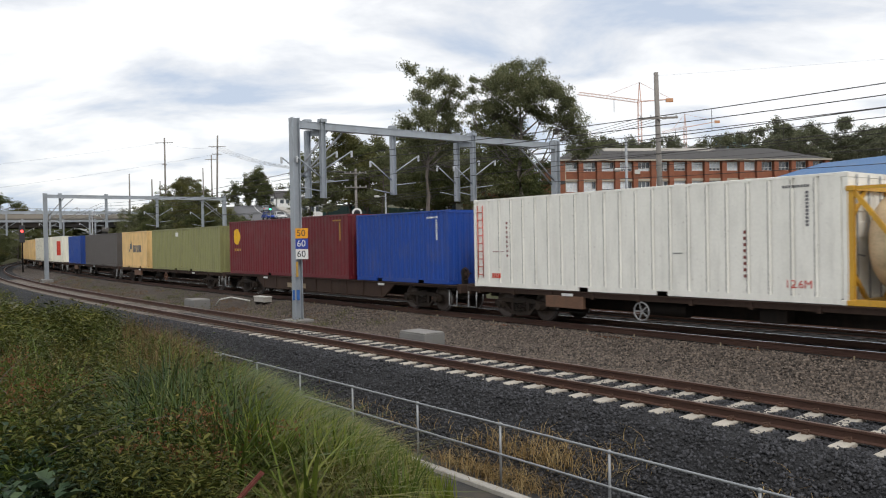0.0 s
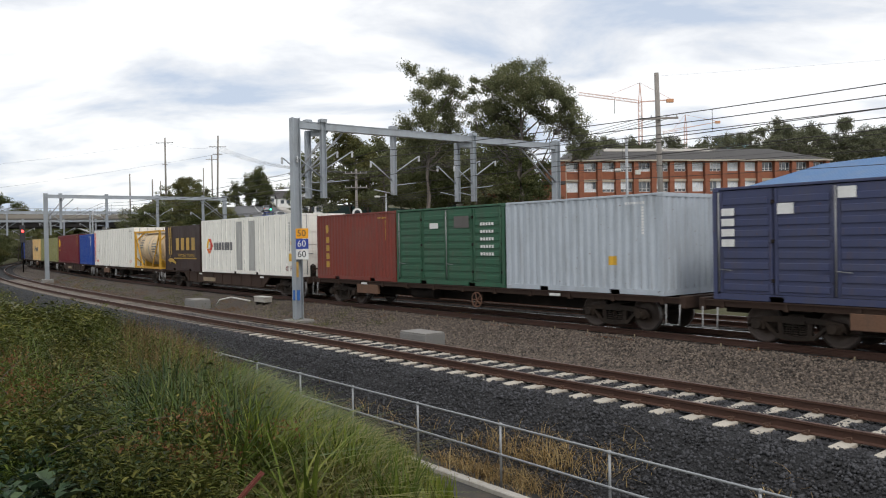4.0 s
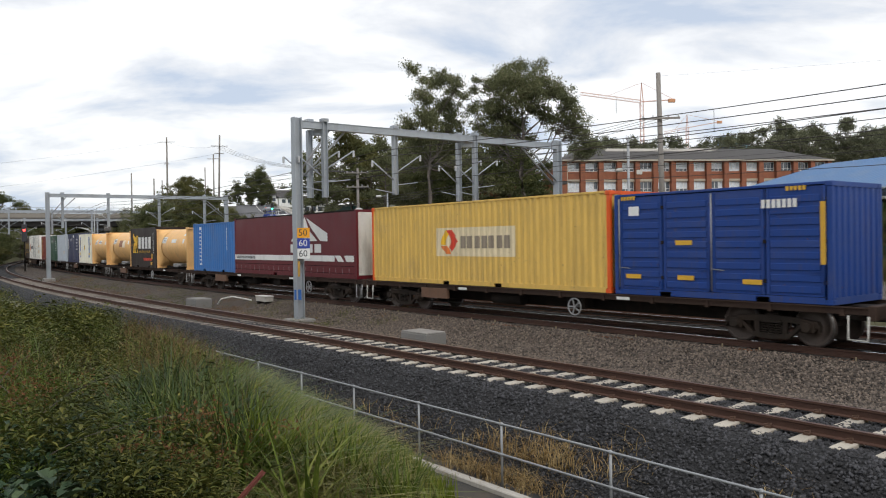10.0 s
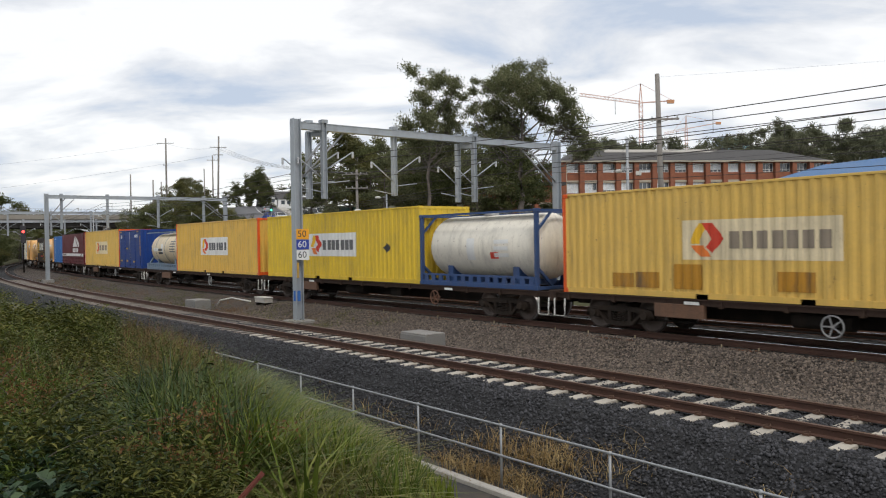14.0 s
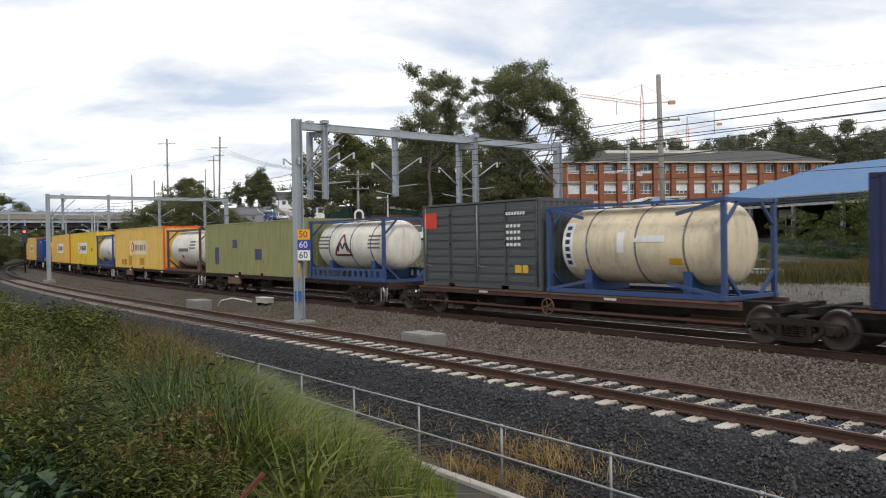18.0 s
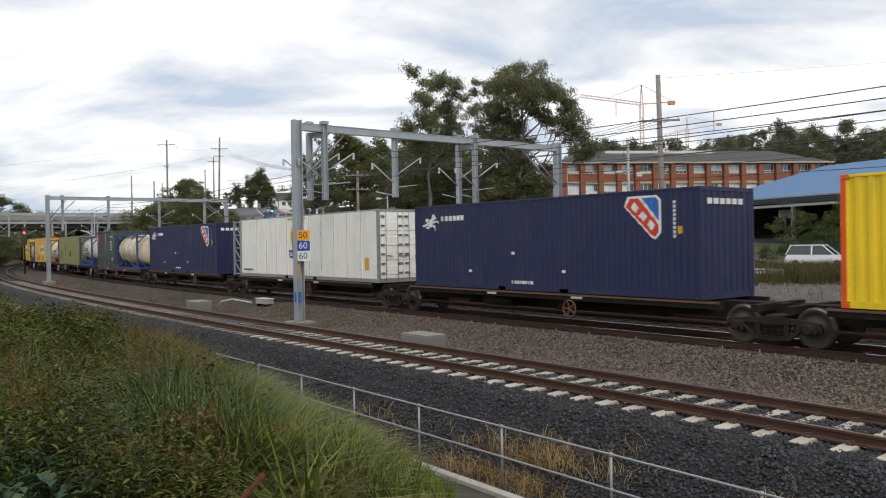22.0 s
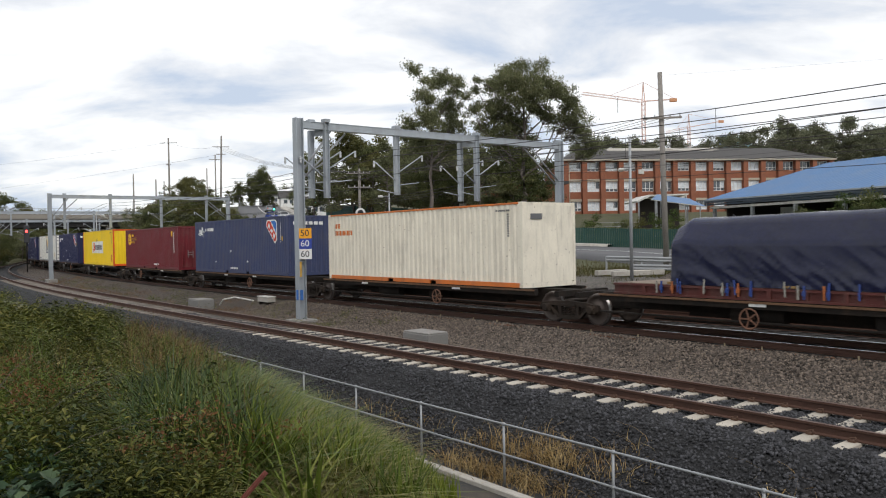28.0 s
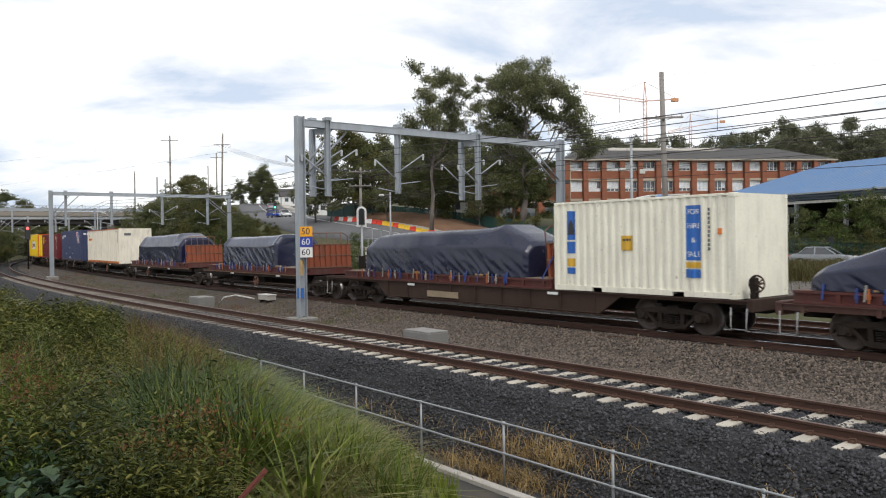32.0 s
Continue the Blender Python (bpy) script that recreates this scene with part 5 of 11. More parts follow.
def build_loads():
    def put(ob, wagon_i, u, L, z=0.0):
        LOADS.append((ob, wagon_i, u - L / 2, z))

    B20, B40, HI = 6.06, 12.19, 2.75
    S = "standing on its wagon"
    # wagon 0
    c, s = container("shipping_container", B40, 2.59, P["beige"], "beige steel shipping container on the train")
    put(c, 0, 122.0, B40)
    c, s = container("shipping_container", B20, 2.59, P["beige"], "short beige steel container on the train")
    put(c, 0, 109.5, B20)
    # wagon 1
    c, s = container("shipping_container", B40, 2.7, P["white2"], "off-white steel container on the train", "ribs", period=0.6)
    put(c, 1, 101.8, B40)
    c, s = container("shipping_container", B20, 2.7, P["white2"], "white container with a red patch")
    s.rect("logo_panel", 2.5, 5.0, 0.7, 2.2, P["red"])
    put(c, 1, 87.6, B20)
    # wagon 2
    c, s = container("shipping_container", B20, 2.59, P["blue0"], "blue short steel container")
    put(c, 2, 76.6, B20)
    c, s = container("shipping_container", B40, 2.59, P["dgrey"], "dark grey steel container")
    put(c, 2, 68.2, B40)
    # wagon 3
    c, s = container("shipping_container", B20, 2.59, P["beige"], "beige short container with a dark mark")
    s.poly("logo_mark", [(1.6, 1.0), (2.3, 2.0), (2.6, 1.2), (2.2, 1.4)], M_GREYINK)
    s.bars("lettering", 2.7, 4.9, 1.1, 1.6, 5, M_GREYINK)
    put(c, 3, 54.2, B20)
    c, s = container("shipping_container", B40, 2.59, P["olive"], "olive green corrugated container")
    s.rect("patch", 4.8, 5.2, 2.1, 2.35, M_SIGNW)
    put(c, 3, 46.9, B40)
    # wagon 4
    c, s = container("shipping_container", B40, HI, P["maroon"], "maroon corrugated container with a yellow disc")
    s.disc("logo_disc", 0.9, 1.95, 0.42, P["amber"])
    s.bars("lettering", 0.5, 1.4, 1.2, 1.32, 6, P["gold"])
    small_print(s, B40, HI, P["gold"])
    put(c, 4, 33.25, B40)
    c, s = container("shipping_container", B20, 2.65, P["blue1"], "bright blue corrugated container")
    small_print(s, B20, 2.65, M_SIGNW)
    put(c, 4, 20.4, B20)
    # wagon 5
    c, s = container("shipping_container", 12.42, 2.9, P["white"], "grimy white panelled container with red lettering", "ribs", "door", 0.55)
    small_print(s, B40, 2.9, M_GREYINK)
    s.text("12.6M", 11.3, 0.42, 0.26, P["red"], label="red lettering")
    s.bars("lettering", 0.9, 1.3, 0.30, 0.46, 4, P["red"])
    s.bars("lettering", 0.95, 1.5, 1.15, 1.18, 5, P["redbrown"])
    s.bars("lettering", 7.95, 8.35, 1.12, 1.14, 1, M_INK)
    for u, v in ((1.6, 1.0), (9.95, 0.55)):
        s.bars("serial_marks", u, u + 0.07, v, v + 1.2, 8, P["redbrown"], upright=True, fill=0.5)
    bm = bmesh.new()
    tube(bm, [(6.0, 1.235, 0.3), (6.0, 1.235, 2.7)], 0.015, 5)
    tube(bm, [(5.75, 1.235, 0.3), (5.75, 1.235, 2.7)], 0.015, 5)
    for k in range(9):
        tube(bm, [(6.0, 1.235, 0.4 + 0.26 * k), (5.75, 1.235, 0.4 + 0.26 * k)], 0.012, 5)
    part("ladder", bm, P["red"], c, "thin red ladder")
    put(c, 5, 12.95, 12.42)
    c, zc, r = tank_frame("tank_container", "grimy cream tank in an ochre steel frame with braces", P["yframe"], P["stained"], diag=True, bands=M_GREYPIPE)
    for u0, u1, a in ((1.1, 1.9, 28), (3.9, 5.0, 14)):
        for k in range(4):
            curved_plate(c, u0, u1, a - 9 * k, a - 9 * k + 4, zc, r, 6.06, M_GREYINK, "lettering")
    curved_plate(c, 4.2, 4.7, -28, -16, zc, r, 6.06, M_SIGNW)
    put(c, 5, 0.55, 6.06)
    # wagon 6
    c, s = container("shipping_container", B20, HI, P["kent"], "dark brown container with gold lettering and wheat mark", "flat")
    s.bars("lettering", 2.0, 5.6, 1.25, 2.0, 4, P["gold"], "large gold lettering blocks", fill=0.6)
    s.text("MOVING & STORAGE", 3.75, 0.92, 0.30, P["gold"], label="gold lettering")
    s.rect("ribbon", 1.6, 5.5, 0.72, 0.78, P["gold"])
    for k in range(9):
        for e in (-1, 1):
            u, v = 1.0 + e * 0.13, 0.95 + 0.19 * k
            s.poly("wheat_ear", [(u, v), (u + e * 0.15, v + 0.1), (u + e * 0.12, v + 0.27), (u - e * 0.04, v + 0.17)], P["gold"])
    s.poly("wheat_stem", [(0.97, 0.4), (1.03, 0.4), (1.03, 2.6), (0.97, 2.6)], P["gold"])
    s.poly("ribbon", [(0.6, 0.62), (1.0, 0.78), (1.5, 0.72), (2.1, 0.5), (2.05, 0.38), (1.4, 0.52), (0.95, 0.5)], P["gold"])
    put(c, 6, -6.85, B20)
    c, s = container("refrigerated_container", B40, 2.95, P["white"], "white refrigerated container with grey repair panels", "ribs", "door", 0.6)
    mark_orange(s, 0.95, 1.55, 0.5, width=4.2, panel=False)
    for u in (5.0, 6.6):
        s.rect("repair_panel", u, u + 0.75, 0.2, 2.75, paint("repair_grey", (168, 168, 164)))
    s.text("40' PLUS", 11.35, 0.35, 0.34, P["redbrown"], label="brown lettering")
    for k in range(9):
        s.poly("arrow_mark", [(11.62, 0.65 + 0.21 * k), (11.72, 0.585 + 0.21 * k), (11.74, 0.63 + 0.21 * k), (11.92, 0.63 + 0.21 * k), (11.92, 0.67 + 0.21 * k), (11.74, 0.67 + 0.21 * k), (11.72, 0.715 + 0.21 * k)], P["redbrown"])
    s.rect("notice", 11.15, 11.5, 0.72, 1.08, M_STICKY)
    s.bars("serial_marks", 11.2, 11.28, 1.2, 2.6, 10, M_GREYINK, upright=True)
    s.rect("notice", 11.36, 11.5, 1.5, 1.66, M_STICKY)
    put(c, 6, -13.2, B40)
    # wagon 7
    c, s = container("shipping_container", B20, HI, P["redbrown"], "red-brown container with gold upright lettering", period=0.24)
    s.bars("lettering", 0.72, 1.05, 0.5, 1.9, 4, P["gold"], "upright gold lettering blocks", upright=True)
    s.disc("logo_mark", 0.85, 2.15, 0.18, P["gold"], sx=0.6)
    small_print(s, B20, HI, P["gold"])
    put(c, 7, -27.1, B20)
    c, s = container("side_door_container", B20, 2.75, P["green"], "green side-opening container with ribbed doors", "louvre")
    s.rect("notice", 2.1, 2.6, 2.0, 2.2, M_SIGNW)
    s.rect("patch", 3.5, 4.3, 2.0, 2.4, P["dgrey"])
    for k in range(5):
        s.bars("lettering", 4.9, 5.6, 1.05 + 0.25 * k, 1.15 + 0.25 * k, 5, M_SIGNW)
    put(c, 7, -33.25, B20)
    c, s = container("shipping_container", B20, 2.75, P["grey"], "pale grey corrugated container")
    s.rect("notice", 4.2, 4.5, 0.8, 1.05, M_STICKY)
    small_print(s, B20, 2.75, M_SIGNW)
    put(c, 7, -39.4, B20)
    # wagon 8
    c, s = container("side_door_container", B20, 2.75, P["dblue"], "slate blue side-opening container with lock bars", "louvre")
    s.rect("notice", 1.7, 2.1, 2.05, 2.3, M_SIGNW)
    s.rect("notice", 3.1, 3.5, 2.35, 2.6, M_SIGNW)
    s.bars("lettering", 0.25, 0.6, 1.3, 2.3, 4, M_SIGNW, upright=True)
    for k in range(4):
        s.bars("lettering", 4.8, 5.5, 1.2 + 0.3 * k, 1.32 + 0.3 * k, 5, M_SIGNW)
    put(c, 8, -46.85, B20)
    hire_box(put, 8, -53.0)
    tan_tank(put, 8, -59.25, 0)
    # wagon 9
    tan_tank(put, 9, -66.5, 1)
    c, s = container("shipping_container", B20, HI, P["kent2"], "dark brown curtain container with a gold winged beast mark", "flat", rails=P["kent2"])
    beast = P["amber"]
    for shape in ([(0.70, 2.43), (0.60, 2.18), (0.67, 2.02), (0.83, 1.90), (0.92, 1.79), (1.21, 1.76), (1.39, 1.85), (1.48, 2.02), (1.27, 2.10), (1.12, 2.16), (0.98, 2.19), (0.83, 2.32)],
                  [(1.44, 2.19), (1.62, 2.26), (1.87, 2.19), (1.82, 2.11), (1.71, 2.10), (1.76, 1.90), (1.73, 1.73), (1.44, 1.69), (1.36, 1.80), (1.54, 1.98), (1.50, 2.08)],
                  [(0.79, 1.65), (0.98, 1.76), (1.39, 1.76), (1.73, 1.73), (1.67, 1.53), (1.39, 1.47), (1.04, 1.52), (0.83, 1.44)],
                  [(1.44, 1.57), (1.71, 1.61), (1.64, 1.33), (1.73, 1.11), (1.85, 1.01), (1.59, 0.99), (1.52, 1.25)],
                  [(1.21, 1.52), (1.44, 1.49), (1.29, 1.25), (1.27, 1.09), (1.39, 0.99), (1.06, 0.99), (1.13, 1.25)],
                  [(0.79, 1.57), (1.06, 1.53), (0.92, 1.33), (0.75, 1.21), (0.83, 1.01), (0.55, 0.99), (0.60, 1.21)],
                  [(0.92, 1.42), (1.10, 1.46), (0.95, 1.21), (1.02, 1.01), (0.81, 0.99), (0.83, 1.21)],
                  [(0.83, 1.65), (0.58, 1.68), (0.44, 1.57), (0.51, 1.47), (0.75, 1.49), (0.73, 1.52), (0.55, 1.51), (0.51, 1.57), (0.60, 1.64), (0.81, 1.62)]):
        s.poly("logo_mark", shape, beast, "gold winged beast shape")
    s.bars("lettering", 1.98, 5.2, 1.3, 2.1, 4, M_SIGNW, "large white lettering blocks", fill=0.72)
    s.text("REMOVALS & STORAGE", 3.42, 1.08, 0.25, M_STICKY, label="amber lettering")
    s.bars("script_marks", 3.2, 5.2, 0.48, 0.66, 7, P["red"], fill=0.85)
    s.rect("notice", 5.05, 5.35, 0.6, 0.95, M_STICKY)
    s.rect("notice", 4.9, 5.25, 0.2, 0.4, M_STICKY)
    s.bars("serial_marks", 5.5, 5.6, 1.0, 2.4, 10, M_SIGNW, upright=True)
    put(c, 9, -72.75, B20)
    tan_tank(put, 9, -79.0, 2)
    # wagon 10
    c, s = container("shipping_container", B20, HI, P["sky"], "mid-blue corrugated container with a white upright panel", period=0.3)
    s.rect("logo_panel", 0.85, 1.22, 0.35, 2.55, M_SIGNW)
    s.bars("lettering", 0.93, 1.14, 0.45, 2.45, 9, P["signblue"], upright=True)
    s.bars("serial_marks", 4.9, 5.0, 1.2, 2.45, 9, M_SIGNW, upright=True)
    put(c, 10, -86.35, B20)
    c, s = container("curtain_sided_container", 12.4, 2.9, P["curtain"], "maroon curtain-sided container with a white triangle mark", "curtain", "flat", rails=P["curtain"], edge=P["curtain"], rear=M_WHITE)
    s.poly("logo_mark", [(6.55, 1.62), (7.95, 2.72), (8.35, 2.1), (9.1, 1.62)], M_SIGNW, "white triangle shape")
    s.poly("logo_mark", [(8.1, 2.68), (10.0, 1.95), (10.0, 1.60), (9.35, 1.62), (8.55, 2.2)], M_SIGNW)
    s.bars("lettering", 6.5, 9.6, 1.10, 1.48, 4, M_SIGNW, "white lettering blocks", fill=0.78)
    s.rect("stripe", 0.05, 10.6, 0.72, 0.98, M_SIGNW)
    s.poly("stripe", [(10.6, 0.98), (10.9, 0.72), (11.4, 0.72), (11.1, 0.98)], M_SIGNW)
    s.poly("stripe", [(11.4, 0.98), (11.6, 0.72), (12.2, 0.72), (12.2, 0.98)], M_SIGNW)
    s.bars("lettering", 0.3, 2.6, 0.78, 0.92, 18, M_GREYINK)
    for k in range(22):
        u = 0.3 + k * 0.55
        s.rect("buckle", u, u + 0.028, 0.20, 0.44, M_GREYPIPE)
    for v in (0.22, 0.52):
        s.rect("hem", 0.1, 12.3, v, v + 0.02, M_UNDER)
    put(c, 10, -92.4, 12.4)
    # wagon 11
    c, s = container("shipping_container", B40, 2.9, P["yfade"], "faded yellow container with orange corner posts", end="corr", period=0.28, edge=M_ORANGEEDGE)
    mark_orange(s, 1.0, 1.55, 4.2, faded=True)
    put(c, 11, -106.0, B40)
    c, s = container("side_door_container", B20, 2.75, P["blueW"], "bright blue side-opening container with ribbed doors", "louvre")
    s.rect("notice", 0.5, 0.85, 2.15, 2.4, M_SIGNW)
    for u, v in ((2.0, 1.35), (2.05, 0.45), (3.9, 0.4), (0.4, 0.45)):
        s.rect("notice", u, u + 0.5, v, v + 0.12, M_STICKY)
    for u in (0.25, 5.0):
        s.bars("warning_stripe", u, u + 0.5, 2.58, 2.68, 5, M_STICKY)
    s.bars("lettering", 4.4, 5.3, 2.2, 2.4, 7, M_SIGNW)
    s.rect("warning_stripe", 5.80, 5.92, 0.9, 2.3, M_STICKY)
    put(c, 11, -118.35, B20)
    # wagon 12
    c, zc, r = tank_frame("tank_container", "cream tank with rusty stains on a blue-grey skirt beam", P["slateframe"], P["tankcream"], H=2.5, r=1.05, end_frames=False, low_skirt=(0.10, 0.42), bands=M_GREYPIPE)
    skirt_ends(c, P["slateframe"], 6.06)
    curved_plate(c, 1.0, 2.0, -8, 4, zc, r, 6.06, M_SIGNW)
    curved_plate(c, 2.5, 2.9, -18, 18, zc, r, 6.06, M_SIGNW)
    for k in range(5):
        curved_plate(c, 4.2, 5.2, 25 - 9 * k, 29 - 9 * k, zc, r, 6.06, M_GREYINK, "lettering")
    for k in range(2):
        curved_plate(c, 2.0, 2.8, -6 - 12 * k, 2 - 12 * k, zc, r, 6.06, M_INK, "lettering")
    put(c, 12, -125.9, 6.06)
    c, s = container("shipping_container", B40, 2.9, P["y2"], "yellow container with orange corner posts", edge=M_ORANGEEDGE)
    mark_orange(s, 1.0, 1.55, 4.1)
    put(c, 12, -132.0, B40)
    # wagon 13
    c, s = container("shipping_container", 12.6, 2.9, P["y3"], "deep yellow container with a small dark diamond")
    mark_orange(s, 1.0, 1.55, 4.1)
    s.poly("diamond_mark", [(10.2, 1.35), (10.45, 1.15), (10.7, 1.35), (10.45, 1.55)], M_INK)
    put(c, 13, -145.35, 12.6)
    c, zc, r = tank_frame("tank_container", "white tank in a bright blue frame", P["tankblue"], P["tankwhite"], H=2.55, r=1.08, low_skirt=(0.10, 0.42), bands=None)
    curved_plate(c, 2.5, 2.9, -25, 15, zc, r, 6.06, M_SIGNW)
    for k in range(3):
        curved_plate(c, 3.9, 4.6, 5 - 12 * k, 12 - 12 * k, zc, r, 6.06, M_SIGNW)
    curved_plate(c, 3.7, 4.1, -22, -10, zc, r, 6.06, P["red"])
    put(c, 13, -157.98, 6.06)
    # wagon 14
    c, s = container("shipping_container", B40, 2.9, P["yfade"], "faded yellow container with rusty scrape marks", edge=M_ORANGEEDGE)
    mark_orange(s, 1.0, 1.55, 4.15, faded=True)
    scr = paint("scrape_brown", (176, 126, 38), 0.9)
    for u0, u1, v0, v1 in ((1.85, 2.62, 0.24, 0.62), (2.66, 3.45, 0.24, 0.66), (3.9, 4.75, 0.24, 0.88), (6.75, 7.65, 0.28, 0.74)):
        s.rect("scrape", u0, u1, v0, v1, scr)
    put(c, 14, -165.1, B40)
    c, zc, r = tank_frame("tank_container", "white tank in a dark brown frame", P["bframe"], P["tankwhite"], r=1.12, bands=None)
    for k in range(3):
        curved_plate(c, 4.0, 5.0, 20 - 10 * k, 25 - 10 * k, zc, r, 6.06, M_GREYINK, "lettering")
    curved_plate(c, 2.0, 3.8, -8, 2, zc, r, 6.06, M_GREYINK, "lettering")
    curved_plate(c, 2.4, 2.8, -30, -20, zc, r, 6.06, P["red"])
    put(c, 14, -178.0, 6.06)
    # wagon 15
    c, s = container("shipping_container", B40, 2.75, P["olive"], "olive green container with blue-grey patches")
    for u0, u1, v0, v1 in ((1.4, 2.0, 0.5, 1.45), (3.8, 4.4, 1.4, 1.85), (6.7, 7.4, 0.8, 1.35)):
        s.rect("patch", u0, u1, v0, v1, P["dblue"])
    put(c, 15, -185.1, B40)
    c, zc, r = tank_frame("tank_container", "white tank with a triangle mark in a blue frame", P["tankblue"], P["tankwhite"], H=2.59, r=1.02, low_skirt=(0.06, 0.52), bands=P["tankblue"])
    curved_plate(c, 1.9, 3.3, -26, -20, zc, r, 6.06, P["maroon"], "logo_mark")
    tri(c, zc, r)
    for u in (0.5, 4.6):
        for k in range(4):
            curved_plate(c, u, u + 0.9, 20 - 9 * k, 24 - 9 * k, zc, r, 6.06, M_GREYINK, "lettering")
    for k in range(5):
        bm = bmesh.new()
        box(bm, 1.6 - k * 0.5, 1.85 - k * 0.5, 1.20, 1.226, 0.2, 0.38)
        part("slot", bm, M_INK, c)
    put(c, 15, -197.6, 6.06)
    # articulated set one: 16 to 20
    c, s = container("side_door_container", B20, 2.9, P["scf"], "charcoal side-opening container with a red panel", "louvre")
    s.rect("logo_panel", 0.1, 0.85, 2.05, 2.6, P["red"])
    for k in range(4):
        s.bars("lettering", 4.5, 5.2, 1.4 + 0.2 * k, 1.5 + 0.2 * k, 4, M_SIGNW)
    s.bars("lettering", 4.5, 5.4, 2.4, 2.5, 7, M_SIGNW)
    s.rect("notice", 4.9, 5.2, 0.55, 0.8, M_STICKY)
    s.rect("notice", 5.25, 5.5, 0.55, 0.8, M_STICKY)
    put(c, 16, -206.3, B20)
    c, zc, r = tank_frame("tank_container", "cream tank with black bands in a blue frame", P["tankblue"], P["tankcream"], r=1.10, diag=False, bands=M_GREYINK, ends_in=0.2)
    curved_plate(c, 0.55, 0.95, -35, 38, zc, r, 6.06, M_SIGNW, "logo_panel")
    for k in range(6):
        curved_plate(c, 0.66, 0.84, -30 + 11 * k, -23 + 11 * k, zc, r, 6.06, P["navy"], "lettering")
    curved_plate(c, 2.6, 2.85, -10, 20, zc, r, 6.06, M_SIGNW)
    curved_plate(c, 3.2, 4.2, 5, 14, zc, r, 6.06, M_SIGNW)
    curved_plate(c, 4.3, 4.7, -28, -18, zc, r, 6.06, M_STICKY)
    braces(c, P["tankblue"])
    put(c, 16, -212.6, 6.06)
    navy_box(put, 17, -222.0, P["navy"], "corr")
    c, s = container("refrigerated_container", 13.2, 2.95, P["white"], "white insulated container with a yellow disc mark and door hardware", "ribs", "door", 1.1, rails=M_GREYPIPE)
    s.disc("logo_disc", 6.3, 1.98, 0.62, P["amber"])
    s.poly("logo_mark", [(5.85, 1.3), (5.85, 2.0), (6.0, 2.35), (6.02, 2.62), (6.12, 2.5), (6.25, 2.45), (6.45, 2.22), (6.36, 2.08), (6.62, 1.85), (6.8, 1.3)], M_INK, "black dog-like shape")
    s.poly("logo_mark", [(5.9, 1.3), (5.9, 1.9), (6.02, 2.2), (6.14, 2.3), (6.2, 2.05), (6.1, 1.7), (6.15, 1.3)], M_GREYPIPE, "grey flank of the dog-like shape")
    s.poly("logo_mark", [(5.55, 1.0), (6.3, 0.86), (7.05, 1.0), (7.05, 1.34), (6.3, 1.26), (5.55, 1.34)], P["navy"])
    s.bars("lettering", 5.62, 6.98, 1.04, 1.24, 9, M_SIGNW, fill=0.6)
    s.rect("notice", 5.4, 7.2, 2.74, 2.83, M_STICKY)
    s.rect("notice", 12.2, 12.5, 0.5, 1.0, M_STICKY)
    s.bars("lettering", 0.4, 1.6, 0.3, 0.4, 9, M_GREYINK)
    rack_end(c, 13.2)
    reefer_doors(c, 13.2)
    put(c, 18, -237.6, 13.2)
    navy_box(put, 19, -253.3, P["navy"], "corr")
    c, s = container("shipping_container", B40, 2.9, P["y5"], "bright yellow container with orange corner posts", "corr", "corr", edge=M_ORANGEEDGE)
    mark_orange(s, 1.0, 1.55, 3.95, width=4.3)
    s.poly("diamond_mark", [(5.85, 2.1), (6.05, 1.9), (6.25, 2.1), (6.05, 2.3)], M_GREYINK)
    small_print(s, B40, 2.9, M_GREYINK)
    s.rect("notice", 11.4, 11.75, 0.35, 0.9, P["orange"])
    put(c, 20, -268.9, B40)
    # articulated set two: 21 to 25
    c, s = container("shipping_container", B40, 2.75, P["maroon"], "maroon corrugated container with a yellow disc", "corr", "corr", period=0.24)
    s.disc("logo_disc", 1.05, 2.05, 0.42, P["amber"])
    s.bars("logo_mark", 0.85, 1.3, 1.85, 2.25, 3, P["maroon"], upright=True, fill=0.45)
    s.text("SPECIALIZED", 2.25, 2.06, 0.22, P["amber"], label="yellow lettering")
    s.text("LEASING", 1.98, 1.84, 0.22, P["amber"], label="yellow lettering")
    s.bars("lettering", 1.65, 2.1, 2.24, 2.4, 4, P["amber"])
    s.bars("lettering", 7.0, 8.2, 0.25, 0.35, 9, M_SIGNW)
    s.disc("logo_disc", 10.9, 2.3, 0.16, P["amber"])
    s.bars("serial_marks", 11.3, 11.38, 1.1, 2.4, 11, M_SIGNW, upright=True)
    rear_door_gear(c, B40)
    put(c, 21, -285.2, B40)
    navy_box(put, 22, -300.6, P["navy3"], "corr")
    c, s = container("shipping_container", B40, 2.75, P["cream"], "cream corrugated container with rusty orange bottom rails", "corr", "flat", rails=P["orange"], edge=P["cream"])
    s.bars("lettering", 0.5, 1.0, 2.15, 2.35, 4, P["orange"])
    s.bars("lettering", 0.5, 1.95, 1.85, 2.05, 10, P["orange"])
    small_print(s, B40, 2.75, M_GREYINK)
    bm = bmesh.new()
    box(bm, -6.115, -6.09, 0.35, 0.85, 2.2, 2.38)
    part("lettering", bm, M_GREYINK, c)
    put(c, 23, -316.7, B40)
    f = flat_rack(12.19, 1)
    put(f, 24, -332.5, 12.19)
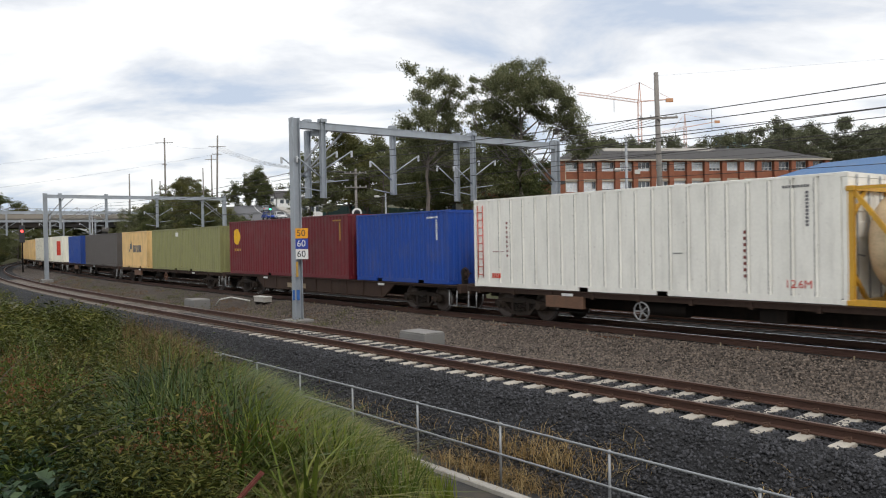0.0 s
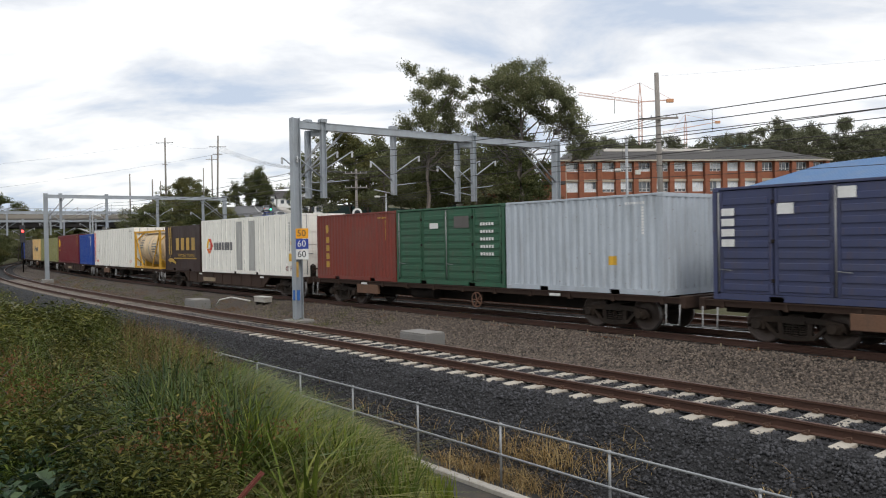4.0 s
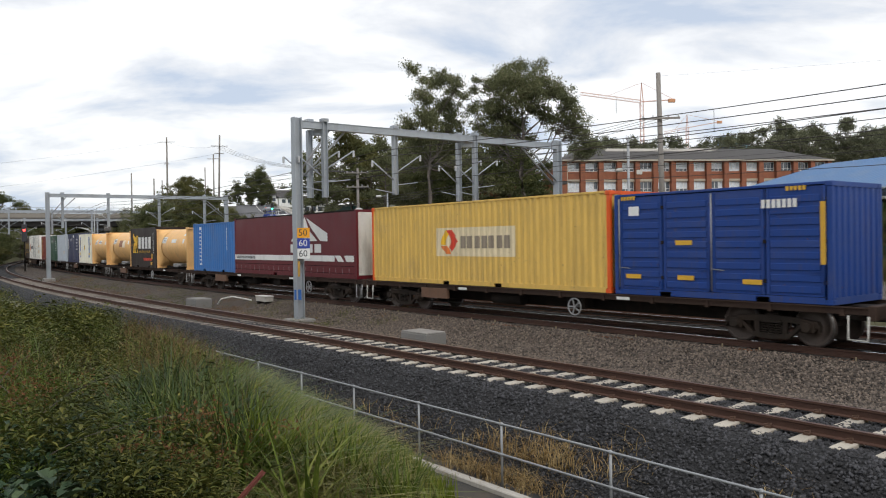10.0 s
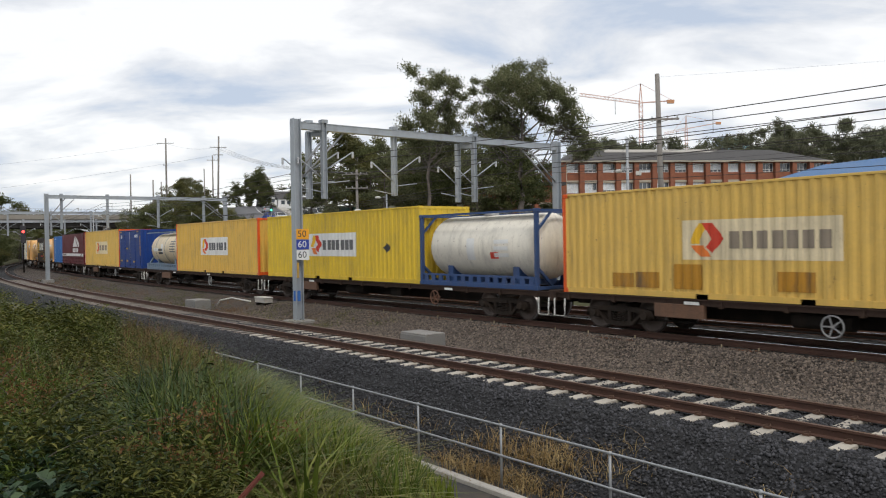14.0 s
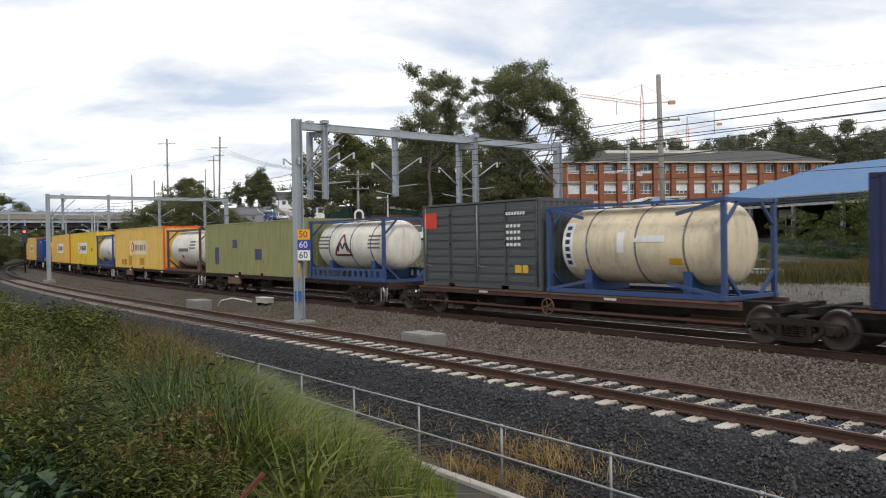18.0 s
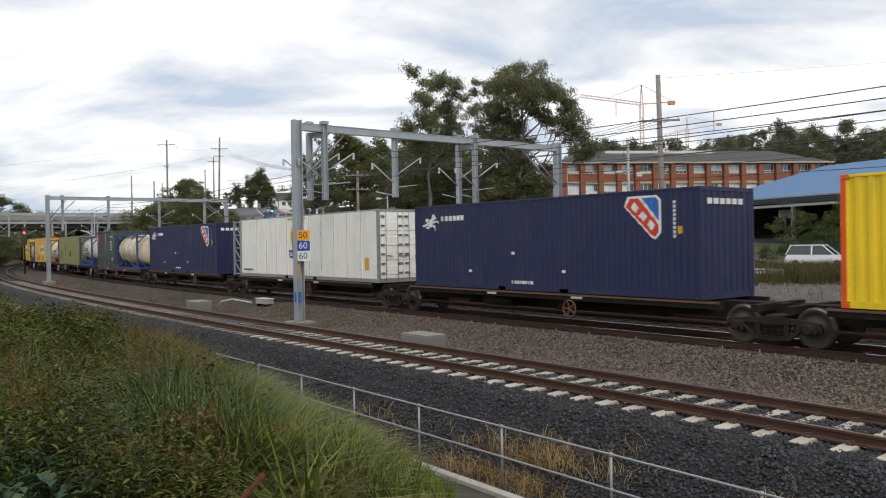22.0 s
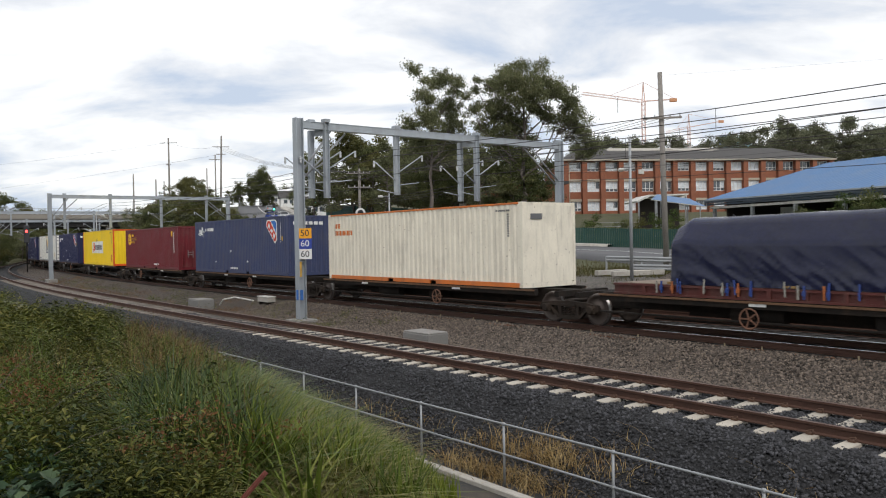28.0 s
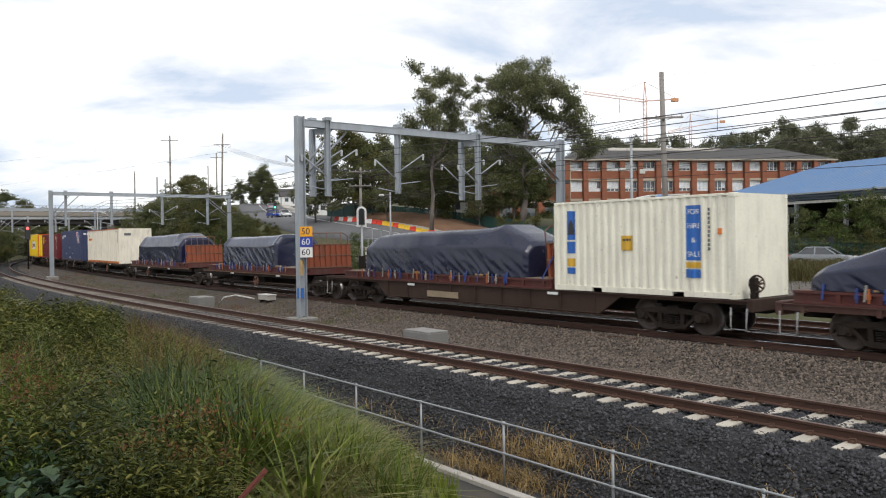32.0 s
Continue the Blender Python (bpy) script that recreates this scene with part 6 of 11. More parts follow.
    put(tarp_load(9.2, 1.8, [(0, 1.42, 1.0, 1.2), (0.012, 1.52, 1.16, 1.3), (0.05, 1.72, 1.18, 1.42), (0.12, 1.72, 1.15, 1.3), (0.5, 1.76, 1.15, 1.3), (0.80, 1.82, 1.13, 1.32), (0.85, 1.86, 1.13, 1.35), (0.90, 1.70, 1.14, 1.4), (0.985, 1.55, 1.18, 1.4), (1, 1.40, 1.05, 1.2)], M_TARP, 3, "black tarpaulin over a long load on a flat rack"), 24, -334.3, 9.2, 0.315)
    f = flat_rack(12.19, 2)
    put(f, 25, -348.5, 12.19)
    put(tarp_load(6.6, 1.6, [(0, 1.40, 1.0, 1.25), (0.012, 1.52, 1.20, 1.45), (0.06, 1.48, 1.15, 1.35), (0.5, 1.50, 1.14, 1.3), (0.80, 1.54, 1.13, 1.3), (0.93, 1.60, 1.15, 1.4), (0.985, 1.58, 1.20, 1.45), (1, 1.42, 1.05, 1.3)], M_TARPGREY, 7, "grey-blue tarpaulin over a load on a flat rack"), 25, -350.8, 6.6, 0.315)
    # wagon 26
    f = flat_rack(12.19, 3)
    put(f, 26, -364.0, 12.19)
    put(tarp_load(9.4, 1.65, [(0, 1.12, 1.0, 1.0), (0.012, 1.24, 1.16, 1.15), (0.06, 1.42, 1.16, 1.2), (0.14, 1.50, 1.15, 1.2), (0.5, 1.55, 1.15, 1.22), (0.78, 1.62, 1.12, 1.24), (0.84, 1.72, 1.1, 1.25), (0.93, 1.40, 1.1, 1.2), (0.985, 1.15, 1.08, 1.05), (1, 1.0, 0.95, 0.9)], M_TARPBLUE, 11, "navy tarpaulin tied over a machine on a flat rack"), 26, -365.6, 9.4, 0.315)
    hire_box(put, 26, -376.35)
    # wagon 27
    f = flat_rack(12.19, 4)
    put(f, 27, -383.75, 12.19)
    put(tarp_load(9.5, 1.6, [(0, 0.4, 1.0, 0.3), (0.03, 0.55, 1.12, 0.45), (0.18, 1.05, 1.15, 0.7), (0.5, 1.5, 1.15, 1.2), (0.84, 1.6, 1.12, 1.2), (0.92, 1.4, 1.08, 1.1), (1, 0.8, 0.9, 0.6)], M_TARPBLUE, 13, "navy tarpaulin over a low machine on a flat rack"), 27, -384.1, 9.5, 0.315)


def rear_door_gear(c, L):
    """Lock rods, handles and plates on a trailing corrugated end."""
    x = -L / 2 - 0.02
    for y in (-0.9, -0.35, 0.35, 0.9):
        bm = bmesh.new()
        tube(bm, [(x, y, 0.12), (x, y, 2.62)], 0.018, 6)
        part("lock_rod", bm, P["maroon"], c)
    for y in (-0.62, 0.3):
        bm = bmesh.new()
        for q in (0, 0.32):
            bar(bm, (x - 0.03, y + q, 0.75), (x - 0.03, y + q, 1.25), 0.03, 0.03)
        for z in (0.95, 1.1):
            bar(bm, (x - 0.03, y, z), (x - 0.03, y + 0.32, z), 0.03, 0.03)
        part("door_handle", bm, M_GREYPIPE, c, "pale lock handle frame")
    for k in range(6):
        boxpart("marking", (x - 0.012, x - 0.004, -0.75 + 0.02 * (k % 2), -0.55, 1.5 + 0.14 * k, 1.57 + 0.14 * k), M_SIGNW, c, b=0.001)
    boxpart("notice", (x - 0.012, x - 0.004, -1.0, -0.82, 0.9, 1.2), M_STICKY, c, b=0.001)


def hire_box(put, i, u):
    c, s = container("shipping_container", 6.06, 2.62, P["white2"], "off-white container with blue upright panels, rust at the corners", end="flat", rails=P["white2"], period=0.27)
    s.rect("logo_panel", 0.5, 0.85, 1.5, 2.35, P["signblue"])
    s.poly("logo_mark", [(0.56, 1.65), (0.58, 1.95), (0.68, 2.1), (0.74, 1.95), (0.8, 1.65)], M_INK, "black dog-like shape")
    s.rect("logo_panel", 0.5, 0.85, 1.1, 1.45, P["signblue"])
    s.rect("logo_panel", 0.5, 0.85, 0.72, 0.95, M_STICKY)
    s.rect("logo_panel", 0.5, 0.85, 0.5, 0.68, P["signblue"])
    s.rect("logo_panel", 4.65, 5.1, 0.95, 2.35, P["signblue"])
    for k, w_ in enumerate(("SALE", "&", "HIRE", "FOR")):
        s.text(w_, 4.875, 1.1 + 0.36 * k, 0.19, M_SIGNW, label="white lettering")
    s.rect("logo_panel", 4.65, 5.1, 0.76, 0.9, M_STICKY)
    s.rect("logo_panel", 4.65, 5.1, 0.5, 0.72, P["signblue"])
    s.rect("notice", 2.55, 2.95, 1.2, 1.6, M_STICKY)
    s.bars("lettering", 2.6, 2.9, 1.45, 1.52, 4, M_INK)
    s.rect("notice", 5.58, 5.7, 1.6, 1.75, P["orange"])
    s.bars("serial_marks", 5.3, 5.37, 1.2, 2.3, 10, M_GREYINK, upright=True)
    put(c, i, u, 6.06)


def tan_tank(put, i, u, k):
    c, zc, r = beam_tank("tank_container", "pale orange tank between square end plates", P["tan"])
    curved_plate(c, 0.8, 1.6, 12, 34, zc, r, 6.06, M_SIGNW)
    for q in range(3):
        curved_plate(c, 0.9, 1.5, 15 + 6 * q, 17 + 6 * q, zc, r, 6.06, M_GREYINK, "lettering")
    if k == 0:
        curved_plate(c, 2.3, 3.4, 14, 28, zc, r, 6.06, M_SIGNW, "logo_panel")
        curved_plate(c, 2.75, 3.3, 17, 24, zc, r, 6.06, P["navy"], "lettering")
        curved_plate(c, 2.4, 2.65, 16, 26, zc, r, 6.06, P["signblue"], "logo_mark")
    elif k == 1:
        curved_plate(c, 2.5, 3.4, 0, 26, zc, r, 6.06, paint("tank_rust_patch", (150, 100, 70)), "patch")
        curved_plate(c, 3.4, 4.1, -2, 26, zc, r, 6.06, paint("tank_pale_patch", (240, 222, 196)), "patch")
    else:
        curved_plate(c, 2.7, 3.6, 12, 24, zc, r, 6.06, M_SIGNW)
    curved_plate(c, 4.6, 5.3, 36, 44, zc, r, 6.06, M_SIGNW)
    curved_plate(c, 4.85, 5.15, 10, 24, zc, r, 6.06, M_SIGNW)
    put(c, i, u, 6.06)


def navy_box(put, i, u, material, side):
    c, s = container("shipping_container", 12.19, 2.9, material, "navy blue container with white horse-like mark" if material is P["navy"] else "faded navy container with white horse-like mark", side, "corr", period=0.2, depth=0.025)
    s.shapes("logo_mark", [
        [(0.42, 2.18), (0.58, 2.14), (0.74, 2.18), (0.86, 2.28), (0.84, 2.42), (0.72, 2.46), (0.62, 2.38), (0.68, 2.30), (0.76, 2.34), (0.72, 2.26), (0.58, 2.24)],
        [(0.78, 2.16), (0.96, 2.12), (1.08, 2.22), (1.12, 2.38), (1.02, 2.46), (0.90, 2.40), (0.86, 2.26)],
        [(1.0, 2.40), (1.12, 2.36), (1.22, 2.42), (1.30, 2.40), (1.30, 2.46), (1.20, 2.54), (1.10, 2.60), (1.02, 2.52)],
        [(1.08, 2.26), (1.34, 2.30), (1.42, 2.22), (1.46, 2.24), (1.38, 2.36), (1.12, 2.34)],
        [(1.0, 2.16), (1.14, 2.12), (1.2, 1.98), (1.25, 2.0), (1.2, 2.18), (1.06, 2.24)],
        [(0.64, 2.12), (0.8, 2.06), (0.9, 2.10), (0.78, 2.15)]], M_SIGNW, "white horse-like shape")
    s.bars("lettering", 1.55, 2.9, 2.33, 2.5, 6, M_SIGNW, "white lettering blocks")
    s.poly("logo_panel", [(9.75, 2.48), (9.9, 2.74), (10.85, 2.74), (10.98, 2.6), (10.98, 1.75), (10.8, 1.55), (10.66, 1.62)], M_SIGNW)
    s.poly("logo_panel", [(9.83, 2.46), (9.95, 2.68), (10.25, 2.68), (10.9, 1.95), (10.9, 1.74), (10.79, 1.63), (10.68, 1.68)], P["red"])
    s.poly("logo_panel", [(10.36, 2.68), (10.83, 2.68), (10.91, 2.58), (10.91, 2.06)], P["signblue"])
    s.shapes("lettering", [[(10.0 + 0.26 * k, 2.44 - 0.24 * k), (10.12 + 0.26 * k, 2.58 - 0.24 * k), (10.28 + 0.26 * k, 2.42 - 0.24 * k), (10.16 + 0.26 * k, 2.28 - 0.24 * k)] for k in range(3)], M_SIGNW)
    s.bars("serial_marks", 11.35, 11.45, 1.6, 2.6, 9, M_SIGNW, upright=True)
    s.rect("notice", 11.5, 11.65, 1.7, 1.9, M_STICKY)
    s.bars("lettering", 5.2, 6.2, 0.22, 0.32, 8, M_SIGNW)
    for u_, v in ((3.1, 0.55), (5.2, 1.15), (7.4, 0.6)):
        s.rect("scuff", u_, u_ + 0.16, v, v + 0.09, M_SIGNW)
    bm = bmesh.new()
    for k in range(6):
        box(bm, -6.12, -6.10, 0.75 - 0.28 * k, 0.95 - 0.28 * k, 2.45, 2.6)
    part("lettering", bm, M_SIGNW, c)
    put(c, i, u, 12.19)


def skirt_ends(c, material, L):
    for e in (-1, 1):
        bm = bmesh.new()
        x = e * (L / 2 - 0.08)
        box(bm, x - 0.08, x + 0.08, -1.2, 1.2, 0.0, 0.42)
        for ey in (-1, 1):
            bar(bm, (x, ey * 1.0, 0.4), (x - e * 0.5, ey * 0.8, 0.95), 0.12, 0.1)
        part("end_frame", bm, material, c)


def braces(c, material):
    for e in (-1, 1):
        bm = bmesh.new()
        bar(bm, (e * 2.95, 1.17, 2.5), (e * 1.6, 1.17, 2.2), 0.09, 0.07, (0, 1, 0))
        bar(bm, (e * 2.95, 1.17, 0.1), (e * 1.3, 1.17, 0.4), 0.09, 0.07, (0, 1, 0))
        part("brace", bm, material, c)


def tri(c, zc, r):
    """A triangle and a zigzag that follow the shell."""
    def strip(pts, material, w):
        bm = bmesh.new()
        for (u0, a0), (u1, a1) in zip(pts, pts[1:]):
            n = 5
            row = []
            for i in range(n + 1):
                u, a = u0 + (u1 - u0) * i / n, a0 + (a1 - a0) * i / n
                q = []
                for du, da in ((-w, 0), (w, 0)) if abs(a1 - a0) > 6 else ((0, -w * 50), (0, w * 50)):
                    t = math.radians(a + da)
                    q.append(bm.verts.new((3.03 - u - du, (r + 0.012) * math.cos(t), zc + (r + 0.012) * math.sin(t))))
                row.append(q)
            for p, q in zip(row, row[1:]):
                bm.faces.new((p[0], p[1], q[1], q[0]))
        part("logo_mark", bm, material, c)
    strip([(1.9, -24), (2.6, 28), (3.3, -24)], P["maroon"], 0.07)
    strip([(2.2, -14), (2.4, 8), (2.6, -8), (2.8, 8), (3.0, -14)], P["navy"], 0.06)


def rack_end(c, L):
    """Open steel rack on the leading end."""
    bm = bmesh.new()
    for ey in (-1, 1):
        for x in (L / 2 + 0.1, L / 2 + 0.95):
            bar(bm, (x, ey * 1.15, 0), (x, ey * 1.15, 2.9), 0.09, 0.09)
        for k in range(5):
            z = 0.1 + 0.68 * k
            bar(bm, (L / 2 + 0.1, ey * 1.15, z), (L / 2 + 0.95, ey * 1.15, z), 0.06, 0.06)
            if k < 4:
                bar(bm, (L / 2 + 0.1, ey * 1.15, z), (L / 2 + 0.95, ey * 1.15, z + 0.68), 0.04, 0.04)
    part("generator_rack", bm, M_GREYPIPE, c, "open grey steel rack")


def reefer_doors(c, L):
    for k in range(7):
        z = 0.35 + 0.38 * k
        for y in (-1.0, -0.15, 0.15, 1.0):
            boxpart("hinge", (-L / 2 - 0.035, -L / 2 - 0.003, y - 0.09, y + 0.09, z, z + 0.07), M_GREYINK, c, b=0.004)


WAGON_SPEC = [  # kind, u of the leading end, length
    ("skel", 122.6, 19.6), ("skel", 102.3, 21.4), ("skel", 77.1, 21.6), ("skel", 54.7, 20.4), ("belly", 33.8, 20.0),
    ("skel", 13.3, 19.3), ("belly", -6.4, 19.7), ("skel", -26.7, 19.3), ("skel", -46.5, 19.3), ("skel", -66.1, 19.5),
    ("skel", -86.0, 19.3), ("skel", -105.6, 19.6), ("skel", -125.5, 19.2), ("skel", -145.0, 19.6), ("skel", -164.7, 19.8),
    ("skel", -184.7, 19.3), ("plat", -204.7, 15.6), ("plat", -220.3, 15.6), ("plat", -235.9, 15.65), ("plat", -251.55, 15.7),
    ("plat", -267.25, 15.6), ("plat", -283.55, 15.6), ("plat", -299.15, 15.7), ("plat", -314.85, 15.8), ("plat", -330.65, 15.8),
    ("plat", -346.45, 15.2), ("belly", -362.6, 20.15), ("skel", -383.4, 19.6),
]
WAGONS = []
WHEEL_AT = {5: 2.4, 10: -4.95, 11: -1.4, 12: -2.4, 14: 1.5}       # brake wheels that are painted pale
WHEEL_SHIFT = {13: -2.1, 16: -2.5, 18: -3.0, 20: -1.5, 25: -2.8}


def build_wagons():
    for i, (kind, u, L) in enumerate(WAGON_SPEC):
        sill = M_REDSILL if i in (16, 27) else (M_UNDER if kind == "plat" else None)
        w = wagon(kind, L, 11 if i in (16, 21) else 20 + i, sill, i in (11, 12, 13, 14), WHEEL_AT.get(i), WHEEL_SHIFT.get(i, 0.0))
        WAGONS.append((w, u - L / 2, L))


SPEEDS = [(0, 12.78), (4, 12.6), (7.7, 12.38), (12.8, 12.14), (18, 11.98), (20.7, 11.83), (24, 11.68), (28.5, 11.55), (32, 11.5)]


def travelled(t):
    """Metres the train has gone by t."""
    out = 0.0
    for (a, va), (b, vb) in zip(SPEEDS, SPEEDS[1:]):
        e = min(t, b)
        if e > a:
            out += (e - a) * (va + (va + (vb - va) * (e - a) / (b - a))) / 2
    return out


def wagon_pose(u, L, t):
    s, k = u + travelled(t), L / 2 - 2.0
    (xa, ya, _), (xb, yb, _) = line(s + k, D2), line(s - k, D2)
    return pose(float(xa + xb) / 2, float(ya + yb) / 2, Z2, 0, 0, math.degrees(math.atan2(ya - yb, xa - xb)))


KEY_TIMES = [0.8 * k for k in range(41)]


def road_pose(a):
    """A place on the road's far lane, metres from its lower end, heading down."""
    q = np.array(ROADP)
    m = np.concatenate([[0], np.cumsum(np.hypot(*np.diff(q, axis=0).T))])
    a = min(max(a, 1.0), m[-1] - 1.0)
    x, y = (float(np.interp(a, m, q[:, i])) for i in (0, 1))
    x1, y1 = (float(np.interp(a - 1.0, m, q[:, i])) for i in (0, 1))
    dx, dy = x1 - x, y1 - y
    k = math.hypot(dx, dy)
    x, y = x - dy / k * 1.2, y + dx / k * 1.2
    return pose(x, y, float(height(x, y)[0]) + 0.1, 0, 0, math.degrees(math.atan2(dy, dx)))


def motions():
    # two cars roll down the road past the school, ten metres a second
    for ob, t0 in ((WAGON_CAR, 22.0), (SEDAN, 32.0)):
        walk(ob, [(t, road_pose(39.7 + 10.0 * (t0 - t))) for t in range(0, 33)])
    for w, u, L in WAGONS:
        walk(w, [(t, wagon_pose(u, L, t)) for t in KEY_TIMES])
    for ob, i, u, z in LOADS:
        _, uw, L = WAGONS[i]
        shift = Matrix.Translation((u - uw, 0, DECK - Z2 + z))
        walk(ob, [(t, wagon_pose(uw, L, t) @ shift) for t in KEY_TIMES])


build_loads()
build_wagons()

# ---- plants ----
def leafy(name, stops, rough=0.6, big=0.3, spec=0.12, thin=0.35):
    """Foliage whose colour differs from leaf to leaf along the stops, with larger patches."""
    m = bpy.data.materials.new(name)
    m.use_nodes = True
    n, l = m.node_tree.nodes, m.node_tree.links
    bs = n["Principled BSDF"]
    bs.inputs["Roughness"].default_value = rough
    bs.inputs["Specular IOR Level"].default_value = spec
    geo = n.new("ShaderNodeNewGeometry")
    tc = n.new("ShaderNodeTexCoord")
    nz = n.new("ShaderNodeTexNoise")
    nz.inputs["Scale"].default_value, nz.inputs["Detail"].default_value = big, 3
    l.new(tc.outputs["Object"], nz.inputs["Vector"])
    mr = n.new("ShaderNodeMapRange")
    mr.inputs["From Min"].default_value, mr.inputs["From Max"].default_value = 0.3, 0.7
    l.new(nz.outputs["Fac"], mr.inputs["Value"])
    mx = n.new("ShaderNodeMix")
    mx.inputs["Factor"].default_value = 0.5
    l.new(geo.outputs["Random Per Island"], mx.inputs["A"])
    l.new(mr.outputs[0], mx.inputs["B"])
    rp = n.new("ShaderNodeValToRGB")
    e = rp.color_ramp.elements
    e[0].position, e[0].color = stops[0][0], (*stops[0][1], 1)
    e[1].position, e[1].color = stops[-1][0], (*stops[-1][1], 1)
    for p_, c_ in stops[1:-1]:
        q = e.new(p_)
        q.color = (*c_, 1)
    l.new(mx.outputs["Result"], rp.inputs[0])
    l.new(rp.outputs[0], bs.inputs["Base Color"])
    tr = n.new("ShaderNodeBsdfTranslucent")
    l.new(rp.outputs[0], tr.inputs["Color"])
    ms = n.new("ShaderNodeMixShader")
    ms.inputs[0].default_value = thin
    l.new(bs.outputs[0], ms.inputs[1])
    l.new(tr.outputs[0], ms.inputs[2])
    l.new(ms.outputs[0], n["Material Output"].inputs["Surface"])
    return m


M_GUM = leafy("gum_leaves", [(0.12, (0.075, 0.084, 0.046)), (0.5, (0.150, 0.160, 0.080)), (0.85, (0.250, 0.250, 0.135))], big=0.3, thin=0.42)
# ridge gums: distance haze is mixed into these leaf colours
M_HAZEGUM = leafy("hazed_gum_leaves", [(0.12, (0.085, 0.092, 0.060)), (0.5, (0.150, 0.158, 0.095)), (0.85, (0.220, 0.220, 0.140))], big=0.3)
M_DARKLEAF = leafy("dark_leaves", [(0.12, (0.046, 0.058, 0.026)), (0.5, (0.100, 0.115, 0.045)), (0.85, (0.185, 0.185, 0.075))], big=0.3)
M_OLIVE = leafy("olive_leaves", [(0.12, (0.057, 0.057, 0.021)), (0.5, (0.109, 0.109, 0.037)), (0.85, (0.178, 0.161, 0.063))], big=0.3)
M_FRESHLEAF = leafy("fresh_leaves", [(0.12, (0.037, 0.055, 0.017)), (0.5, (0.084, 0.116, 0.035)), (0.85, (0.167, 0.189, 0.058))], big=0.5)
M_WEED = leafy("weed_leaves", [(0.12, (0.016, 0.022, 0.008)), (0.42, (0.058, 0.074, 0.020)), (0.65, (0.130, 0.130, 0.034)), (0.88, (0.215, 0.200, 0.052))], 0.5, 0.9, 0.12, 0.15)
M_BROADLEAF = leafy("broad_leaves", [(0.1, (0.013, 0.028, 0.015)), (0.6, (0.036, 0.064, 0.032)), (0.9, (0.085, 0.120, 0.060))], 0.4, 1.5, thin=0.15)
M_FRESHWEED = leafy("fresh_weed", [(0.12, (0.018, 0.025, 0.007)), (0.45, (0.068, 0.078, 0.018)), (0.85, (0.180, 0.164, 0.041))], 0.5, 1.0, thin=0.2)
M_RUSTLEAF = leafy("dry_weed", [(0.1, (0.085, 0.038, 0.018)), (0.6, (0.190, 0.088, 0.042)), (0.9, (0.270, 0.160, 0.070))], big=2.0)
M_GRASS = leafy("long_grass", [(0.15, (0.022, 0.034, 0.007)), (0.42, (0.070, 0.104, 0.017)), (0.68, (0.135, 0.170, 0.030)), (0.92, (0.250, 0.235, 0.070))], 0.42, 0.8, thin=0.25)
M_SHOOT = leafy("fresh_grass", [(0.12, (0.050, 0.075, 0.010)), (0.5, (0.135, 0.175, 0.024)), (0.88, (0.265, 0.265, 0.055))], 0.42, 0.8, thin=0.3)
M_BLEACHED = leafy("bleached_grass", [(0.12, (0.080, 0.076, 0.024)), (0.5, (0.190, 0.175, 0.062)), (0.88, (0.360, 0.315, 0.140))], 0.5, 1.2, thin=0.2)
M_REED = leafy("dark_grass", [(0.15, (0.010, 0.022, 0.010)), (0.5, (0.036, 0.064, 0.016)), (0.85, (0.110, 0.130, 0.036))], 0.42, 0.8, spec=0.2, thin=0.15)
M_STRAW = leafy("dry_grass", [(0.1, (0.160, 0.095, 0.040)), (0.5, (0.330, 0.225, 0.095)), (0.9, (0.480, 0.370, 0.190))], big=2.0, thin=0.2)
M_STALK = leafy("brown_stalks", [(0.1, (0.075, 0.042, 0.022)), (0.5, (0.165, 0.098, 0.050)), (0.9, (0.270, 0.180, 0.095))], big=2.0, thin=0.15)
M_YARDGRASS = leafy("yard_grass", [(0.1, (0.046, 0.041, 0.016)), (0.45, (0.098, 0.081, 0.034)), (0.7, (0.075, 0.081, 0.028)), (0.92, (0.190, 0.138, 0.069))], 0.7, 0.25)
M_BARK = mat("gum_bark", (0.13, 0.11, 0.095), 0.9, 0, 0.35, 0.8, 8, 0.4, dirt=(0.06, 0.045, 0.035), dirt_amt=0.8, dirt_scale=(1, 1, 0.2))
M_DARKBARK = mat("dark_bark", (0.06, 0.048, 0.04), 0.9, 0, 0.3, 1, 10, 0.4)


def quads(name, V, F, material):
    """A mesh from arrays of vertices and four-cornered faces."""
    me = bpy.data.meshes.new(name)
    me.vertices.add(len(V))
    me.vertices.foreach_set("co", np.ascontiguousarray(V, dtype=np.float32).ravel())
    me.loops.add(F.size)
    me.loops.foreach_set("vertex_index", np.ascontiguousarray(F, dtype=np.int32).ravel())
    me.polygons.add(len(F))
    me.polygons.foreach_set("loop_start", np.arange(0, F.size, 4, dtype=np.int32))
    me.update(calc_edges=True)
    me.materials.append(material)
    return me


def leaf_quads(C, size, rng, aspect=0.45, droop=0.3):
    """A pointed leaf at each centre."""
    n = len(C)
    a = rng.normal(size=(n, 3))
    a[:, 2] -= droop
    a /= np.linalg.norm(a, axis=1)[:, None]
    b = np.cross(a, rng.normal(size=(n, 3)))
    b /= np.linalg.norm(b, axis=1)[:, None] + 1e-9
    s = (size * rng.uniform(0.6, 1.3, n))[:, None]
    V = np.stack([C - a * s * 0.5, C + b * s * aspect * 0.5, C + a * s * 0.5, C - b * s * aspect * 0.5], 1).reshape(-1, 3)
    return V, np.arange(4 * n).reshape(n, 4)


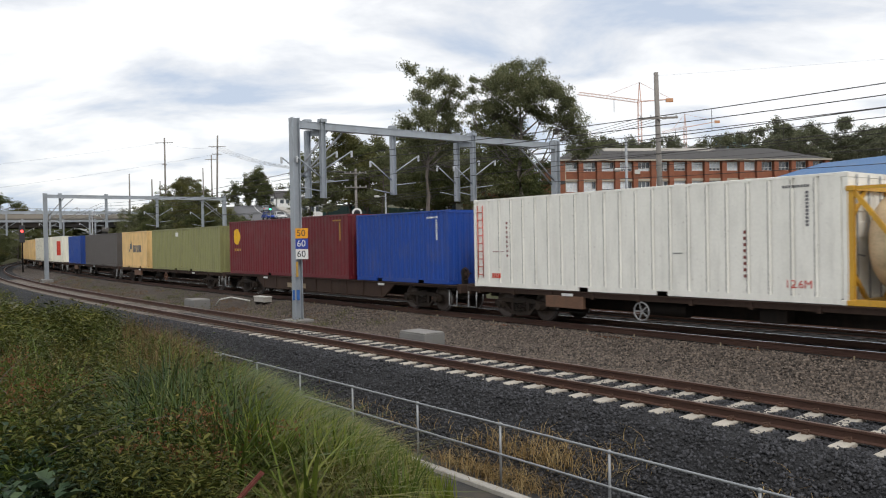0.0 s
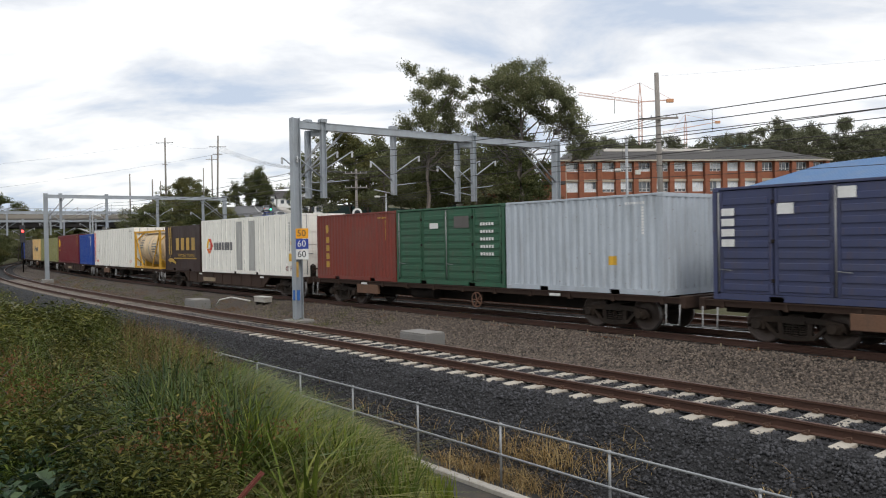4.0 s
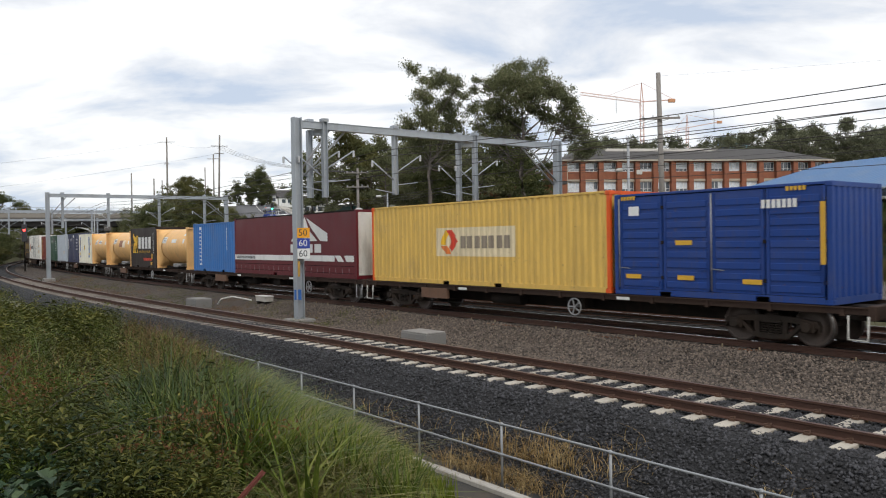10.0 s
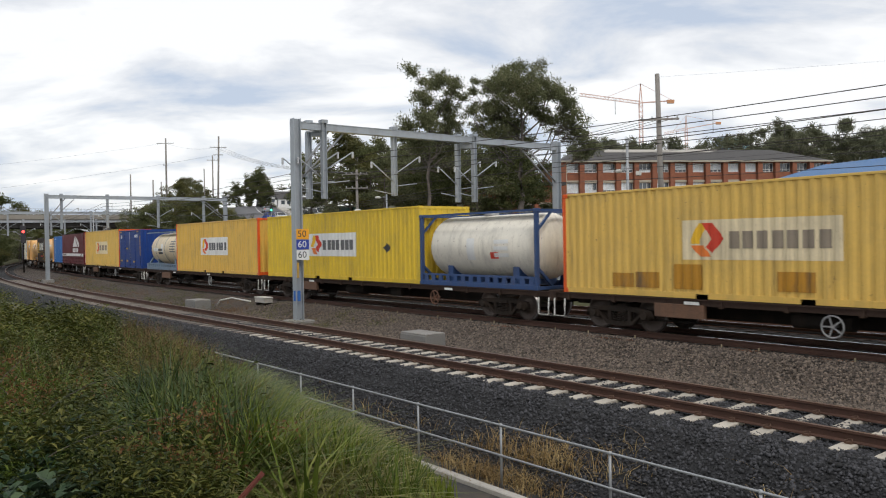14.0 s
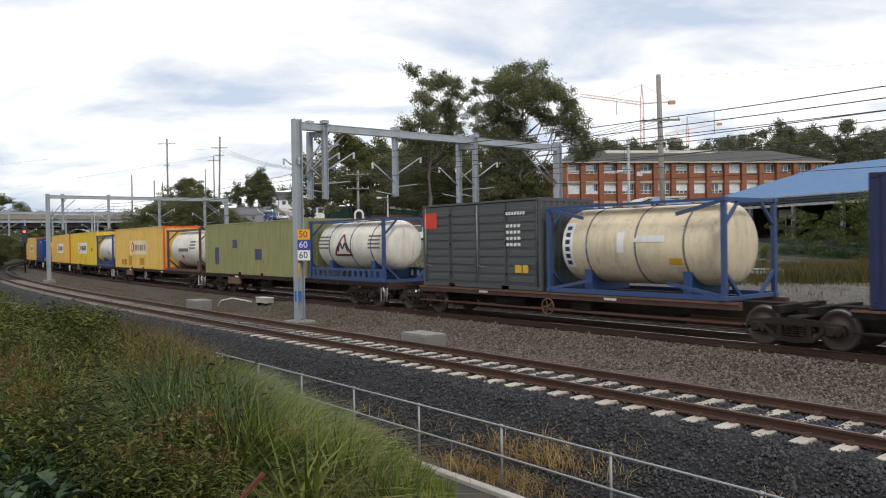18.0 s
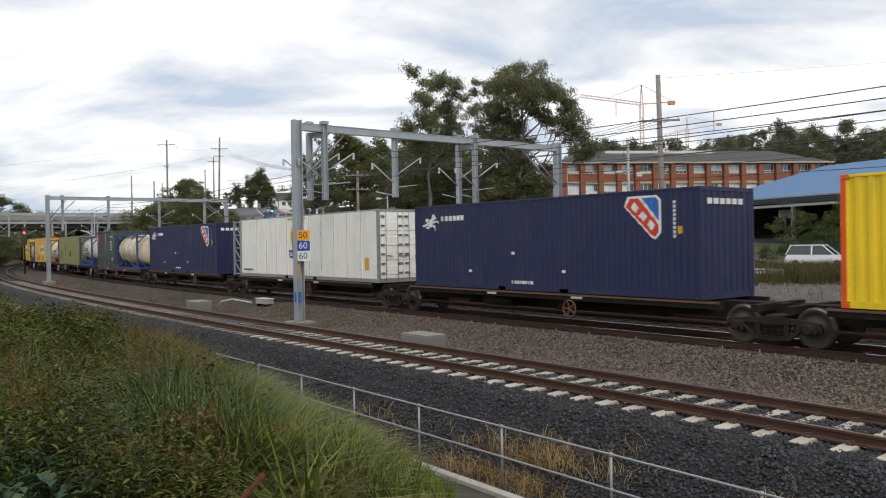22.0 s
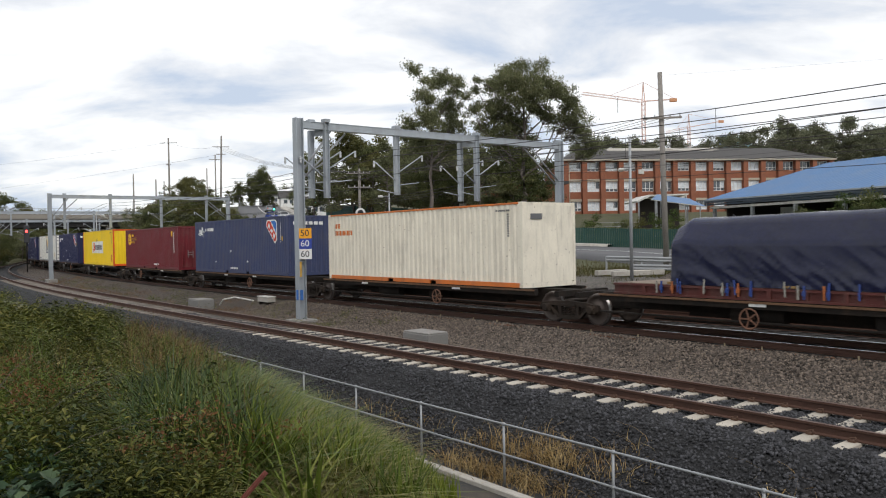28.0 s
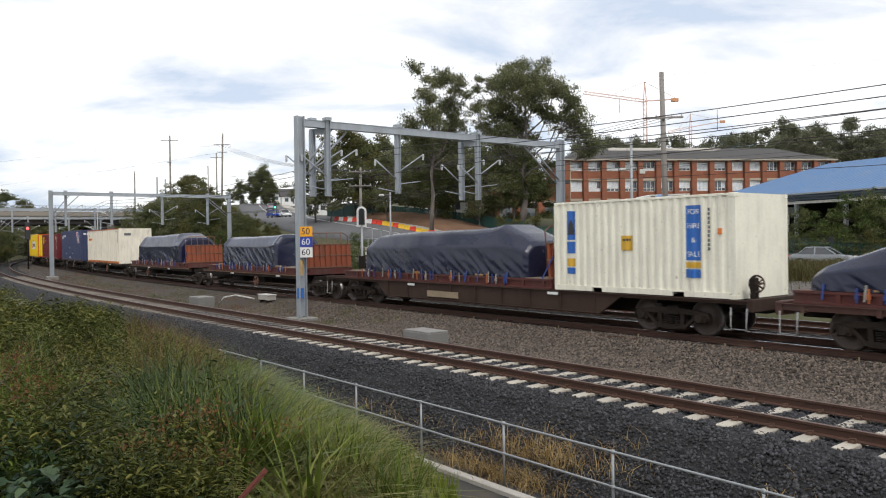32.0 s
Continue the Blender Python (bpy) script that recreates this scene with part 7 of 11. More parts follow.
def tree_parts(seed, H, spread, clumps, per, leaf, trunk_r, fork, flat=0.6, tall=0.55, clump_r=1.5, bark=None, leaves=None, low=0.35):
    """A trunk with limbs, and a crown of leaf clumps at their ends, rooted at the origin."""
    rng = np.random.default_rng(seed)
    bm = bmesh.new()
    lean = rng.normal(0, 0.03, 2)
    tips = []
    top = np.array([lean[0] * H, lean[1] * H, H * 0.9])
    pts = [np.array([0, 0, -0.8]) + (top - np.array([0, 0, -0.8])) * t + np.array([*rng.normal(0, 0.012 * H, 2), 0]) * (t > 0.1) for t in np.linspace(0, 1, 8)]
    tube(bm, pts, [trunk_r * (1 - 0.85 * t) for t in np.linspace(0, 1, 8)], 9, True)
    limbs = max(6, clumps // 6)
    for i in range(limbs):
        t = fork + (0.98 - fork) * (i + rng.random()) / limbs
        k = t * 7
        base = pts[int(k)] + (pts[min(int(k) + 1, 7)] - pts[int(k)]) * (k - int(k))
        az = i * 2.4 + rng.normal(0, 0.4)
        prof = math.sin(math.pi * min(1, (t - fork) / (1 - fork) * 0.82 + 0.16)) ** 0.7
        R = spread * prof * rng.uniform(0.65, 1.05)
        end = base + np.array([math.cos(az) * R, math.sin(az) * R, R * rng.uniform(0.15, tall) + 0.02 * H])
        mid = (base + end) / 2 + np.array([0, 0, -0.06 * R]) + rng.normal(0, 0.05 * R, 3)
        r0 = trunk_r * (1 - 0.85 * t) * 0.6 + 0.03
        tube(bm, [base, mid, end], [r0, r0 * 0.6, r0 * 0.2], 6, False)
        for j in range(max(1, clumps // limbs)):
            f = rng.uniform(0.45, 1.1)
            c = base + (end - base) * f + rng.normal(0, 0.16 * R + 0.3, 3) * np.array([1, 1, flat])
            c[2] = max(c[2], H * low * rng.uniform(0.85, 1.1))
            tips.append(c)
            if rng.random() < 0.5:
                tube(bm, [mid, (mid + c) / 2 + rng.normal(0, 0.1, 3), c], [r0 * 0.4, r0 * 0.25, 0.015], 4, False)
    C = []
    for c in tips:
        r = clump_r * rng.uniform(0.55, 1.25)
        k = int(per * (r / clump_r) ** 2)
        q = rng.normal(size=(k, 3))
        q /= np.linalg.norm(q, axis=1)[:, None]
        q *= (rng.random(k) ** 0.45)[:, None] * r
        q[:, 2] = np.where(q[:, 2] < 0, q[:, 2] * 0.45, q[:, 2]) * flat
        C.append(c + q)
    V, F = leaf_quads(np.concatenate(C), leaf, rng)
    return mesh_of(bm, "trunk", bark or M_BARK, False), quads("crown", V, F, leaves or M_GUM)


def gum_parts(seed, H, lobes, trunk_r, fork, leaf=0.24, dens=1.0, depth=0.8, leaves=None):
    """A tall gum: a trunk that forks into pale limbs, each carrying a lobe of domed leaf clumps (x, z, radius)."""
    rng = np.random.default_rng(seed)
    bm = bmesh.new()
    lead = H * 0.8
    bend = [np.array([rng.normal(0, 0.16) + 0.03 * z, rng.normal(0, 0.16), z]) for z in np.linspace(0.0, lead, 8)]
    bend[0] = np.array([0, 0, -0.8])
    tube(bm, bend, [trunk_r * (1 - 0.86 * i / 7) for i in range(8)], 10, True)
    C = []
    for x, z, r in lobes:
        y = rng.uniform(-1, 1) * depth * max(1.0, 0.2 * (H - abs(x)))
        c = np.array([x, y, z])
        k0 = min(lead * 0.97, max(fork * 0.8, z - 0.9 * abs(x) - 1.6))
        f = k0 / lead * 7
        base = bend[int(f)] + (bend[min(7, int(f) + 1)] - bend[int(f)]) * (f - int(f))
        m1 = base + (c - base) * 0.35 + np.array([x * 0.10, 0, -0.2]) + rng.normal(0, 0.22, 3)
        m2 = base + (c - base) * 0.72 + rng.normal(0, 0.3, 3)
        r0 = min(trunk_r * (1 - 0.86 * f / 7) * 0.8, 0.035 + 0.045 * r)
        tube(bm, [base, m1, m2, c + np.array([0, 0, r * 0.3])], [r0, r0 * 0.75, r0 * 0.5, r0 * 0.15], 6, False)
        for _ in range(max(6, int(8.0 * r ** 1.75))):
            g = rng.normal(size=3)
            g /= np.linalg.norm(g)
            e = c + g * np.array([1.05, 1.1, 0.9]) * r * rng.uniform(0.2, 1.02)
            tube(bm, [m2, (m2 + e) / 2 + rng.normal(0, 0.12, 3), e], [r0 * 0.3, r0 * 0.18, 0.010], 4, False)
            cr = rng.uniform(0.30, 0.70) * min(1.1, 0.6 + 0.25 * r)
            k = int(120 * dens * (cr / 0.5) ** 2)
            q = rng.normal(size=(k, 3)) * cr * np.array([0.62, 0.62, 0.50])
            C.append(e + q)
    V, F = leaf_quads(np.concatenate(C), leaf, rng, 0.42, 0.7)
    return mesh_of(bm, "trunk", M_BARK, False), quads("crown", V, F, leaves or M_GUM)


def tree(name, label, meshes, m, group=""):
    t = thing(name, label, "tree", group, m)
    for nm, me in zip(("trunk", "crown"), meshes):
        o = new(nm, me)
        o.parent = t
    return t


def upright(x, y, turn=0.0, k=1.0, kz=None, z=None):
    zz = float(height(x, y)[0]) if z is None else z
    return Matrix.LocRotScale((x, y, zz - 0.05), Euler((0, 0, radians(turn))), (k, k, kz or k))


LOBES_A = [(-1.4, 18.5, 1.1), (1.8, 18.4, 1.5), (3.0, 16.9, 1.4), (4.5, 16.4, 0.7), (-0.3, 15.7, 1.5), (2.1, 15.1, 2.0), (0.3, 13.1, 2.0), (3.2, 13.1, 1.5), (-2.1, 12.2, 1.5), (1.8, 11.5, 2.4), (-3.0, 11.5, 0.7), (0.1, 8.7, 1.7), (2.7, 8.1, 2.0)]
LOBES_B = [(0.1, 19.6, 1.8), (2.8, 19.7, 0.9), (-2.7, 17.9, 1.7), (-4.9, 18.2, 0.8), (-5.2, 17.1, 0.6), (-0.3, 17.3, 2.8), (1.5, 15.4, 2.4), (-2.7, 14.8, 2.4), (4.6, 17.3, 1.8), (5.9, 15.4, 1.5), (-5.5, 14.2, 1.0), (-0.9, 13.3, 2.1), (-4.5, 12.9, 1.2), (5.6, 13.3, 2.1), (6.8, 12.0, 1.4), (-2.7, 11.7, 1.8), (3.4, 13.8, 1.5), (1.0, 11.3, 1.6)]
LOBES_B += [(7.6, 9.8, 1.7), (2.2, 17.6, 1.8), (-1.6, 19.0, 1.2)]
LOBES_A += [(0.4, 17.4, 1.3), (-1.0, 10.6, 1.6), (3.9, 11.2, 1.3)]
GUM_A = gum_parts(1, 19.6, LOBES_A, 0.30, 9.5, 0.25, 1.05)
GUM_B = gum_parts(2, 20.6, LOBES_B, 0.44, 8.5, 0.25, 1.05)
LOBES_R = [(0.0, 13.2, 1.6), (-2.6, 12.2, 1.3), (2.4, 12.6, 1.4), (4.4, 11.0, 1.3), (-4.2, 10.6, 1.2), (1.0, 10.6, 1.5), (-1.6, 9.6, 1.5), (3.0, 8.6, 1.5), (-3.6, 8.0, 1.1)]
RIDGE = [gum_parts(40 + k, 14, [(x + random.Random(k * 31 + i).uniform(-0.9, 0.9), z + random.Random(k * 17 + i).uniform(-1.0, 1.0), r) for i, (x, z, r) in enumerate(LOBES_R)], 0.26, 6.5, 0.34, 0.55, leaves=M_HAZEGUM) for k in range(3)]
MID = [tree_parts(10 + k, 11.0, 4.0, 64, 200, 0.30, 0.20, 0.22, 0.8, 0.5, 1.15, M_BARK, (M_GUM, M_DARKLEAF, M_OLIVE)[k], 0.20) for k in range(3)]
BUSH = [tree_parts(20 + k, 3.2, 1.7, 34, 170, 0.15, 0.05, 0.08, 0.85, 0.5, 0.55, M_DARKBARK, (M_FRESHLEAF, M_DARKLEAF, M_OLIVE)[k], 0.10) for k in range(3)]
CYPRESS = tree_parts(31, 12.0, 2.6, 80, 380, 0.30, 0.2, 0.10, 1.3, 0.9, 1.1, M_DARKBARK, M_DARKLEAF, 0.10)

tree("gum_tree", "tall eucalyptus with an open ragged crown", GUM_A, upright(-1.4, 95, 0, 1.03))
tree("gum_tree", "tall spreading eucalyptus with dense grey-green clumps", GUM_B, upright(9.9, 98, 0, 1.06))


def plant_trees():
    rnd = random.Random(4)
    lab = "dark green gum tree on the hillside"
    spots = []
    # belt behind the overhead gantry
    for x in np.arange(-17, 13.5, 2.6):
        spots.append((x + rnd.uniform(-1, 1), 103 + rnd.uniform(-5, 8) + max(0, -x) * 0.6, rnd.uniform(0.78, 1.08)))
    for x in np.arange(-14, 11, 4.2):
        spots.append((x + rnd.uniform(-1, 1), 116 + rnd.uniform(-4, 6), rnd.uniform(0.95, 1.25)))
    for x in np.arange(-15, 13, 3.4):
        spots.append((x + rnd.uniform(-1, 1), 126 + rnd.uniform(-4, 5), rnd.uniform(1.05, 1.3)))
    for x, y, k in spots:
        tree("hillside_tree", lab, MID[rnd.randrange(3)], upright(x, y, rnd.uniform(0, 360), k), "trees of the hillside belt")
    # wood on the ridge behind the brick building
    for i in range(44):
        px = 0.17 + 0.42 * i / 43 + rnd.uniform(-0.004, 0.004)
        y = rnd.uniform(176, 212)
        z = float(height(px * y, y)[0])
        top = 2.78 + y * (0.120 if px < 0.42 else 0.138) * rnd.uniform(0.84, 1.06)
        tree("ridge_tree", "gum tree on the ridge behind the school", RIDGE[rnd.randrange(3)], upright(px * y, y, rnd.uniform(0, 360), (top - z) / 14.3), "trees of the ridge")
    for i in range(30):
        y = rnd.uniform(235, 300)
        px = rnd.uniform(-0.12, 0.62)
        tree("ridge_tree", "distant gum tree on the ridge", RIDGE[rnd.randrange(3)], upright(px * y, y, rnd.uniform(0, 360), rnd.uniform(0.8, 1.15)), "trees of the ridge")
    # trees on the crest of the hill above the far gantry
    for x, y, k in ((-94, 232, 0.60), (-90, 228, 0.70), (-87, 230, 0.78), (-84, 234, 0.70), (-80, 226, 0.86), (-73.5, 231, 0.88), (-71.5, 236, 0.7), (-69, 230, 0.6), (-66, 228, 0.48), (-92, 236, 0.5), (-62, 232, 0.45), (-82, 240, 0.8), (-75, 242, 0.85)):
        tree("hillside_tree", "dark tree on the crest of the hill", MID[rnd.randrange(3)], upright(x, y, rnd.uniform(0, 360), k), "trees of the crest")
    # left hillside beyond the second gantry, clear of the road
    for x, y, k in ((-46, 128, 0.55), (-43, 124, 0.5), (-50, 134, 0.6), (-54, 140, 0.62), (-41, 119, 0.42), (-57, 150, 0.7), (-37, 113, 0.36), (-60, 160, 0.8), (-53, 150, 0.7), (-47, 141, 0.6), (-44, 134, 0.5), (-64, 176, 0.95), (-58, 180, 1.05), (-70, 182, 0.8), (-74, 186, 0.7), (-67, 190, 0.9), (-52, 166, 0.75), (-49, 158, 0.6), (-62, 170, 0.85)):
        tree("hillside_tree", "dark tree on the slope above the line", MID[rnd.randrange(3)], upright(x, y, rnd.uniform(0, 360), k), "trees of the left slope")
    n = 0
    while n < 84:
        y = rnd.uniform(92, 150)
        px = rnd.uniform(-0.425, -0.20)
        x = px * y
        d = float(to_line(x, y)[1][0])
        if d > -15.5 or px > -0.262 and y > 112:
            continue
        n += 1
        prof = np.interp(px, [-0.405, -0.36, -0.34, -0.30, -0.27, -0.225], [0.035, 0.060, 0.075, 0.075, 0.050, 0.022])
        hgt = max(1.6, min(8.0, 2.78 + y * prof * rnd.uniform(0.6, 1.0) - float(height(x, y)[0])))
        if hgt > 4.2:
            tree("hillside_tree", "dark tree on the slope above the line", MID[rnd.randrange(3)], upright(x, y, rnd.uniform(0, 360), hgt / 11.0), "trees of the left slope")
        else:
            tree("shrub", "bushy shrub on the slope above the line", BUSH[rnd.randrange(3)], upright(x, y, rnd.uniform(0, 360), hgt / 3.2), "shrubs of the left slope")
    for i in range(46):
        q = on_line(rnd.uniform(72, 128), rnd.uniform(4.5, 15), 0)
        tree("shrub", "dark shrub in the cutting by the bridge", BUSH[rnd.randrange(3)], upright(q.x, q.y, rnd.uniform(0, 360), rnd.uniform(0.5, 1.2)), "shrubs of the cutting")
    for i in range(26):
        y = rnd.uniform(136, 190)
        x = rnd.uniform(-0.60, -0.40) * y
        tree("hillside_tree", "tree beyond the road bridge", MID[rnd.randrange(3)], upright(x, y, rnd.uniform(0, 360), rnd.uniform(0.55, 0.85), z=min(2.0, float(height(x, y)[0]))), "trees beyond the bridge")
    for x, y, k in ((-47.5, 212, 0.86), (-51, 214, 0.72), (-45, 208, 0.6), (-55, 216, 0.55)):
        tree("cypress", "dark conical tree on the hill crest", CYPRESS, upright(x, y, rnd.uniform(0, 360), k), "trees of the crest")
    for x, y, k in ((-107, 196, 1.42), (-102.5, 198, 1.3), (-98, 200, 1.1), (-112, 190, 1.3), (-118, 198, 1.3), (-94, 206, 0.5), (-88, 210, 0.45), (-58.5, 84, 0.50), (-124, 186, 0.8)):
        tree("hillside_tree", "tree behind the road bridge", MID[rnd.randrange(3)], upright(x, y, rnd.uniform(0, 360), k), "trees beyond the bridge")
    # shrubs of the lawn, the yard and the roadside
    for x, y, k, j in ((22.5, 84, 0.9, 0), (25.0, 85, 1.0, 0), (20.5, 83, 0.9, 2), (18.5, 82, 0.8, 1), (16.0, 84, 0.9, 0), (28.5, 82, 0.6, 1), (31.0, 70, 1.15, 1), (34.5, 68, 1.45, 0), (37.0, 66, 1.2, 1), (33.2, 71, 1.0, 0), (36.0, 68, 1.6, 1), (38.6, 67, 1.7, 0), (35.2, 65, 0.8, 2), (40.5, 66, 1.5, 0), (31.5, 54, 0.55, 0), (25.8, 62.8, 0.55, 2), (33.5, 52, 0.75, 2), (27.5, 51, 0.45, 2), (29.5, 49, 0.4, 2),
                       (12.5, 86, 0.9, 1), (10.0, 88, 1.0, 2), (7.0, 92, 0.9, 2), (-19.5, 76, 0.8, 0), (-17.8, 73, 0.7, 2), (-22.5, 80, 0.9, 0), (-26, 86, 1.0, 1), (-29, 93, 1.1, 1), (-13.0, 66, 0.7, 2), (-6.2, 58, 0.75, 0), (-24, 90, 0.9, 2), (-33, 101, 1.1, 1), (-36.5, 106, 1.2, 1), (-39.5, 112, 1.2, 0)):
        tree("shrub", "bushy green shrub beside the railway yard", BUSH[j], upright(x, y, rnd.uniform(0, 360), k), "shrubs of the yard")


plant_trees()


# ---- grass and weeds on the bank ----
def blades(rng, base, h, width, bend, segs=3, lean=None):
    """Tapering blades that arch over."""
    n = len(base)
    az = rng.uniform(0, 2 * math.pi, n) if lean is None else rng.normal(lean, 1.15, n)
    dx, dy = np.cos(az), np.sin(az)
    side = np.stack([-dy, dx, np.zeros(n)], 1)
    rows = []
    for i in range(segs + 1):
        t = i / segs
        out = bend * h * t ** 2
        c = base + np.stack([dx * out, dy * out, h * (t - 0.28 * bend * t ** 2.5)], 1)
        w = (width * (1 - 0.92 * t ** 1.5))[:, None]
        rows.append(np.stack([c - side * w, c + side * w], 1))
    V = np.stack(rows, 1).reshape(-1, 3)
    k = (segs + 1) * 2
    f = np.array([[2 * i, 2 * i + 1, 2 * i + 3, 2 * i + 2] for i in range(segs)])
    return V, (np.arange(n)[:, None, None] * k + f[None]).reshape(-1, 4)


def scatter(rng, n, s0, s1, d_lo, d_hi, bias=1.5):
    s = s0 + (s1 - s0) * rng.random(n) ** bias
    d = rng.uniform(0, 1, n)
    d = crest(s) + d_lo + (d_hi - d_lo) * d
    x, y, _ = line(s, d)
    return np.stack([x, y, height(x, y)], 1), s, d


def sprigs(rng, base, stems, h, leaf, per=12, aspect=0.42, spread=0.7):
    """Leafy stems rising from each base; every leaf is two halves folded along its rib."""
    n = len(base) * stems
    b = base.repeat(stems, 0) + np.concatenate([rng.normal(0, 0.05, (n, 2)), np.zeros((n, 1))], 1)
    hh = np.repeat(h, stems) * rng.uniform(0.55, 1.15, n)
    az = rng.uniform(0, 2 * math.pi, n)
    out = hh * rng.uniform(0.1, spread, n)
    t = np.linspace(0.18, 1.0, per)[None, :]
    cx = b[:, 0:1] + (np.cos(az) * out)[:, None] * t ** 1.7
    cy = b[:, 1:2] + (np.sin(az) * out)[:, None] * t ** 1.7
    cz = b[:, 2:3] + hh[:, None] * (t - 0.18 * t ** 3)
    C = np.stack([cx, cy, cz], -1).reshape(-1, 3)
    m = len(C)
    la = rng.uniform(0, 2 * math.pi, m)
    ax = np.stack([np.cos(la), np.sin(la), rng.uniform(-0.35, 0.75, m)], 1)
    ax /= np.linalg.norm(ax, axis=1)[:, None]
    sd = np.cross(ax, np.array([0, 0, 1.0]) + rng.normal(0, 0.25, (m, 3)))
    sd /= np.linalg.norm(sd, axis=1)[:, None] + 1e-9
    up = np.cross(sd, ax)
    s = (leaf * rng.uniform(0.55, 1.25, m))[:, None]
    w = s * aspect * 0.5
    p0, p1 = C, C + ax * s - np.array([0, 0, 0.22]) * s
    r1, r2 = C + ax * s * 0.28 + sd * w * 0.9 + up * w * 0.35, C + ax * s * 0.68 + sd * w * 0.8 + up * w * 0.2
    l1, l2 = C + ax * s * 0.28 - sd * w * 0.9 + up * w * 0.35, C + ax * s * 0.68 - sd * w * 0.8 + up * w * 0.2
    V = np.stack([p0, r1, r2, p1, l2, l1], 1).reshape(-1, 3)
    k = np.arange(m)[:, None] * 6
    F = np.concatenate([k + np.array([[0, 1, 2, 3]]), k + np.array([[0, 3, 4, 5]])])
    # the stems themselves
    Vs, Fs = blades(rng, b, hh, np.full(n, 0.003), np.full(n, 0.3), 2)
    return np.concatenate([V, Vs]), np.concatenate([F, Fs + len(V)])


def patch(q, f, z):
    return np.array([noise.noise(Vector((a[0] * f, a[1] * f, z))) for a in q])


def tufted(rng, tufts, lo, hi, h0, h1, spread):
    B, Hh = [], []
    for q in tufts:
        k = int(rng.integers(lo, hi))
        B.append(q + np.concatenate([rng.normal(0, spread, (k, 2)), np.zeros((k, 1))], 1))
        Hh.append(np.full(k, rng.uniform(h0, h1)) * rng.uniform(0.55, 1.2, k))
    return np.concatenate(B), np.concatenate(Hh)


def growth_top(x, y):
    """How high the growth on the bank reaches: it falls towards the bank's outer edge."""
    fall = np.interp(x / np.maximum(y, 0.5), [-0.60, -0.47, -0.40, -0.33, -0.288, -0.20, -0.131, -0.085, -0.055, -0.01], [0.050, 0.058, 0.076, 0.098, 0.120, 0.182, 0.214, 0.238, 0.254, 0.292])
    return EYE[2] - y * fall


def strewn(rng, n, a0, a1, y0, y1, f=0.0, cut=-1.0):
    """Points on the bank between two bearings and two distances, thinned in patches."""
    y = y0 + (y1 - y0) * rng.random(n) ** 0.8
    x = y * rng.uniform(a0, a1, n)
    _, d = to_line(x, y)
    q = np.stack([x, y, height(x, y)], 1)
    keep = d > crest(to_line(x, y)[0]) - 1.1
    if f:
        keep &= patch(q, f, 3 + y0) > cut
    return q[keep]


def limited(base, h):
    """Plants that stay under the growth's top."""
    room = growth_top(base[:, 0], base[:, 1]) - base[:, 2]
    keep = room > 0.07
    # no flat-topped edge: every plant stops at a height of its own below the limit
    own = 0.62 + 0.36 * np.abs(np.sin(base[:, 0] * 37.0 + base[:, 1] * 53.0))
    return base[keep], np.minimum(h[keep], (room * own)[keep])


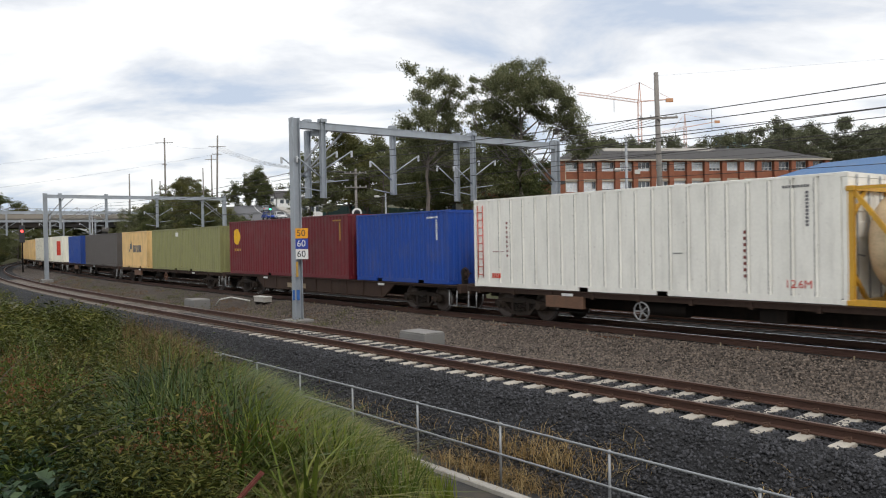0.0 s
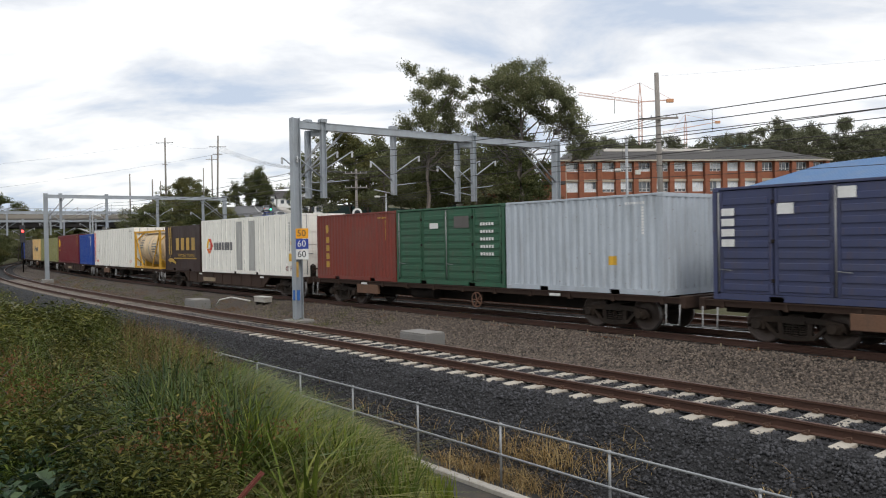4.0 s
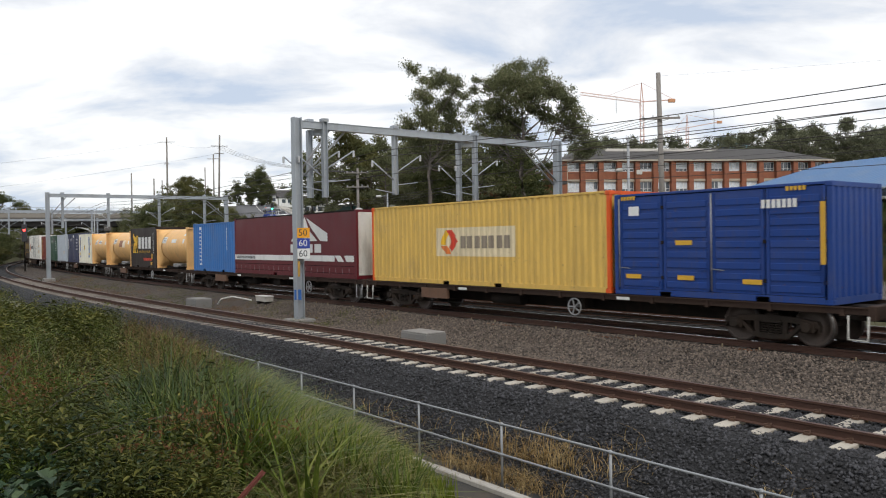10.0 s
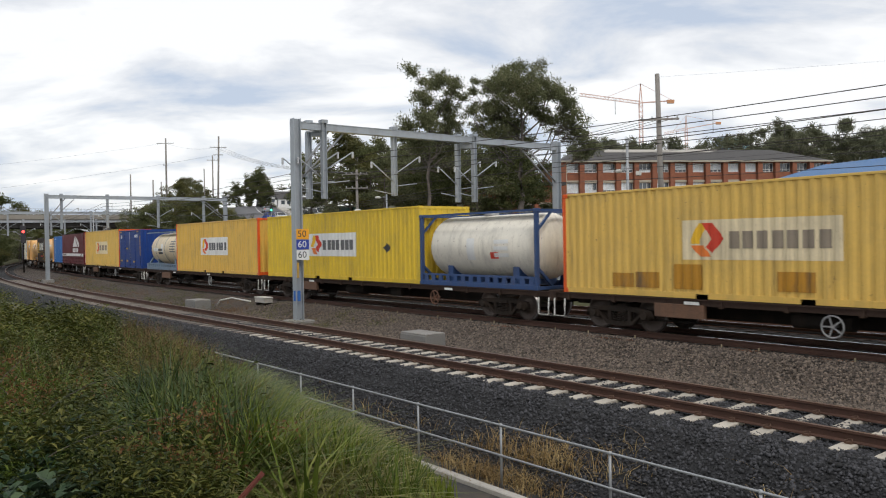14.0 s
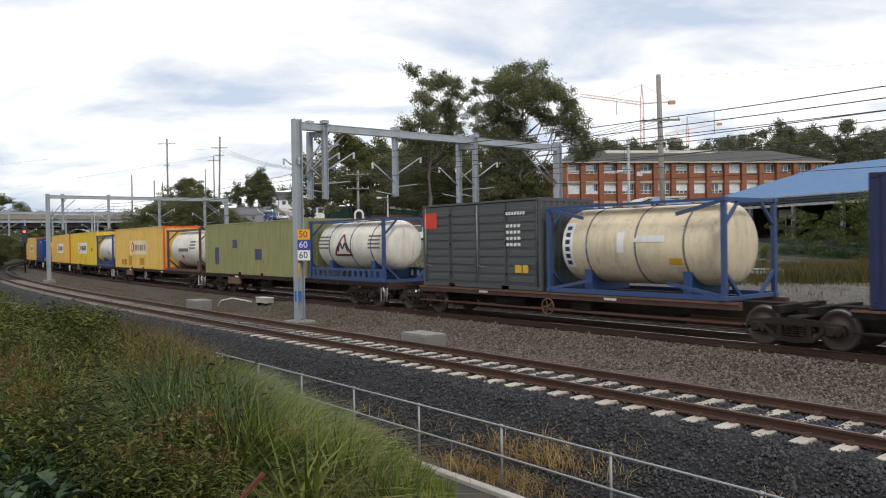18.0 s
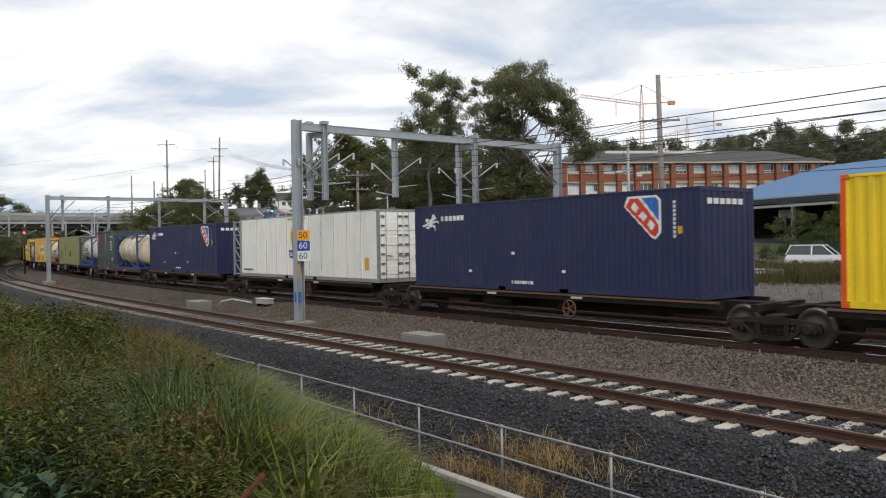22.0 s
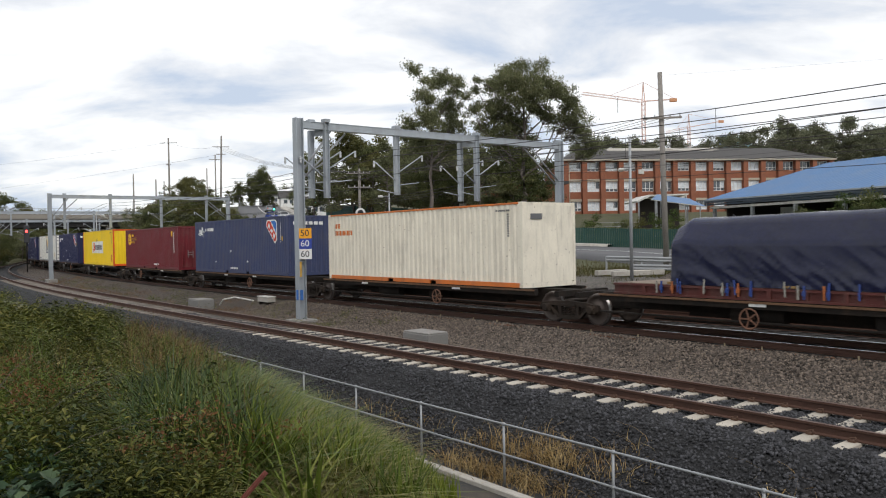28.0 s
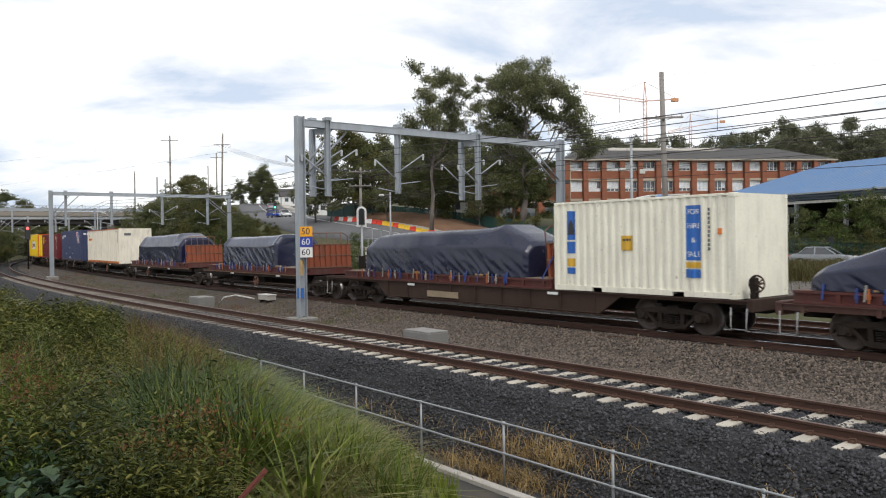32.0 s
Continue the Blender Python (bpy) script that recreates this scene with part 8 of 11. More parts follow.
def bank_plants():
    rng = np.random.default_rng(3)

    def grass(name, material, label, tufts, lo, hi, h0, h1, spread, width, bend, lean=None, segs=5):
        B, Hh = tufted(rng, tufts, lo, hi, h0, h1, spread)
        B, Hh = limited(B, Hh)
        bd = rng.uniform(*bend, len(B)) * np.clip((-0.03 - B[:, 0] / B[:, 1]) / 0.16, 0.3, 1)
        V, F = blades(rng, B, Hh, rng.uniform(*width, len(B)), bd, segs, lean)
        tagged(new(name, quads(name, V, F, material)), label, "grass", "", "stuff")

    def leafed(name, material, label, C, stems, hh, leaf, per, aspect, spread):
        mound = np.clip(0.85 + 1.3 * patch(C, 0.9, 77), 0.4, 1.25)
        C, h = limited(C, rng.uniform(*hh, len(C)) * mound)
        V, F = sprigs(rng, C, stems, h, leaf, per, aspect, spread)
        tagged(new(name, quads(name, V, F, material)), label, "weeds", "", "stuff")

    # bright long grass on the bank's shoulder, dark broad blades behind, bleached blades that hang over in front
    grass("long_grass", M_GRASS, "long arching bright green grass on the railway bank", strewn(rng, 230, -0.28, -0.01, 4.8, 11.0, 1.1, -0.25), 40, 70, 0.45, 0.9, 0.06, (0.009, 0.019), (0.35, 1.5))
    grass("shoulder_grass", M_SHOOT, "fresh yellow-green grass along the bank's edge", strewn(rng, 230, -0.25, 0.0, 5.6, 11.5, 1.3, -0.3), 22, 40, 0.5, 0.9, 0.07, (0.009, 0.018), (0.2, 1.1))
    grass("bleached_grass", M_BLEACHED, "bleached yellowish grass hanging over the bank", strewn(rng, 110, -0.30, -0.12, 4.4, 7.2, 0.9, -0.1), 34, 56, 0.45, 0.75, 0.08, (0.005, 0.010), (1.0, 2.1))
    grass("dark_grass", M_REED, "dark green broad-bladed grass clump", strewn(rng, 60, -0.37, -0.25, 5.6, 8.0), 34, 54, 0.6, 0.95, 0.10, (0.008, 0.015), (0.1, 1.1))
    grass("mixed_grass", M_GRASS, "green grass among the leafy weeds", strewn(rng, 620, -0.60, -0.24, 4.4, 17, 0.8, -0.15), 16, 34, 0.4, 0.85, 0.09, (0.005, 0.010), (0.3, 1.3))
    # leafy weeds in mounds on top of the bank, with hollows between
    C = np.concatenate([strewn(rng, 800, -0.66, -0.29, 4.0, 9.0), strewn(rng, 1250, -0.64, -0.22, 8.0, 20.0)])
    C = C[patch(C, 1.1, 61) > -0.22]
    pt, pu = patch(C, 0.7, 21), patch(C, 0.9, 41)
    leafed("weeds", M_WEED, "tangled leafy green weeds on the railway bank", C[(pt < 0.0) & (pu < 0.12)], 8, (0.35, 0.75), 0.055, 14, 0.42, 0.7)
    leafed("fine_weeds", M_GRASS, "fine-leaved green weeds on the bank", C[(pt >= 0.0) & (pu < 0.12)], 9, (0.4, 0.85), 0.050, 14, 0.22, 0.7)
    leafed("olive_weeds", M_FRESHWEED, "yellow-green leafy weeds on the bank", C[pu >= 0.12], 8, (0.4, 0.85), 0.060, 13, 0.36, 0.6)
    leafed("nettle_weeds", M_BROADLEAF, "dark blue-green leafy weeds low on the bank", strewn(rng, 240, -0.56, -0.32, 4.3, 6.8, 1.2, 0.0), 7, (0.30, 0.62), 0.065, 11, 0.55, 0.8)
    leafed("crest_weeds", M_FRESHWEED, "fresh yellow-green leafy weeds on the bank's crest", np.concatenate([strewn(rng, 150, -0.62, -0.43, 10, 19), strewn(rng, 60, -0.33, -0.24, 12, 17)]), 8, (0.55, 1.0), 0.10, 14, 0.38, 0.6)
    C, s, d = scatter(rng, 260, 8, 34, 1.0, 6.0, 1.0)
    leafed("bushy_weeds", M_WEED, "bushy leafy weeds on top of the bank", C, 7, (0.35, 0.8), 0.095, 12, 0.42, 0.8)
    C, s, d = scatter(rng, 500, 26, 70, -1.0, 6, 1.0)
    pts = [q + np.abs(rng.normal(size=(60, 3))) * np.array([0.25, 0.25, 0.22]) * rng.choice([-1, 1], (60, 3)) * np.array([1, 1, 0.5]) + np.array([0, 0, 0.18]) for q in C]
    V, F = leaf_quads(np.concatenate(pts), 0.08, rng, 0.45, 0.0)
    tagged(new("far_weeds", quads("far_weeds", V, F, M_WEED)), "low weeds along the edge of the bank", "weeds", "", "stuff")
    # a few broad leaves low on the bank
    c = np.array([(a * y, y) for a, y in ((-0.545, 4.5), (-0.515, 4.4), (-0.53, 4.8), (-0.50, 4.7), (-0.44, 4.6), (-0.40, 5.0), (-0.47, 5.4))])
    c = np.column_stack([c, height(c[:, 0], c[:, 1]) + 0.12])
    V, F = sprigs(rng, c, 5, np.full(len(c), 0.42), 0.12, 6, 0.78, 0.8)
    tagged(new("broadleaf_weeds", quads("broadleaf_weeds", V, F, M_BROADLEAF)), "broad dark green leaves on the bank", "weeds", "", "stuff")
    # rusty ferns and seed heads
    pts = []
    for a, y, k in ((-0.545, 6.4, 9), (-0.56, 6.9, 6), (-0.34, 5.3, 10), (-0.315, 5.6, 8), (-0.29, 5.1, 4), (-0.53, 8.3, 4), (-0.46, 7.2, 3)):
        for _ in range(k):
            c = np.array([a * y + rng.normal(0, 0.16), y + rng.normal(0, 0.16), 0.0])
            c[2] = height(c[0], c[1])[0] + rng.uniform(0.45, 0.74)
            pts.append(c + rng.normal(0, 0.06, (46, 3)) * np.array([1.3, 1.3, 0.7]))
    V, F = leaf_quads(np.concatenate(pts), 0.032, rng, 0.4, 0.3)
    tagged(new("dry_seed_heads", quads("dry_seed_heads", V, F, M_RUSTLEAF)), "rusty brown dry seed heads among the weeds", "weeds", "", "stuff")
    # fine reddish stalks over the crest
    C = np.concatenate([strewn(rng, 5200, -0.40, -0.10, 8.0, 16.0), strewn(rng, 1600, -0.60, -0.10, 4.5, 9.0, 0.7, 0.1)])
    C, h = limited(C, rng.uniform(0.45, 0.95, len(C)))
    V, F = blades(rng, C, h * 1.12, np.full(len(C), 0.0024), rng.uniform(0.05, 0.6, len(C)))
    tagged(new("dry_stalks", quads("dry_stalks", V, F, M_STALK)), "thin reddish-brown dry stalks along the bank's edge", "grass", "", "stuff")
    # bare arching twigs
    tw = bmesh.new()
    for a, y, h, lean in ((-0.56, 5.6, 1.15, 0.9), (-0.60, 6.0, 1.3, 0.5), (-0.52, 6.4, 0.95, -0.5), (-0.57, 5.0, 0.9, 1.2)):
        z = float(height(a * y, y)[0])
        b0 = np.array([a * y, y, z])
        tube(tw, [b0 + np.array([lean * t ** 2 * 0.9, 0.2 * t, h * (t - 0.25 * t ** 3)]) for t in np.linspace(0, 1, 8)], [0.006 * (1 - 0.75 * t) for t in np.linspace(0, 1, 8)], 5)
    tagged(part("bare_twigs", tw, mat("grey_twig", (0.10, 0.085, 0.07), 0.9, 0, 0.3), None), "thin bare grey twigs arching over the weeds", "twigs", "", "stuff")
    # low weeds between the tracks
    s, d = rng.uniform(16, 75, 620), rng.uniform(-4.6, -1.7, 620)
    x, y, _ = line(s, d)
    C = np.stack([x, y, np.interp(-d, [1.7, 2.6, 3.6, 4.4, 5.0], [-0.24, -0.34, -0.25, -0.05, 0.02])], 1)
    pt = patch(C, 0.35, 2)
    for name, sel, m, lab in (("track_weeds", pt > 0.05, M_WEED, "low green weeds between the tracks"), ("dry_track_weeds", pt < -0.05, M_STALK, "low brown dry weeds between the tracks")):
        q = C[sel].repeat(34, 0)
        q = q + rng.normal(size=q.shape) * np.array([0.16, 0.16, 0.07]) + np.array([0, 0, 0.07])
        V, F = leaf_quads(q, 0.055, rng, 0.4, 0.0)
        tagged(new(name, quads(name, V, F, m)), lab, "weeds", "", "stuff")
    # straw by the handrail
    B = []
    for s0, d0, k, sp in ((2.7, 3.05, 1000, 0.55), (1.8, 2.95, 800, 0.45), (3.5, 3.2, 300, 0.5), (0.6, 2.6, 90, 0.25), (5.6, 3.1, 140, 0.6), (7.4, 3.1, 160, 0.7), (9.5, 3.2, 220, 0.9), (4.6, 4.3, 120, 0.6), (12.0, 3.2, 260, 1.0), (-2.2, 2.6, 60, 0.3), (6.5, 4.4, 180, 1.0), (10.5, 4.3, 240, 1.4)):
        s = s0 + rng.normal(0, sp, k)
        d = d0 + rng.normal(0, 0.24, k)
        x, y, _ = line(s, d)
        z = np.where(d > 2.9, -1.3, np.interp(-d, [-2.9, -1.75], [-1.05, -0.27]))
        B.append(np.stack([x, y, z - 0.02], 1))
    B = np.concatenate(B)
    V, F = blades(rng, B, rng.uniform(0.14, 0.46, len(B)), rng.uniform(0.004, 0.008, len(B)), rng.uniform(0.3, 1.9, len(B)))
    tagged(new("straw_tufts", quads("straw_tufts", V, F, M_STRAW)), "straw-coloured dry grass by the handrail", "grass", "", "stuff")
    # rusty litter along the foot of the rail
    pts = []
    for s0, d0, k, sp in ((7.1, -4.75, 60, 0.35), (6.2, -4.8, 40, 0.25), (3.0, -5.15, 60, 0.3), (11.2, -4.85, 60, 0.5), (14.5, -4.9, 60, 0.6), (1.0, -5.2, 30, 0.3)):
        x, y, _ = line(s0 + rng.normal(0, sp, k), d0 + rng.normal(0, 0.08, k))
        pts.append(np.stack([x, y, np.full(k, 0.05)], 1))
    V, F = leaf_quads(np.concatenate(pts), 0.07, rng, 0.5, 0.0)
    V[:, 2] = 0.05 + (V[:, 2] - 0.05) * 0.3
    tagged(new("leaf_litter", quads("leaf_litter", V, F, leafy("rust_litter", [(0.1, (0.10, 0.035, 0.015)), (0.6, (0.20, 0.075, 0.030)), (0.9, (0.32, 0.15, 0.06))]))), "rust-coloured litter at the foot of the rail", "litter", "", "stuff")
    # dark twiggy weed by the track at the near end
    B = []
    for s0, d0, k in ((-4.4, 1.3, 220), (-4.0, 1.7, 140), (-4.9, 1.0, 240), (-5.0, 1.7, 160), (-4.6, 2.1, 120)):
        x, y, _ = line(s0 + rng.normal(0, 0.22, k), d0 + rng.normal(0, 0.22, k))
        B.append(np.stack([x, y, np.full(k, -0.35)], 1))
    B = np.concatenate(B)
    V, F = blades(rng, B, rng.uniform(0.4, 0.95, len(B)), np.full(len(B), 0.004), rng.uniform(0.1, 0.8, len(B)))
    V2, F2 = leaf_quads(B.repeat(5, 0) + rng.normal(0, 0.12, (len(B) * 5, 3)) + np.array([0, 0, 0.5]), 0.04, rng)
    tagged(new("dead_weed", quads("dead_weed", np.concatenate([V, V2]), np.concatenate([F, F2 + len(V)]), leafy("dead_weed", [(0.1, (0.03, 0.022, 0.016)), (0.6, (0.07, 0.052, 0.036)), (0.9, (0.13, 0.10, 0.07))]))), "dead grey-brown weed beside the rails", "weeds", "", "stuff")
    # rank grass of the yard, tall before the road
    n = 42000
    x = rng.uniform(6, 44, n)
    y = rng.uniform(34, 88, n)
    s, d = to_line(x, y)
    pt = np.array([noise.noise(Vector((a * 0.3, b * 0.3, 5))) for a, b in zip(x, y)])
    road_d = np.abs(np.interp(x, [0.5, 13, 28, 44], [83, 74, 60, 47.5]) - y)
    ok = (d < -19.5) & (road_d > 7.5) & ((pt > -0.15) | (y < 52)) & ~((y > 66) & (rng.random(n) < 0.7))
    B = np.stack([x, y, height(x, y) - 0.03], 1)[ok]
    n = 26000
    x2, y2 = rng.uniform(12, 38, n), rng.uniform(36, 57, n)
    ok = (to_line(x2, y2)[1] < -20) & (np.interp(x2, [13, 28, 44], [74, 60, 47.5]) - y2 > 6.5)
    B = np.concatenate([B, np.stack([x2, y2, height(x2, y2) - 0.03], 1)[ok]])
    x2, y2 = rng.uniform(-34, 8, n), rng.uniform(44, 112, n)
    ok = (to_line(x2, y2)[1] < -17) & (np.abs(np.interp(-y2, [-138, -112, -96, -83, -74, -60], [-27, -17, -9, 0.5, 13, 28]) - x2) > 7.0)
    B = np.concatenate([B, np.stack([x2, y2, height(x2, y2) - 0.03], 1)[ok]])
    s3, d3 = rng.uniform(-20, 32, 9000), rng.uniform(-24, -13.6, 9000)
    x3, y3, _ = line(s3, d3)
    q3 = np.stack([x3, y3, height(x3, y3) + 0.02], 1)
    q3 = q3[patch(q3, 0.5, 9) > 0.08]
    V, F = blades(rng, q3, rng.uniform(0.10, 0.45, len(q3)), rng.uniform(0.006, 0.014, len(q3)), rng.uniform(0.1, 1.2, len(q3)), 2)
    tagged(new("gravel_weeds", quads("gravel_weeds", V, F, M_YARDGRASS)), "low dry tufts in the yard's gravel", "grass", "", "stuff")
    hh = np.where(B[:, 1] < 56, rng.uniform(0.45, 1.15, len(B)), rng.uniform(0.15, 0.45, len(B)))
    hh = np.where((B[:, 0] < 16) & (B[:, 1] < 56), hh * 0.45, hh)
    V, F = blades(rng, B, hh, rng.uniform(0.010, 0.022, len(B)), rng.uniform(0.1, 0.9, len(B)), 2)
    tagged(new("yard_grass", quads("yard_grass", V, F, M_YARDGRASS)), "tall dry brownish grass of the railway yard", "grass", "", "stuff")


bank_plants()


# ---- handrail, kerb and pits ----
M_GALV = mat("galvanised_steel", (0.30, 0.31, 0.32), 0.5, 0.4, 0.12, 4, 40, 0.05)
M_MAST = mat("gantry_steel", (0.36, 0.39, 0.42), 0.5, 0.35, 0.12, 1.5, 25, 0.05, dirt=(0.2, 0.19, 0.17), dirt_amt=0.4)
M_CONC = mat("pale_concrete", (0.40, 0.375, 0.335), 0.9, 0, 0.2, 2, 30, 0.3, dirt=(0.2, 0.18, 0.15), dirt_amt=0.6, dirt_scale=(2, 2, 2))
M_CONCGREY = mat("grey_concrete", (0.19, 0.185, 0.175), 0.9, 0, 0.2, 2, 30, 0.3, dirt=(0.15, 0.14, 0.12), dirt_amt=0.5, dirt_scale=(2, 2, 2))


def handrail():
    f = thing("handrail", "galvanised two-rail pipe handrail along the drain path", "handrail")
    ss = [-0.15 + 2.3 * k for k in range(-3, 7)]
    for s in ss:
        bm = bmesh.new()
        p = on_line(s, 3.51, -1.32)
        tube(bm, [p, p + Vector((0, 0, 1.07))], 0.021, 10)
        for z in (0.57, 1.07):
            bmesh.ops.create_icosphere(bm, subdivisions=2, radius=0.035, matrix=Matrix.Translation(p + Vector((0, 0, z))))
        part("post", bm, M_GALV, f)
    for z in (-0.75, -0.25):
        bm = bmesh.new()
        tube(bm, [on_line(s, 3.51, z) for s in np.arange(-7.5, 14.2, 0.6)], 0.019, 8)
        part("rail", bm, M_GALV, f)
    bm = bmesh.new()
    prev = None
    for s in np.arange(-8, 22, 0.8):
        row = [bm.verts.new(on_line(s, 3.74 + a, -1.32 + b)) for a, b in ((0.09, 0.0), (0.085, 0.09), (0.065, 0.105), (-0.065, 0.105), (-0.085, 0.09), (-0.09, 0.0))]
        if prev:
            for i in range(5):
                bm.faces.new((prev[i], row[i], row[i + 1], prev[i + 1]))
        prev = row
    structure("kerb", bm, M_CONC, "pale concrete kerb along the path")


handrail()


M_LID = mat("weathered_lid", (0.25, 0.24, 0.225), 0.9, 0, 0.25, 3, 30, 0.3, dirt=(0.12, 0.105, 0.09), dirt_amt=0.7, dirt_scale=(3, 3, 3))


def pit(s, d, z, a, b, h, label):
    p = thing("cable_pit", label, "cable pit", "cable pits of the line", line_pose(s, d, z))
    bm = bmesh.new()
    bbox(bm, -a / 2, a / 2, -b / 2, b / 2, -0.3, h, 0.015)
    part("pit_wall", bm, M_CONCGREY, p)
    for k in (-1, 1):
        bm = bmesh.new()
        bbox(bm, -a / 2 + 0.01 if k < 0 else 0.004, -0.004 if k < 0 else a / 2 - 0.01, -b / 2 + 0.02, b / 2 - 0.02, h + 0.002, h + 0.05, 0.01)
        part("lid", bm, M_LID, p)


pit(11.35, -1.75, -0.28, 1.25, 0.75, 0.34, "low grey concrete cable pit with a two-piece lid")
pit(30.0, -2.1, -0.3, 1.3, 0.8, 0.42, "grey concrete cable pit beside the track")


def point_box():
    b = thing("track_box", "weathered white trackside box on a short stand", "trackside box", "", line_pose(27.4, -4.3, -0.1))
    boxpart("case", (-0.55, 0.55, -0.2, 0.2, 0.12, 0.34), M_CONC, b)
    boxpart("lid", (-0.58, 0.58, -0.22, 0.22, 0.345, 0.385), M_WHITE, b)
    boxpart("foot", (-0.45, -0.3, -0.18, 0.18, -0.1, 0.118), M_UNDER, b)
    boxpart("foot", (0.3, 0.45, -0.18, 0.18, -0.1, 0.118), M_UNDER, b)
    bm = bmesh.new()
    tube(bm, [on_line(28.2, -4.0, 0.05), on_line(29.5, -3.6, 0.18), on_line(30.2, -3.3, 0.05), on_line(30.4, -3.2, -0.25)], 0.035, 6)
    o = thing("cable_duct", "bent white cable duct by the track", "cable duct")
    part("duct", bm, M_WHITE, o)


point_box()


def pegs():
    me = None
    for k in range(14):
        s = 0.5 + 1.86 * k + 0.5 * math.sin(k * 2.3)
        p = thing("marker_peg", "small pale peg at the foot of the rail", "peg", "pegs along the train's track", line_pose(s, -5.30, 0.0))
        if me is None:
            bm = bmesh.new()
            bbox(bm, -0.016, 0.016, -0.016, 0.016, -0.05, 0.12, 0.005)
            me = mesh_of(bm, "peg", mat("peg_paint", (0.26, 0.21, 0.13), 0.7, 0, 0.2))
        o = new("stake", me)
        o.parent = p


pegs()


def picket():
    p = thing("steel_picket", "rusty red angle-iron picket leaning in the grass", "steel picket")
    bm = bmesh.new()
    a, b = Vector((-1.22, 4.0, 1.29)), Vector((-0.95, 4.12, 1.585))
    bar(bm, a, b, 0.030, 0.006)
    bar(bm, a + Vector((0.013, 0, 0.010)), b + Vector((0.013, 0, 0.010)), 0.006, 0.026)
    part("angle_iron", bm, mat("red_oxide", (0.15, 0.040, 0.028), 0.75, 0.1, 0.3), p)


picket()

# ---- overhead line ----
M_CERAMIC = mat("white_insulator", (0.50, 0.51, 0.52), 0.3, 0, 0.05)
M_WIRE = mat("copper_wire", (0.05, 0.045, 0.042), 0.6, 0.5, 0.1)


def hbeam(bm, x, y, z0, z1, w=0.30, t=0.03):
    """An upright H-section."""
    a, i = w / 2, w / 2 - t
    q = [(-a, -a), (a, -a), (a, -i), (t / 2, -i), (t / 2, i), (a, i), (a, a), (-a, a), (-a, i), (-t / 2, i), (-t / 2, -i), (-a, -i)]
    lo, hi = ([bm.verts.new((x + u, y + v, z)) for u, v in q] for z in (z0, z1))
    bm.faces.new(lo[::-1])
    bm.faces.new(hi)
    for k in range(12):
        j = (k + 1) % 12
        bm.faces.new((lo[k], lo[j], hi[j], hi[k]))


def gantry(s, span, top, d=-2.47, signs=False, drops=(), base_z=-0.25):
    g = thing("overhead_gantry", "grey steel portal gantry for the overhead wires", "gantry", "overhead gantries", line_pose(s, d, base_z))
    h = top - base_z
    bm = bmesh.new()
    hbeam(bm, 0, 0, 0.05, h, 0.32)
    part("mast", bm, M_MAST, g)
    boxpart("base", (-0.5, 0.5, -0.45, 0.45, -0.3, 0.05), M_LID, g, "concrete footing", 0.03)
    bm = bmesh.new()
    hbeam(bm, 0, -span, 0.05, h + 0.05, 0.32)
    part("mast", bm, M_MAST, g)
    boxpart("base", (-0.5, 0.5, -span - 0.5, -span + 0.5, -0.3, 0.4), M_LID, g, "concrete footing", 0.03)
    bm = bmesh.new()
    for z in (h - 0.40, h - 0.14):
        box(bm, -0.14, 0.14, -span + 0.16, -0.16, z, z + 0.03)
    box(bm, -0.12, 0.12, -span + 0.16, -0.16, h - 0.37, h - 0.14)
    part("crossbeam", bm, M_MAST, g)
    for dy, x, length, paired in drops:
        bm = bmesh.new()
        hbeam(bm, x, -dy, h - 0.35 - length, h + 0.02 if not paired else h - 0.42, 0.20, 0.022)
        box(bm, x - 0.15, x + 0.15, -dy - 0.13, -dy + 0.13, h - 0.10, h + 0.03)
        part("drop_post", bm, M_MAST, g)
        if paired:
            bm = bmesh.new()
            bar(bm, (x + 0.15, -dy, h - 0.5), (0.0, -dy - 0.55, h - 0.5), 0.2, 0.22)
            part("bracket", bm, M_MAST, g)
        # registration arms with insulators
        for e, z, L in ((-1, h - 1.2, 1.3), (1, h - 1.55, 1.1)):
            bm = bmesh.new()
            tube(bm, [(x, -dy, z - 0.8), (x, -dy + e * L, z)], 0.028, 6)
            tube(bm, [(x, -dy, z - 1.3), (x, -dy + e * L * 0.9, z - 1.15)], 0.022, 6)
            arm = part("cantilever", bm, M_MAST, g)
            bm = bmesh.new()
            for q in range(4):
                bmesh.ops.create_uvsphere(bm, u_segments=8, v_segments=5, radius=0.05, matrix=Matrix.Translation((x, -dy + e * (L + 0.05), z - 0.06 * q)))
            part("insulator", bm, M_CERAMIC, arm)
    bm = bmesh.new()
    tube(bm, [(0, -span + 0.1, h - 2.0), (0, -span + 2.1, h - 0.35)], 0.04, 6)
    tube(bm, [(0.15, -span + 0.1, h - 2.2), (0.15, -span + 2.4, h - 0.35)], 0.04, 6)
    part("brace", bm, M_GALV, g)
    bm = bmesh.new()
    tube(bm, [(0.0, -0.2, h - 2.0), (0.0, -1.5, h - 0.35)], 0.04, 6)
    tube(bm, [(0.15, -0.2, h - 2.4), (0.1, -2.2, h - 0.45)], 0.04, 6)
    part("brace", bm, M_GALV, g)
    return g


